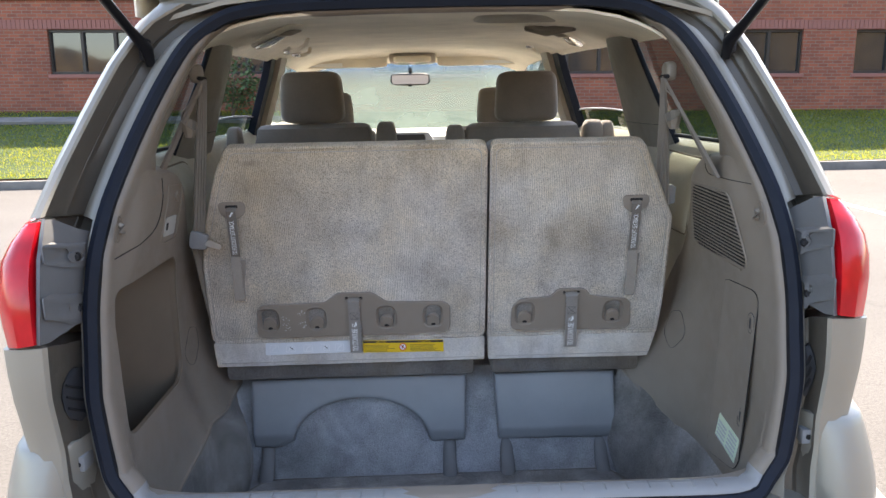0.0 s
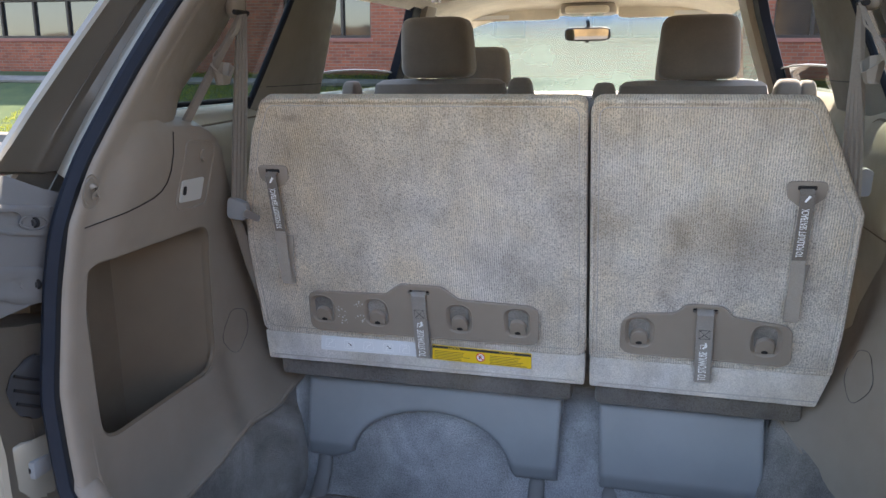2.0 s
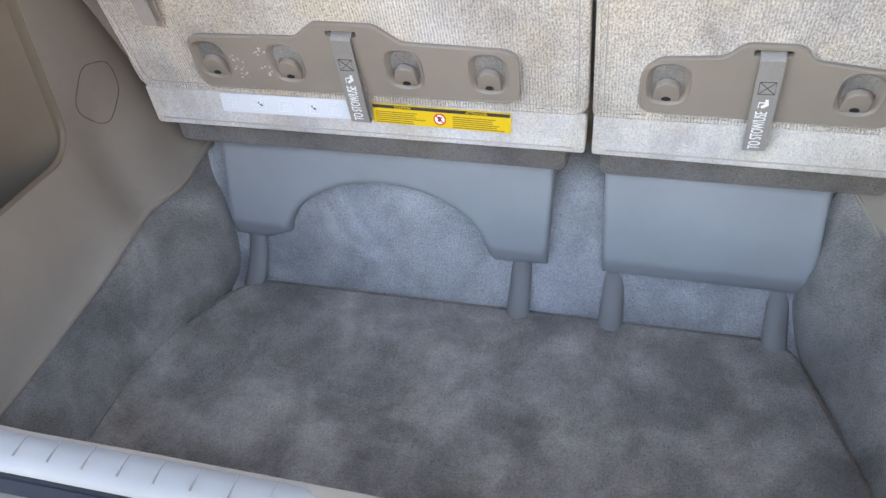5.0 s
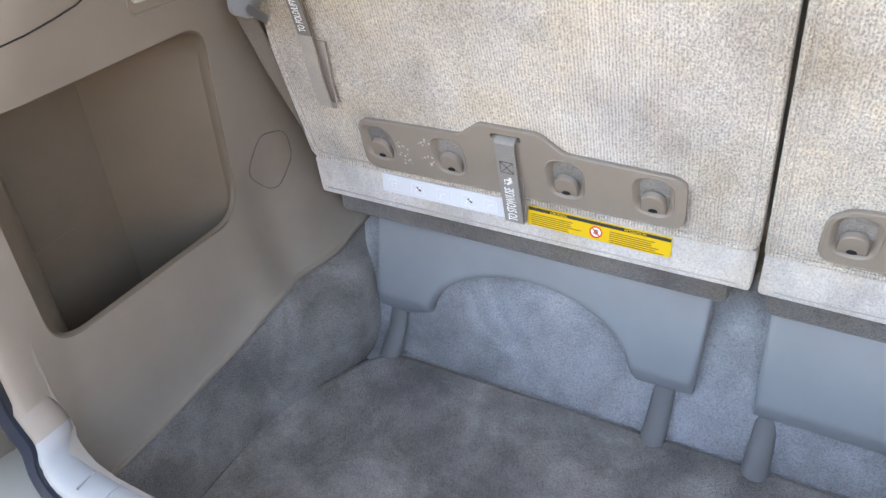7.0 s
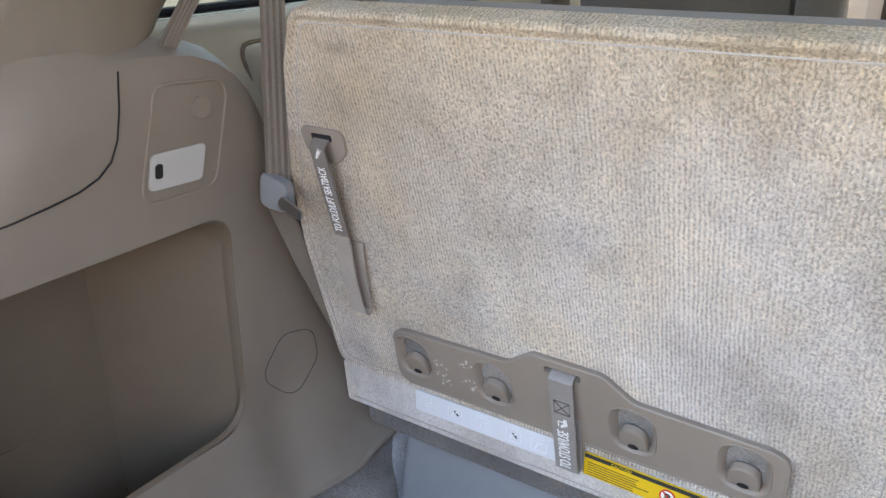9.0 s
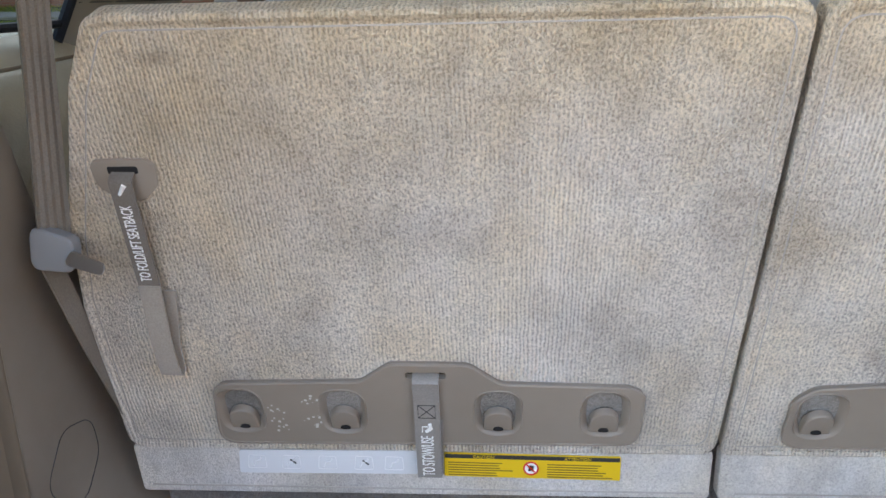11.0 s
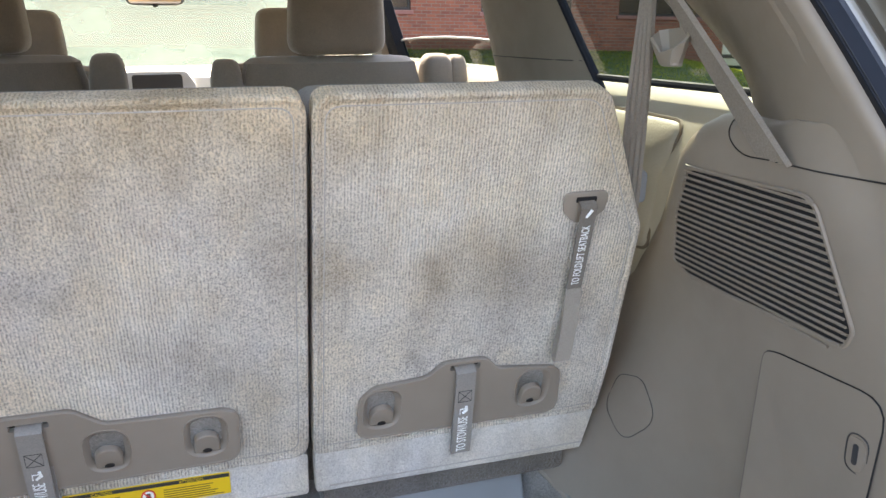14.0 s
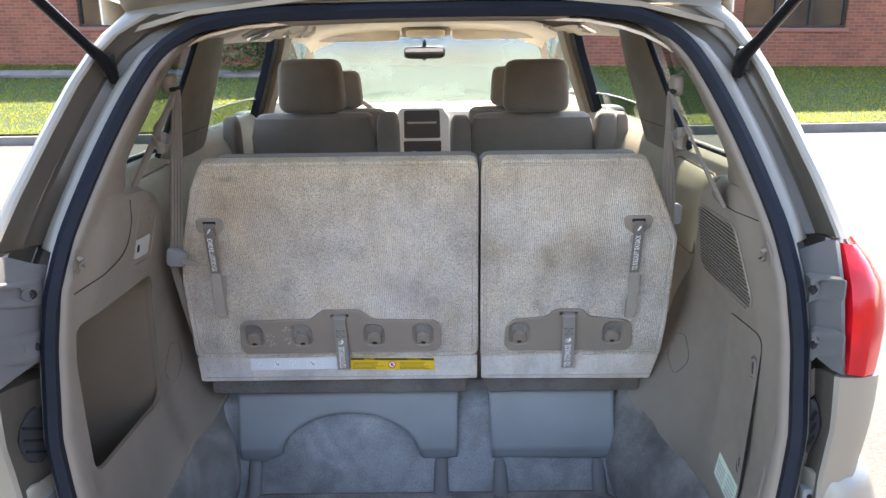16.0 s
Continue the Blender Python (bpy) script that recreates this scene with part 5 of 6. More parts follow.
seatL = third_seat(
    [(-0.618, 0.815), (-0.607, 1.03), (-0.590, 1.132), (-0.540, 1.28), (-0.508, 1.340), (0.109, 1.338), (0.108, 0.815)],
    [(-0.618, 0.814), (-0.612, 0.746), (0.107, 0.748), (0.108, 0.814)], (-0.594, 0.080),
    [(-0.494, vz(0.832)), (0.012, vz(0.836)), (0.014, vz(0.916)), (-0.004, vz(0.924)), (-0.150, vz(0.928)), (-0.185, vz(0.956)), (-0.275, vz(0.957)), (-0.310, vz(0.930)), (-0.484, vz(0.926))],
    (-0.458, -0.335, -0.152, -0.029), -0.234, (-0.512, 1.197, -0.521, 0.958),
    [(-0.537, 0.690), (-0.535, 0.502), (-0.470, 0.498)] + arch[1:-1] + [(-0.040, 0.504), (0.053, 0.508), (0.058, 0.692)], (-0.498, 0.008),
    "wide third-row bench seat, upright, with a beige carpeted back")
third_seat(
    [(0.117, 0.815), (0.118, 1.338), (0.482, 1.336), (0.572, 1.145), (0.576, 0.90), (0.572, 0.815)],
    [(0.117, 0.814), (0.117, 0.748), (0.549, 0.745), (0.572, 0.814)], (0.128, 0.532),
    [(0.178, vz(0.836)), (0.495, vz(0.832)), (0.487, vz(0.917)), (0.384, vz(0.930)), (0.365, vz(0.952)), (0.300, vz(0.952)), (0.278, vz(0.930)), (0.200, vz(0.924)), (0.180, vz(0.905))],
    (0.213, 0.446), 0.333, (0.477, 1.190, 0.480, 0.945),
    [(0.137, 0.690), (0.145, 0.506), (0.473, 0.503), (0.470, 0.692)], (0.168, 0.432),
    "narrow third-row seat, upright, with a beige carpeted back")
# worn remains of printed symbols between the hooks
wr = random.Random(3)
hp = next(c for c in seatL.children if c.name.startswith("hook_plate"))
for x, z, n in ((-0.414, 0.884, 7), (-0.414, 0.864, 9), (-0.374, 0.868, 12), (-0.372, 0.908, 10)):
    for i in range(n):
        a, b = x + wr.uniform(-0.011, 0.011), z + wr.uniform(-0.011, 0.011)
        r = wr.uniform(0.0006, 0.0020)
        part("worn_print", prism([(-r, -r * 0.5), (r * 0.8, -r * 0.8), (r, r * 0.6), (-r * 0.6, r)], on_back(a, b, 0.0094), XR, LEAN, 0.0003), SCRATCH, hp)
# labels on the wide seat
lab = part("instruction_label", prism(rpoly([(-0.480, 0.778), (-0.252, 0.780), (-0.250, 0.813), (-0.478, 0.811)], 0.004), (0, 0.7195, 0), XR, ZR, 0.002), WHITE_LABEL, seatL, "silver-white instruction label with pictograms")
for i, x in enumerate((-0.456, -0.412, -0.366, -0.320, -0.282)):
    fr = rpoly([(x - 0.012, 0.786), (x + 0.012, 0.786), (x + 0.011, 0.804), (x - 0.010, 0.805)], 0.003)
    part("pictogram", tube([(a, 0.7187, b) for a, b in fr + fr[:1]], 0.0006, 5), FAINT, lab)
    part("pictogram_figure", tube([(x - 0.005, 0.7187, 0.789), (x - 0.002, 0.7187, 0.796), (x + 0.004, 0.7187, 0.798), (x + 0.006, 0.7187, 0.802)], 0.0012, 5), FAINT, lab)
    if i in (1, 3):
        part("pictogram_arrow", tube([(x - 0.001, 0.7186, 0.799), (x + 0.006, 0.7186, 0.793)], 0.0011, 5), DARK_INK, lab)
yl = part("caution_label", prism(rpoly([(-0.219, 0.778), (-0.003, 0.775), (-0.003, 0.808), (-0.219, 0.811)], 0.002), (0, 0.7195, 0), XR, ZR, 0.002), YELLOW, seatL, "yellow caution label")
part("label_band", prism([(-0.218, 0.8045), (-0.004, 0.8015), (-0.004, 0.8068), (-0.218, 0.8098)], (0, 0.7188, 0), XR, ZR, 0.0008), DARK_INK, yl)
words("lettering", "CAUTION", 0.0058, pose(-0.170, 0.7180, 0.8066, 90, 0.8, 0), YELLOW, yl)
words("lettering", "ATTENTION", 0.0058, pose(-0.055, 0.7180, 0.8050, 90, 0.8, 0), YELLOW, yl)
tl = random.Random(5)
for i in range(6):
    z = 0.7988 - i * 0.0035
    for a, b in ((-0.214, -0.134), (-0.092, -0.010)):
        b -= tl.uniform(0.0, 0.022)
        dz = -0.0136 * (a + 0.219)
        part("text_line", prism([(a, z + dz), (b, z + dz - 0.001), (b, z + dz - 0.0022), (a, z + dz - 0.0012)], (0, 0.7189, 0), XR, ZR, 0.0006), BROWN_INK, yl)
part("sign_disc", tube([(-0.112, 0.7192, 0.7912), (-0.112, 0.7186, 0.7912)], 0.0095, 18), INK, yl)
ring = [Vector((-0.112 + 0.0088 * math.cos(a), 0.7184, 0.7912 + 0.0088 * math.sin(a))) for a in np.linspace(0, 2 * math.pi, 19)]
part("sign_ring", tube(ring, 0.0011, 5, 1.0, YR), RED_INK, yl)
part("sign_bar", tube([(-0.118, 0.7182, 0.7975), (-0.106, 0.7182, 0.785)], 0.001, 5), RED_INK, yl)
part("sign_figure", prism(rpoly([(-0.116, 0.787), (-0.109, 0.787), (-0.108, 0.795), (-0.114, 0.796)], 0.002), (0, 0.7186, 0), XR, ZR, 0.0004), DARK_INK, yl)

# ---- seats ahead ----
def captain(xl, xr, hx, zt, zh, y, arms, name, group, label, hw=0.112):
    seat = thing(name, ((xl + xr) / 2, y + 0.25, 0.5), label, "car seat", group)
    cx, w = (xl + xr) / 2, (xr - xl) / 2
    rows = []
    for z in (0.70, 0.85, 1.0, 1.12, 1.22, 1.28, zt - 0.015, zt - 0.003, zt):
        t = (zt - z) / 0.6
        ww = w * (1.0 if z < zt - 0.1 else interp(z, [zt - 0.1, zt - 0.05, zt - 0.015, zt - 0.003, zt], [1.0, 0.985, 0.93, 0.86, 0.70]))
        dd = 0.075 if z < zt - 0.05 else interp(z, [zt - 0.05, zt - 0.015, zt], [0.075, 0.06, 0.025])
        yc = y + 0.09 + 0.10 * t
        rows.append([Vector((cx + ww * a, yc + dd * b, z)) for a, b in ((-1, -0.2), (-0.97, -0.8), (-0.85, -1), (-0.4, -1.04), (0, -1.05), (0.4, -1.04), (0.85, -1), (0.97, -0.8), (1, -0.2), (0.98, 0.9), (0.7, 1.2), (0, 0.9), (-0.7, 1.2), (-0.98, 0.9))])
    part("backrest", caps(grid(rows, closed=True)), SEAT_CLOTH, seat)
    hr = pillow(hw, 0.055, (zh - zt) / 2 + 0.002, 0.32)
    for q in hr.verts:
        k = (q.co.z / ((zh - zt) / 2))
        q.co.x *= 1.0 - 0.05 * k
        q.co.y += -0.012 * k
    part("headrest", shift(hr, (hx, y + 0.07, (zh + zt) / 2 + 0.004)), SEAT_CLOTH, seat, "taupe cloth headrest")
    for d in (-0.05, 0.05):
        part("headrest_post", tube([(hx + d, y + 0.075, zt - 0.05), (hx + d, y + 0.075, zt + 0.06)], 0.006, 8), STEEL, seat)
    part("cushion", shift(pillow(w * 0.98, 0.25, 0.08, 0.3), (cx, y + 0.42, 0.80)), SEAT_CLOTH, seat)
    part("base", box(cx - w * 0.7, cx + w * 0.7, y + 0.25, y + 0.6, 0.52, 0.74, 0.02), DARK_PL, seat)
    for ax, aw, az in arms:
        part("armrest", shift(pillow(aw, 0.05, 0.16, 0.45), (ax, y + 0.06, az - 0.16)), SEAT_CLOTH, seat, "folded-up padded armrest")
    return seat


captain(-0.672, -0.225, -0.447, 1.358, 1.540, 1.56, ((-0.738, 0.026, 1.355), (-0.182, 0.040, 1.362)), "captain_chair", "second-row chairs", "taupe cloth second-row chair with headrest and raised armrests")
captain(0.10, 0.545, 0.336, 1.348, 1.526, 1.56, ((0.582, 0.040, 1.352), (0.632, 0.026, 1.348), (0.072, 0.038, 1.345)), "captain_chair", "second-row chairs", "taupe cloth second-row chair beside a sunlit door")
captain(-0.73, -0.27, -0.505, 1.30, 1.470, 2.48, (), "front_seat", "front seats", "taupe cloth driver's seat behind the steering wheel", 0.118)
captain(0.10, 0.56, 0.335, 1.30, 1.478, 2.48, (), "front_seat", "front seats", "taupe cloth front passenger seat", 0.118)

# ---- dashboard, mirror, visors ----
dash = thing("dashboard", (-0.12, 3.4, 0.9), "pale dashboard with a silver centre stack and radio", "dashboard")
rows = []
for x in np.linspace(-0.72, 0.68, 17):
    f = abs(x) / 0.7
    rows.append([Vector((xc(3.4) + x, y, z)) for y, z in ((3.25, 0.70), (3.20, 0.98), (3.22, 1.15), (3.26, 1.22), (3.34, 1.254), (3.48, 1.260), (3.62, 1.24), (3.74, 1.17))])
part("top", thick(grid(rows), 0.01), DASH_PL, dash)
cs = part("console_panel", prism(rpoly([(-0.150, 0.85), (0.150, 0.85), (0.150, 1.20), (0.115, 1.252), (-0.115, 1.252), (-0.150, 1.20)], [0.02, 0.02, 0.04, 0.02, 0.02, 0.04], 5), (xc(3.2) - 0.03, 3.17, 0), XR, ZR, 0.06, 0.012), SILVER_PL, dash, "silver centre stack")
part("radio", prism(rpoly([(-0.100, 1.085), (0.100, 1.085), (0.098, 1.238), (-0.098, 1.238)], 0.014), (xc(3.2) - 0.03, 3.166, 0), XR, ZR, 0.01, 0.002), DARK_PL, cs, "black radio face")
part("radio_strip", box(xc(3.2) - 0.11, xc(3.2) + 0.05, 3.1635, 3.1655, 1.165, 1.176), GREY_PL, cs)
part("climate_panel", prism(rpoly([(-0.10, 0.93), (0.10, 0.93), (0.105, 1.07), (-0.105, 1.07)], 0.01), (xc(3.2) - 0.03, 3.166, 0), XR, ZR, 0.01, 0.002), DARK_PL, cs)
for d in (-0.06, 0.0, 0.06):
    part("knob", tube([(xc(3.2) - 0.03 + d, 3.166, 0.985), (xc(3.2) - 0.03 + d, 3.14, 0.985)], 0.018, 14), GREY_PL, cs)
part("gear_lever", tube([(xc(3.1) - 0.07, 3.14, 0.86), (xc(3.1) - 0.075, 3.06, 0.98), (xc(3.1) - 0.075, 3.04, 1.02)], [0.012, 0.016, 0.022], 12), GREY_PL, dash)
wheel = thing("steering_wheel", (-0.52, 3.05, 1.1), "grey steering wheel on the driver's side", "steering wheel")
wc, wu = Vector((-0.545, 3.03, 1.145)), Vector((0, 0.42, 0.907))
part("rim", tube([wc + XR * 0.19 * math.cos(a) + wu * 0.19 * math.sin(a) for a in np.linspace(0, 2 * math.pi, 33)], 0.016, 10, 1.0, Vector((0, -0.9, 0.42))), TAUPE, wheel)
part("hub", shift(pillow(0.09, 0.04, 0.08, 0.5), wc), TAUPE, wheel)
for a in (0.0, math.pi, -math.pi / 2):
    part("spoke", tube([wc, wc + XR * 0.185 * math.cos(a) + wu * 0.185 * math.sin(a)], 0.016, 8), TAUPE, wheel)
part("column", tube([wc, (-0.545, 3.3, 1.02)], 0.035, 10), DARK_PL, wheel)
rv = thing("rearview_mirror", (-0.12, 3.2, 1.54), "black-framed rearview mirror hanging from the windshield", "mirror")
part("housing", shift(pillow(0.112, 0.02, 0.034, 0.45), (-0.117, 3.20, 1.543)), DARK_PL, rv)
part("glass", shift(prism(rpoly([(-0.10, -0.026), (0.10, -0.026), (0.104, 0.024), (-0.104, 0.024)], 0.016, 4), (0, 0, 0), XR, Vector((0.0, -0.034, 1)), 0.003), (-0.117, 3.174, 1.543)), MIRROR, rv, "mirror glass")
part("stem", tube([(-0.115, 3.21, 1.56), (-0.115, 3.19, 1.62)], 0.01, 8), DARK_PL, rv)
part("tab", box(-0.128, -0.108, 3.18, 3.20, 1.502, 1.512, 0.003), DARK_PL, rv)
con = thing("overhead_console", (-0.10, 3.0, 1.66), "beige overhead console with map lamps", "console")
part("body", shift(pillow(0.125, 0.10, 0.03, 0.4), (-0.097, 3.0, 1.648)), TAUPE_LT, con)
part("lid", shift(pillow(0.10, 0.05, 0.018, 0.4), (-0.097, 2.925, 1.640)), HEAD_CLOTH, con)
for d in (-0.045, 0.045):
    part("map_lamp", shift(pillow(0.03, 0.02, 0.012, 0.5), (-0.097 + d, 2.90, 1.622)), GLASS_CLEAR, con)
for a, b, lx in ((-0.70, -0.235, -0.56), (0.035, 0.50, 0.37)):
    vis = thing("sun_visor", ((a + b) / 2, 3.03, 1.64), "beige cloth sun visor with a white label", "sun visor", "sun visors")
    part("flap", shift(pillow((b - a) / 2, 0.012, 0.034, 0.25), ((a + b) / 2, 3.03, 1.640)), HEAD_CLOTH, vis)
    part("warning_label", box(lx - 0.085, lx + 0.085, 3.015, 3.017, 1.614, 1.632), INK, vis, "white label")
# overhead vents and grab handles, set across the curve of the headliner
for pts, zoff in (([(-0.575, 1.29, 1.616), (-0.46, 1.15, 1.648), (-0.39, 1.02, 1.656)], 0), ([(0.54, 1.62, 1.622), (0.46, 1.50, 1.650), (0.385, 1.38, 1.664)], 0)):
    a, b, c = (Vector(p) for p in pts)
    v = thing("ceiling_vent", tuple(b), "beige ceiling air vent and reading lamp in a chrome-edged frame", "air vent", "ceiling vents")
    part("frame", tube([a, a.lerp(b, 0.12), b, b.lerp(c, 0.88), c], [0.010, 0.024, 0.027, 0.026, 0.012], 14, 0.35), IVORY, v)
    part("lamp_lens", tube([a.lerp(b, 0.15) - ZR * 0.010, a.lerp(b, 0.5) - ZR * 0.012, b - ZR * 0.010], [0.012, 0.024, 0.014], 12, 0.35), CHROME, v, "glossy lamp lens")
    e = (c - a).normalized().cross(ZR).normalized()
    for k in range(6):
        p = b.lerp(c, 0.22 + 0.12 * k) - ZR * 0.012
        part("vane", tube([p - e * 0.018, p + e * 0.018], 0.0028, 6), CUP_PL, v)
for p, q in (((-0.55, 1.78, 1.628), (-0.46, 1.68, 1.655)), ((0.44, 2.30, 1.660), (0.56, 2.62, 1.635)), ((-0.56, 2.02, 1.630), (-0.52, 2.16, 1.650))):
    p, q = Vector(p), Vector(q)
    g = thing("grab_handle", tuple(p.lerp(q, 0.5)), "small beige grab handle on the headliner", "handle", "grab handles")
    part("grip", tube([p + ZR * 0.012, p.lerp(q, 0.1) - ZR * 0.006, p.lerp(q, 0.5) - ZR * 0.012, p.lerp(q, 0.9) - ZR * 0.006, q + ZR * 0.012], 0.008, 10), IVORY, g)
    part("mount", shift(pillow(0.018, 0.018, 0.010, 0.5), p), CHROME, g)

rb = thing("ceiling_belt_cover", (0.36, 1.30, 1.66), "dark grey centre belt cover on the headliner", "belt cover")
part("cover", shift(pillow(0.16, 0.14, 0.010, 0.45), (0.27, 1.02, 1.668)), TAUPE_LT, rb, "dark taupe cover panel")
part("stub", tube([(0.30, 1.34, 1.662), (0.36, 1.30, 1.645), (0.44, 1.24, 1.650)], [0.012, 0.016, 0.010], 10), CUP_PL, rb, "taupe belt outlet")

# ---- seat belts ----
def webbing(pts, sides, widths):
    """A woven band along points, its width turning and narrowing from one to the next, with four raised lengthwise ribs."""
    pts, n = [Vector(p) for p in pts], 33
    front, back = [], []
    for i in range(n):
        f = i / (n - 1) * (len(pts) - 1)
        k = min(int(f), len(pts) - 2)
        g = f - k
        p, w = pts[k].lerp(pts[k + 1], g), widths[k] + (widths[k + 1] - widths[k]) * g
        sd = Vector(sides[k]).normalized().lerp(Vector(sides[k + 1]).normalized(), g).normalized()
        nn = (pts[k + 1] - pts[k]).normalized().cross(sd).normalized()
        cols = [c / 16 - 0.5 for c in range(17)]
        front.append([p + sd * (w * c) + nn * (0.0019 + 0.0014 * math.cos(c * 8 * math.pi)) for c in cols])
        back.append([p + sd * (w * c) - nn * (0.0019 + 0.0014 * math.cos(c * 8 * math.pi)) for c in reversed(cols)])
    return caps(grid([a + b for a, b in zip(front, back)], closed=True))


def belt(s, top, low, tongue, anchor, cup, label, sides, wide):
    b = thing("seat_belt", tuple(low), label, "seat belt", "third-row belts")
    top, low, anchor, cup = Vector(top), Vector(low), Vector(anchor), Vector(cup)
    part("webbing", webbing([top, top.lerp(low, 0.33), top.lerp(low, 0.72), low], sides[:4], (0.018, 0.027, 0.029, 0.031)), BELT, b)
    part("shoulder_webbing", webbing([top, top.lerp(anchor, 0.3), top.lerp(anchor, 0.94), anchor + (anchor - top) * 0.01], sides[4:], wide), BELT, b)
    guide = part("shoulder_guide", shift(pillow(0.013, 0.026, 0.022, 0.6), top + Vector((s * 0.014, 0.004, 0.014))), CUP_PL, b, "plastic belt guide")
    part("guide_slot", tube([top + Vector((s * 0.002, -0.024, 0.002)), top + Vector((s * 0.002, 0.026, 0.002))], 0.005, 8), BLACK, guide)
    if tongue:
        part("tongue_body", prism(rpoly([(-0.024, -0.018), (0.022, -0.022), (0.026, 0.014), (-0.018, 0.030)], 0.012), low + Vector((0.002, -0.016, -0.004)), XR, ZR, 0.016, 0.005, 3), GREY_PL, b, "grey plastic belt tongue")
        part("tongue_blade", prism(rpoly([(0.018, -0.004), (0.056, -0.016), (0.060, -0.004), (0.028, 0.010)], 0.005), low + Vector((0.002, -0.026, -0.008)), XR, ZR, 0.003), STEEL, b, "steel belt blade")
        part("lap_webbing", ribbon([low + Vector((-0.012, 0.0, -0.01)), low + Vector((-0.012, 0.05, -0.13)), low + Vector((-0.010, 0.13, -0.30))], Vector((0.1, 1, 0)), 0.03, 0.002), BELT, b)
    else:
        part("tongue_body", prism(rpoly([(-0.010, -0.024), (0.012, -0.024), (0.014, 0.018), (0.0, 0.026), (-0.010, 0.018)], 0.008), low + Vector((s * 0.020, 0.006, 0.028)), XR, ZR, 0.012, 0.004), GREY_PL, b, "grey plastic belt stop")
    # open moulded cup that hangs by a strap beside the window for the loose tongue
    loop = ((-0.014, -0.021), (-0.016, 0.0), (-0.014, 0.021), (0.0, 0.026), (0.012, 0.020), (0.014, 0.0), (0.012, -0.020), (0.0, -0.026))
    rise = (-0.010, -0.014, 0.002, 0.010, 0.012, 0.014, 0.010, 0.000)
    rows = [[cup + Vector((s * x * f, y * f * g + 0.006 * (f - 0.6), z + r * h)) for (x, y), r in zip(loop, rise)] for f, g, z, h in ((0.45, 0.9, -0.0165, 0.0), (0.62, 0.9, -0.016, 0.0), (0.72, 0.95, -0.010, 0.15), (0.9, 1.05, 0.002, 0.6), (1.0, 1.15, 0.012, 1.0))]
    holder = part("belt_cup", thick(grid(rows, closed=True), 0.003), CUP_PL, b, "moulded plastic cup for the loose belt tongue")
    part("cup_floor", shift(pillow(0.009, 0.014, 0.003, 0.5, 16, 8), cup + Vector((0, -0.001, -0.0155))), CUP_PL, holder)
    part("cup_hanger", ribbon([cup + Vector((s * 0.014, 0.0, 0.018)), cup + Vector((s * 0.012, 0.004, 0.040)), cup.lerp(top, 0.7), top], Vector((0.3, 1, 0)), 0.011, 0.003), CUP_PL, holder, "strap that the cup hangs by")


ACROSS, ALONG, SKEW = (-1, 0, 0), (-0.1, 1, 0), (0.45, 0.8, -0.45)
belt(-1, (-0.556, 0.60, 1.500), (-0.600, 0.612, 1.118), True, (-0.640, 0.500, 1.290), (-0.585, 0.56, 1.385), "taupe seat belt with its tongue hanging beside the seat",
     [(-0.72, -0.69, 0)] * 4 + [(0.2, 0.9, 0.1)] * 4, (0.018, 0.020, 0.022, 0.022))
belt(1, (0.517, 0.547, 1.480), (0.547, 0.618, 1.170), False, (0.592, 0.400, 1.269), (0.538, 0.525, 1.381), "taupe seat belt running from pillar to side panel",
     [ALONG, (-0.35, 1, 0), (-1, 0.25, 0), ACROSS] + [SKEW, SKEW, (0.1, 1, 0.08), (0.1, 1, 0.08)], (0.016, 0.036, 0.054, 0.056))

# ---- tailgate and gas struts ----
gate = thing("tailgate", (0, 0.42, 1.72), "raised champagne tailgate above the opening", "tailgate")
rows = [[Vector((xc(0.1) + f * w, y, z - 0.05 * abs(f) ** 3)) for f in (-1, -0.9, -0.6, 0, 0.6, 0.9, 1)] for y, z, w in ((0.43, 1.76, 0.60), (0.30, 1.87, 0.66), (0.04, 2.05, 0.72), (-0.24, 2.24, 0.76), (-0.42, 2.36, 0.76), (-0.47, 2.33, 0.74))]
part("shell", thick(grid(rows), 0.04), PAINT, gate)
for s, p in ((-1, (-0.613, 0.425, 1.548)), (1, (0.612, 0.425, 1.538))):
    st = thing("gas_strut", p, "black gas strut holding up the tailgate", "gas strut", "tailgate struts")
    p = Vector(p)
    q = p + Vector((s * 0.115, -0.50, 0.36))
    part("cylinder", tube([p.lerp(q, 0.10), p.lerp(q, 0.98)], 0.0105, 16), STRUT, st, "black painted cylinder")
    part("socket", tube([p + Vector((0, 0, -0.022)), p + Vector((s * 0.002, -0.012, 0.012)), p.lerp(q, 0.14)], [0.010, 0.014, 0.0105], 12), STRUT, st, "black ball socket")
    part("ball_bracket", box(p.x - 0.012 + s * 0.012, p.x + 0.012 + s * 0.012, p.y - 0.004, p.y + 0.02, p.z - 0.012, p.z + 0.034, 0.006), DARK_PL, st)

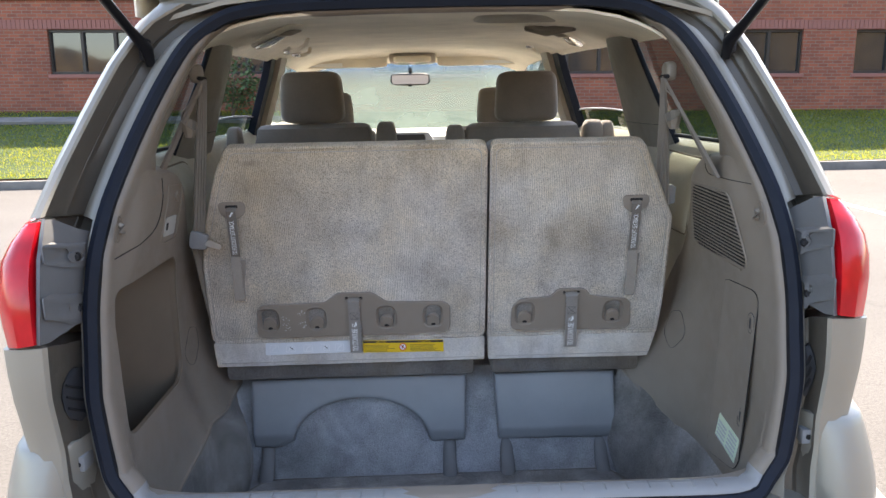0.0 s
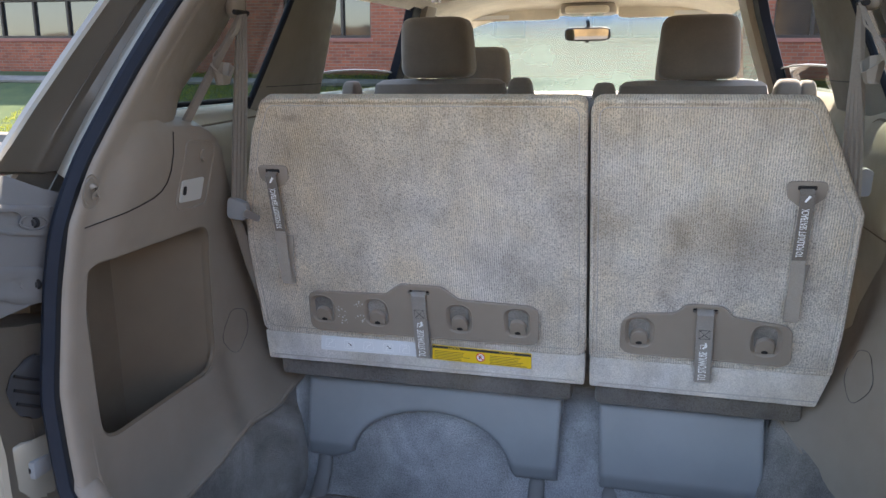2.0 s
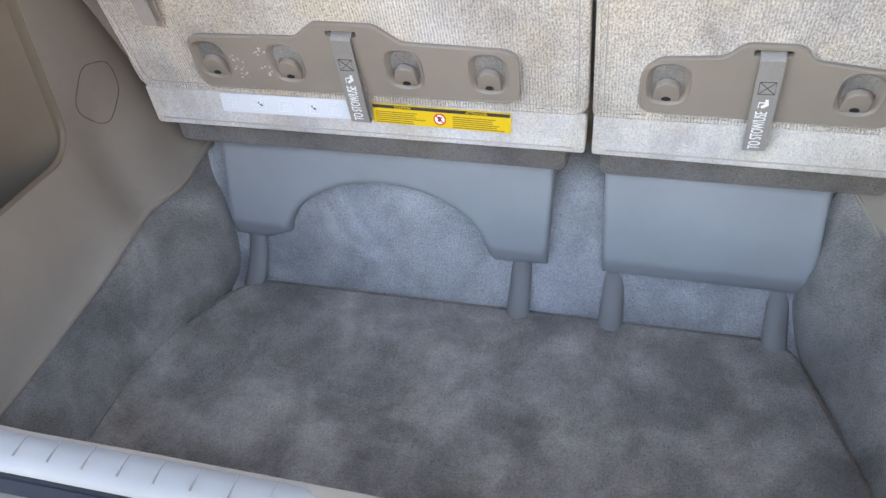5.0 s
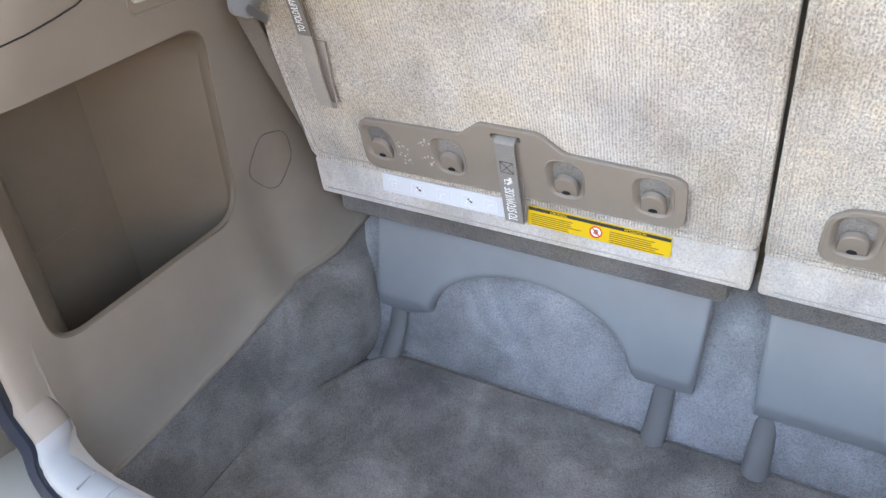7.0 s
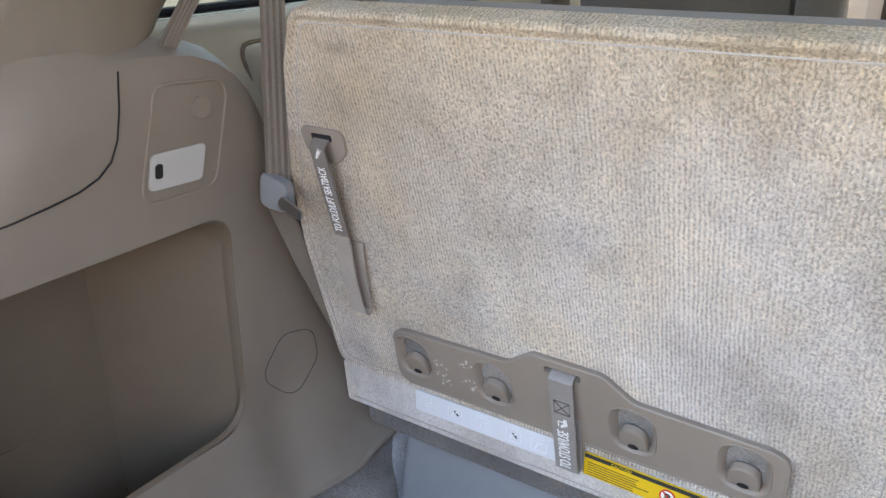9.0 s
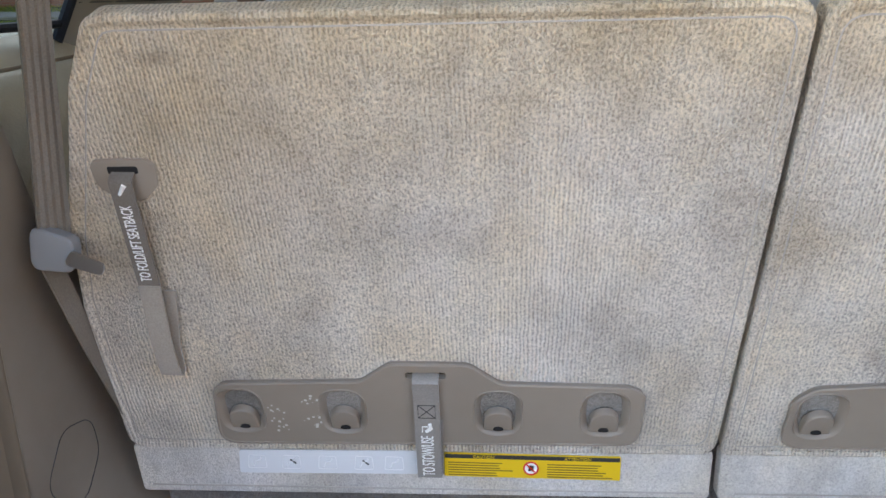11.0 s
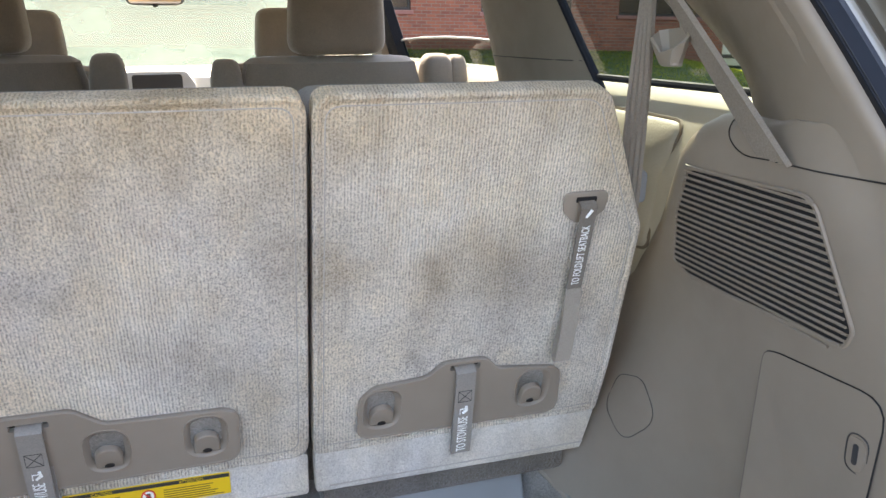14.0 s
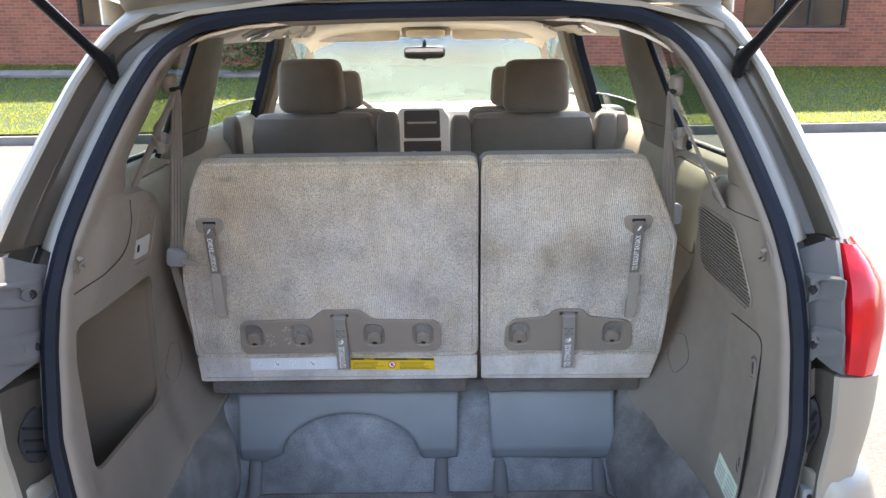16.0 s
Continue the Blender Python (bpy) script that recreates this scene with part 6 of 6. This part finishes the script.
# ---- outside ----
def asphalt():
    m = mat("worn_asphalt", (0.20, 0.19, 0.175), 0.9)
    v = coords(m)
    c = ramp(m, noise_tex(m, v, 0.35, 6), [(0.3, (0.082, 0.077, 0.071)), (0.7, (0.118, 0.111, 0.102))])
    c = mix(m, "MULTIPLY", 1.0, c, ramp(m, noise_tex(m, v, 60.0, 3, 0.8), [(0.3, (0.6,) * 3), (0.55, (1.0,) * 3), (0.8, (1.25,) * 3)]))
    vo = node(m, "ShaderNodeTexVoronoi", Scale=0.8)
    vo.feature = "DISTANCE_TO_EDGE"
    wob = node(m, "ShaderNodeTexNoise", Scale=1.7, Detail=5.0)
    link(m, v, wob.inputs["Vector"])
    link(m, mix(m, "LINEAR_LIGHT", 0.25, v, wob.outputs["Color"]), vo.inputs["Vector"])
    c = mix(m, "MULTIPLY", 1.0, c, ramp(m, vo.outputs["Distance"], [(0.0, (0.72,) * 3), (0.006, (1.0,) * 3)]))
    link(m, c, bsdf(m).inputs["Base Color"])
    link(m, bump(m, noise_tex(m, v, 90.0, 3), 0.5, 0.006), bsdf(m).inputs["Normal"])
    return m


def brick():
    m = mat("red_brick", (0.33, 0.13, 0.09), 0.85)
    b = node(m, "ShaderNodeTexBrick", Color1=(0.29, 0.085, 0.045, 1), Color2=(0.19, 0.055, 0.034, 1), Mortar=(0.20, 0.135, 0.10, 1), Scale=1.0)
    b.inputs["Mortar Size"].default_value = 0.008
    b.inputs["Brick Width"].default_value = 0.215
    b.inputs["Row Height"].default_value = 0.0715
    mp = node(m, "ShaderNodeMapping", Rotation=(radians(-90), 0, 0))
    tc = node(m, "ShaderNodeTexCoord")
    link(m, tc.outputs["Object"], mp.inputs[0])
    link(m, mp.outputs[0], b.inputs["Vector"])
    c = mix(m, "MULTIPLY", 1.0, b.outputs["Color"], ramp(m, noise_tex(m, tc.outputs["Object"], 1.3, 6), [(0.3, (0.8,) * 3), (0.7, (1.12,) * 3)]))
    link(m, c, bsdf(m).inputs["Base Color"])
    link(m, bump(m, b.outputs["Fac"], -0.6, 0.008), bsdf(m).inputs["Normal"])
    return m


ASPHALT, BRICK = asphalt(), brick()
SOLDIER = mat("soldier_brick", (0.25, 0.105, 0.085), 0.85)
CONCRETE = mat("kerb_concrete", (0.30, 0.285, 0.26), 0.9)
link(CONCRETE, ramp(CONCRETE, noise_tex(CONCRETE, coords(CONCRETE), 3.0, 6), [(0.3, (0.12, 0.115, 0.105)), (0.7, (0.23, 0.215, 0.195))]), bsdf(CONCRETE).inputs["Base Color"])
LINE = mat("road_paint", (0.72, 0.72, 0.70), 0.8)
link(LINE, ramp(LINE, noise_tex(LINE, coords(LINE), 40.0, 4), [(0.35, (0.35, 0.34, 0.32)), (0.5, (0.75, 0.75, 0.73))]), bsdf(LINE).inputs["Base Color"])
SOIL = mat("lawn_soil", (0.07, 0.10, 0.03), 0.95)
link(SOIL, ramp(SOIL, noise_tex(SOIL, coords(SOIL), 2.0, 8, 0.7), [(0.3, (0.03, 0.06, 0.022)), (0.7, (0.07, 0.095, 0.03))]), bsdf(SOIL).inputs["Base Color"])
GRASS = mat("grass_blades", (0.10, 0.16, 0.035), 0.8)
gi = node(GRASS, "ShaderNodeNewGeometry")
link(GRASS, ramp(GRASS, gi.outputs["Random Per Island"], [(0.0, (0.035, 0.08, 0.028)), (0.6, (0.085, 0.135, 0.03)), (1.0, (0.24, 0.235, 0.05))]), bsdf(GRASS).inputs["Base Color"])
gt = GRASS.node_tree.nodes.new("ShaderNodeBsdfTranslucent")
link(GRASS, ramp(GRASS, gi.outputs["Random Per Island"], [(0.0, (0.22, 0.30, 0.03)), (0.7, (0.50, 0.50, 0.05)), (1.0, (0.62, 0.55, 0.10))]), gt.inputs[0])
gx = GRASS.node_tree.nodes.new("ShaderNodeMixShader")
gx.inputs[0].default_value = 0.62
link(GRASS, bsdf(GRASS).outputs[0], gx.inputs[1])
link(GRASS, gt.outputs[0], gx.inputs[2])
link(GRASS, gx.outputs[0], GRASS.node_tree.nodes["Material Output"].inputs[0])
BRONZE = mat("bronze_frame", (0.035, 0.028, 0.024), 0.45, 0.3)
PANE = mat("window_pane", (0.02, 0.025, 0.03), 0.04, 0.0, 0.9)
BARK = mat("bark", (0.09, 0.07, 0.05), 0.9)
TANWALL = mat("autumn_wood", (0.30, 0.20, 0.09), 0.95)
link(TANWALL, ramp(TANWALL, noise_tex(TANWALL, coords(TANWALL), 0.5, 8, 0.75), [(0.3, (0.03, 0.03, 0.018)), (0.48, (0.17, 0.11, 0.05)), (0.6, (0.26, 0.18, 0.09)), (0.75, (0.09, 0.09, 0.05))]), bsdf(TANWALL).inputs["Base Color"])

part_ground = part("ground", grid([[Vector((x, y, 0)) for x in (-400, -60, 0, 60, 400)] for y in (-400, -60, 0, 12.35)]), ASPHALT)
tagged(part_ground, "sunlit worn asphalt car park with fine cracks", "ground", kind="structure")
KY = 12.35
kerb = part("kerb", box(-60, 60, KY, KY + 0.16, -0.1, 0.15, 0.02), CONCRETE)
tagged(kerb, "weathered concrete kerb along the lawn", "kerb", kind="structure")
for i, x in enumerate((-13.1, -10.3, -7.5, 5.2, 8.0, 10.8)):
    ln = part("parking_line", box(x - 0.05, x + 0.05, KY - 5.6, KY - 0.5, 0.0, 0.004), LINE)
    tagged(ln, "worn white parking bay line on asphalt", "road marking", "parking lines")
TILT = 0.0202


def lawn_z(x, y):
    return 0.14 + interp(y, [KY, 13.0, 14.5, 16.6, 400], [0.0, 0.12, 0.55, 1.0, 1.0]) * interp(x, [10.5, 15.0], [1.0, -0.14]) - TILT * min(x, 10.5) * interp(y, [KY, 16.5], [0.05, 1.0]) * interp(x, [10.5, 15.0], [1.0, 0.0])


lawn = part("lawn", grid([[Vector((x, y, lawn_z(x, y))) for x in list(np.linspace(-400, -70, 4)) + list(np.linspace(-60, 60, 81)) + [80, 200, 400]] for y in (KY + 0.15, 12.8, 13.2, 13.8, 14.5, 15.5, 16.7, 20, 25, 32, 40, 80, 400)]), SOIL)
tagged(lawn, "sloping lawn between kerb and building", "lawn", kind="structure")
rng = np.random.default_rng(4)
verts, faces = [], []
for i in range(110000):
    y = KY + 0.15 + 4.1 * rng.random()
    x = (rng.random() * 2 - 1) * 13.5
    if abs(x) < 3.0:
        continue
    h, a, z = 0.018 + 0.032 * rng.random(), rng.random() * 6.28, lawn_z(x, y)
    if x < -3.0 and 15.45 < y < 15.85:
        continue
    dx, dy = 0.008 * math.cos(a), 0.008 * math.sin(a)
    lx, ly = (rng.random() - 0.5) * 0.05, (rng.random() - 0.5) * 0.05
    k = len(verts)
    verts += [(x - dx, y - dy, z - 0.005), (x + dx, y + dy, z - 0.005), (x + lx, y + ly, z + h)]
    faces.append((k, k + 1, k + 2))
gm = bpy.data.meshes.new("grass")
gm.from_pydata(verts, [], faces)
gm.materials.append(GRASS)
tagged(new("grass", gm), "short grass, green with dry tips, sunlit near the kerb", "grass", kind="stuff")

path_rows = [[Vector((x, y, lawn_z(x, y) + 0.012)) for y in (15.47, 15.65, 15.83)] for x in np.linspace(-60, -2.5, 40)]
tagged(part("footpath", thick(grid(path_rows), 0.06), CONCRETE), "narrow concrete footpath across the lawn", "path", kind="structure")

# brick office building, built level and leaning with the site's slight cross fall
bld = thing("office_building", (0, 16.5, 1.1), "red brick office building with dark-framed ribbon windows", "building")
bld.rotation_euler = (0, math.atan(TILT), 0)
BY, SILL, HEAD, ROOF, ROOF_W = 16.5, 1.93, 2.89, 4.6, 3.5
XE = 12.58          # the building ends here
WINS = ((-17.4, -12.3, 5), (-10.9, -10.9, 0), (-8.31, -6.15, 3), (-4.7, -2.6, 3), (-1.2, 1.2, 3), (2.4, 4.6, 3), (6.2, 8.42, 3), (9.62, 12.0, 3))
WINS = [w for w in WINS if w[2]]
bands = [("wall", -60, XE, -0.5, SILL), ("wall", -60, 0, HEAD, ROOF_W), ("wall", 0, XE, HEAD, ROOF)]
edges = [-60.0]
for a, b, _ in WINS:
    edges += [a, b]
edges.append(XE)
for i in range(0, len(edges), 2):
    bands.append(("wall", edges[i], edges[i + 1], SILL, HEAD))
bmw = bmesh.new()
for _, a, b, z0, z1 in bands:
    t = box(a, b, BY, BY + 0.3, z0, z1)
    me_t = bpy.data.meshes.new("t")
    t.to_mesh(me_t)
    t.free()
    bmw.from_mesh(me_t)
    bpy.data.meshes.remove(me_t)


def blink(ob):
    ob.parent = bld
    ob.matrix_parent_inverse = Matrix.Translation(-bld.location)
    return ob


blink(part("wall", bmw, BRICK, None, "red brick wall in stretcher bond", 0))
for a, b, n in WINS:
    w = blink(part("window", box(a, b, BY + 0.13, BY + 0.135, SILL, HEAD), PANE, None, "dark reflecting office window"))
    for k in range(n + 1):
        x = a + (b - a) * k / n
        part("mullion", box(x - 0.035, x + 0.035, BY + 0.06, BY + 0.14, SILL, HEAD, 0.006, 1), BRONZE, w)
    for z in (SILL + 0.03, HEAD - 0.03):
        part("rail", box(a, b, BY + 0.062, BY + 0.138, z - 0.03, z + 0.03, 0.006, 1), BRONZE, w)
    part("sill", box(a - 0.05, b + 0.05, BY - 0.03, BY + 0.12, SILL - 0.09, SILL - 0.003, 0.01, 1), SOLDIER, w, "dark brick sill")
sol = thing("soldier_course", (0, BY, HEAD + 0.1), "band of upright dark bricks over the windows", "brick band")
sol.rotation_euler = bld.rotation_euler
bms = box(-0.043, 0.043, -0.014, 0.05, -0.10, 0.10, 0.004, 1)
me_s = bpy.data.meshes.new("brick")
bms.to_mesh(me_s)
bms.free()
me_s.materials.append(SOLDIER)
for i in range(-140, 141):
    x = i * 0.0965
    if -13.5 < x < 12.5 and (abs(x) > 1.5):
        o = new("brick", me_s)
        o.parent = sol
        o.location = (x, 0, 0.005)
# roof slabs, out of view, stepped to place the shade on the lawn
blink(part("roof", box(0.002, XE + 0.06, BY - 0.06, BY + 12, ROOF, ROOF + 0.25, 0.02, 1), BRONZE))
blink(part("roof", box(-60, 0, BY - 0.06, BY + 12, ROOF_W, ROOF_W + 0.2, 0.02, 1), BRONZE))

# what stands across the car park and shows in the window glass
# low wood edge; tall right-rear trees, out of view, made higher to cut skylight
def wood(u):
    x, y, h = (interp(u, [0, 0.45, 0.62, 0.8, 1.0], c) for c in ((-75, 2, 16, 34, 60), (-46, -42, -26, -17, -6), (5, 6.5, 10, 11, 11)))
    return x, y, h + 0.12 * h * math.sin(u * 61) + 0.07 * h * math.sin(u * 163 + 1)


rows = [[Vector((wood(u)[0], wood(u)[1] + (1.2 * math.sin(u * 90) if z > 0 else 0), z * wood(u)[2])) for u in np.linspace(0, 1, 120)] for z in (0, 0.35, 0.7, 1.0)]
far = part("backdrop", thick(grid(rows), 0.5), TANWALL)
tagged(far, "autumn woodland edge across the car park", "backdrop", kind="structure")

blink(part("end_wall", box(XE - 0.3, XE, BY + 0.3, BY + 12, -0.5, ROOF), BRICK, None, "brick end wall", 0))


# ---- beyond the building's end ----
CAR_WHITE = mat("white_car_paint", (0.78, 0.78, 0.77), 0.25)
CAR_DARK = mat("dark_car_paint", (0.03, 0.035, 0.045), 0.25)
CAR_GLASS = mat("car_glass", (0.02, 0.025, 0.03), 0.06)
PALE = mat("pale_concrete", (0.62, 0.59, 0.54), 0.85)
link(PALE, ramp(PALE, noise_tex(PALE, coords(PALE), 2.0, 6), [(0.3, (0.52, 0.49, 0.44)), (0.7, (0.70, 0.67, 0.62))]), bsdf(PALE).inputs["Base Color"])


def parked_car(x, y, z, turn, paint, label, h=1.75, ln=4.7):
    """A parked car: body of cross sections, glasshouse, wheels, lamps; nose along its own +x."""
    car = thing("parked_car", (0, 0, 0), label, "car", "parked cars")
    kids = []
    prof = ((-0.50, 0.55, 0.80, 0.62), (-0.495, 0.35, 0.95, 0.88), (-0.40, 0.30, 1.02, 0.92), (-0.1, 0.28, 1.04, 0.93), (0.2, 0.28, 1.04, 0.93), (0.30, 0.28, 1.0, 0.92), (0.42, 0.30, 0.90, 0.88), (0.495, 0.35, 0.78, 0.80), (0.50, 0.50, 0.70, 0.66))
    rows = [[Vector((f * ln, sy * hw, zz)) for sy, zz in ((-0.85, lo), (-1, lo + 0.12), (-1, hi - 0.25), (-0.93, hi - 0.04), (-0.6, hi), (0.6, hi), (0.93, hi - 0.04), (1, hi - 0.25), (1, lo + 0.12), (0.85, lo))] for f, lo, hi, hw in prof]
    kids.append(part("body", caps(grid(rows, closed=True)), paint))
    up_ = ((-0.46, 0.98, 0.80), (-0.42, h - 0.08, 0.66), (-0.30, h, 0.68), (0.05, h, 0.68), (0.13, h - 0.10, 0.67), (0.29, 1.0, 0.80))
    rows = [[Vector((f * ln, sy * hw, zz)) for sy, zz in ((-1.12, 0.95), (-1, zt), (1, zt), (1.12, 0.95))] for f, zt, hw in up_]
    kids.append(part("roof", caps(grid(rows, closed=True)), paint))
    for sy in (-1, 1):
        for a, b, c, d in ((-0.40, -0.38, -0.27, -0.25), (-0.23, -0.22, -0.06, -0.05), (-0.03, -0.03, 0.10, 0.20)):
            lo, hi = 1.06, h - 0.14
            kids.append(part("window", thick(grid([[Vector((a * ln, sy * 0.885, lo)), Vector((d * ln, sy * 0.885, lo))], [Vector((b * ln, sy * 0.745, hi)), Vector((c * ln, sy * 0.745, hi))]]), 0.02), CAR_GLASS))
    for f in (-0.31, 0.31):
        for sy in (-1, 1):
            kids.append(part("wheel", tube([(f * ln, sy * 0.72, 0.34), (f * ln, sy * 0.94, 0.34)], 0.34, 20), RUBBER))
            kids.append(part("rim", tube([(f * ln, sy * 0.93, 0.34), (f * ln, sy * 0.955, 0.34)], [0.21, 0.18], 16), STEEL))
    for sy in (-1, 1):
        kids.append(part("tail_lamp", box(-0.503 * ln, -0.48 * ln, sy * 0.74 - 0.12, sy * 0.74 + 0.12, 0.80, 1.0, 0.02), RED_LENS))
        kids.append(part("headlamp", box(0.475 * ln, 0.497 * ln, sy * 0.64 - 0.14, sy * 0.64 + 0.14, 0.62, 0.76, 0.02), CHROME))
    for k in kids:
        k.parent = car
    car.matrix_world = pose(x, y, z, 0, 0, turn)
    return car


parked_car(18.3, 21.6, -0.02, 12, CAR_WHITE, "white station wagon parked beyond the brick building")
parked_car(18.6, 25.6, -0.02, 190, CAR_DARK, "dark sedan parked beyond the brick building", 1.5, 4.5)
wallp = thing("pale_colonnade", (26, 33, 0.0), "pale concrete wall of upright columns with dark gaps", "wall")
part("backing", box(16, 60, 33.3, 33.5, -0.2, 5.2), mat("dark_recess", (0.10, 0.10, 0.10), 0.8), wallp)
part("cap", box(16, 60, 32.7, 33.6, 5.2, 5.6, 0.03), PALE, wallp)
for i in range(36):
    part("column", box(16.2 + 1.15 * i, 16.95 + 1.15 * i, 32.8, 33.3, -0.2, 5.2, 0.03, 1), PALE, wallp)


def bush(x, y, z, r, h, leafcol, name, label, category, group="", n=900, seed=1):
    """A shrub: a few stems and a crown of many small leaves with an uneven outline."""
    rb = random.Random(seed)
    sh = thing(name, (x, y, z), label, category, group)
    for i in range(5):
        a = rb.random() * 6.28
        part("stem", tube([(x, y, z), (x + 0.3 * r * math.cos(a), y + 0.3 * r * math.sin(a), z + 0.45 * h), (x + 0.6 * r * math.cos(a), y + 0.6 * r * math.sin(a), z + 0.85 * h)], [0.02, 0.014, 0.004], 6), BARK, sh)
    vs, fs = [], []
    lumps = [(rb.uniform(-0.6, 0.6) * r, rb.uniform(-0.5, 0.5) * r, rb.uniform(0.25, 0.8) * h, rb.uniform(0.28, 0.5) * r) for _ in range(11)]
    for i in range(n):
        lx, ly, lz, lr = lumps[rb.randrange(len(lumps))]
        d = Vector((rb.gauss(0, 1), rb.gauss(0, 1), rb.gauss(0, 1))).normalized() * lr * rb.uniform(0.6, 1.08)
        p = Vector((x + lx, y + ly, z + lz)) + d
        q = Vector((rb.gauss(0, 1), rb.gauss(0, 1), rb.gauss(0, 1))).normalized()
        u = q.cross(ZR).normalized() * 0.035
        w = q * 0.07
        k = len(vs)
        vs += [p - u * 0.2, p + u + w * 0.5, p + w, p - u + w * 0.5]
        fs.append((k, k + 1, k + 2, k + 3))
    me = bpy.data.meshes.new("crown")
    me.from_pydata(vs, [], fs)
    me.materials.append(leafcol)
    ob = new("crown", me)
    under(ob, sh)


def leaves(name, a, b, c):
    m = mat(name, b, 0.7)
    gi = node(m, "ShaderNodeNewGeometry")
    link(m, ramp(m, gi.outputs["Random Per Island"], [(0.0, a), (0.6, b), (1.0, c)]), bsdf(m).inputs["Base Color"])
    return m


GREEN_LEAF = leaves("green_leaves", (0.02, 0.05, 0.015), (0.05, 0.10, 0.03), (0.10, 0.15, 0.05))
YELLOW_LEAF = leaves("yellow_leaves", (0.15, 0.18, 0.03), (0.32, 0.33, 0.06), (0.45, 0.38, 0.10))
RED_LEAF = leaves("red_leaves", (0.15, 0.03, 0.02), (0.40, 0.07, 0.04), (0.45, 0.20, 0.08))
bush(-4.2, 15.7, 1.05, 0.8, 1.15, GREEN_LEAF, "shrub", "dark green shrub against the brick wall", "shrub", "", 1800, 2)
for i, (x, y, r, h) in enumerate(((21.0, 20.5, 1.3, 1.1), (24.0, 23.0, 1.6, 1.4), (26.5, 21.0, 1.2, 1.0))):
    bush(x, y, -0.02, r, h, YELLOW_LEAF, "shrub", "low yellow-green shrub in the sun", "shrub", "yellow shrubs", 1500, 5 + i)
for i, (x, y) in enumerate(((-20.5, 19.0), (-22.5, 20.5), (-25.0, 20.0))):
    bush(x, y, 1.35, 1.0, 0.8, RED_LEAF, "shrub", "reddish autumn shrub on the lawn", "shrub", "red shrubs", 1100, 9 + i)
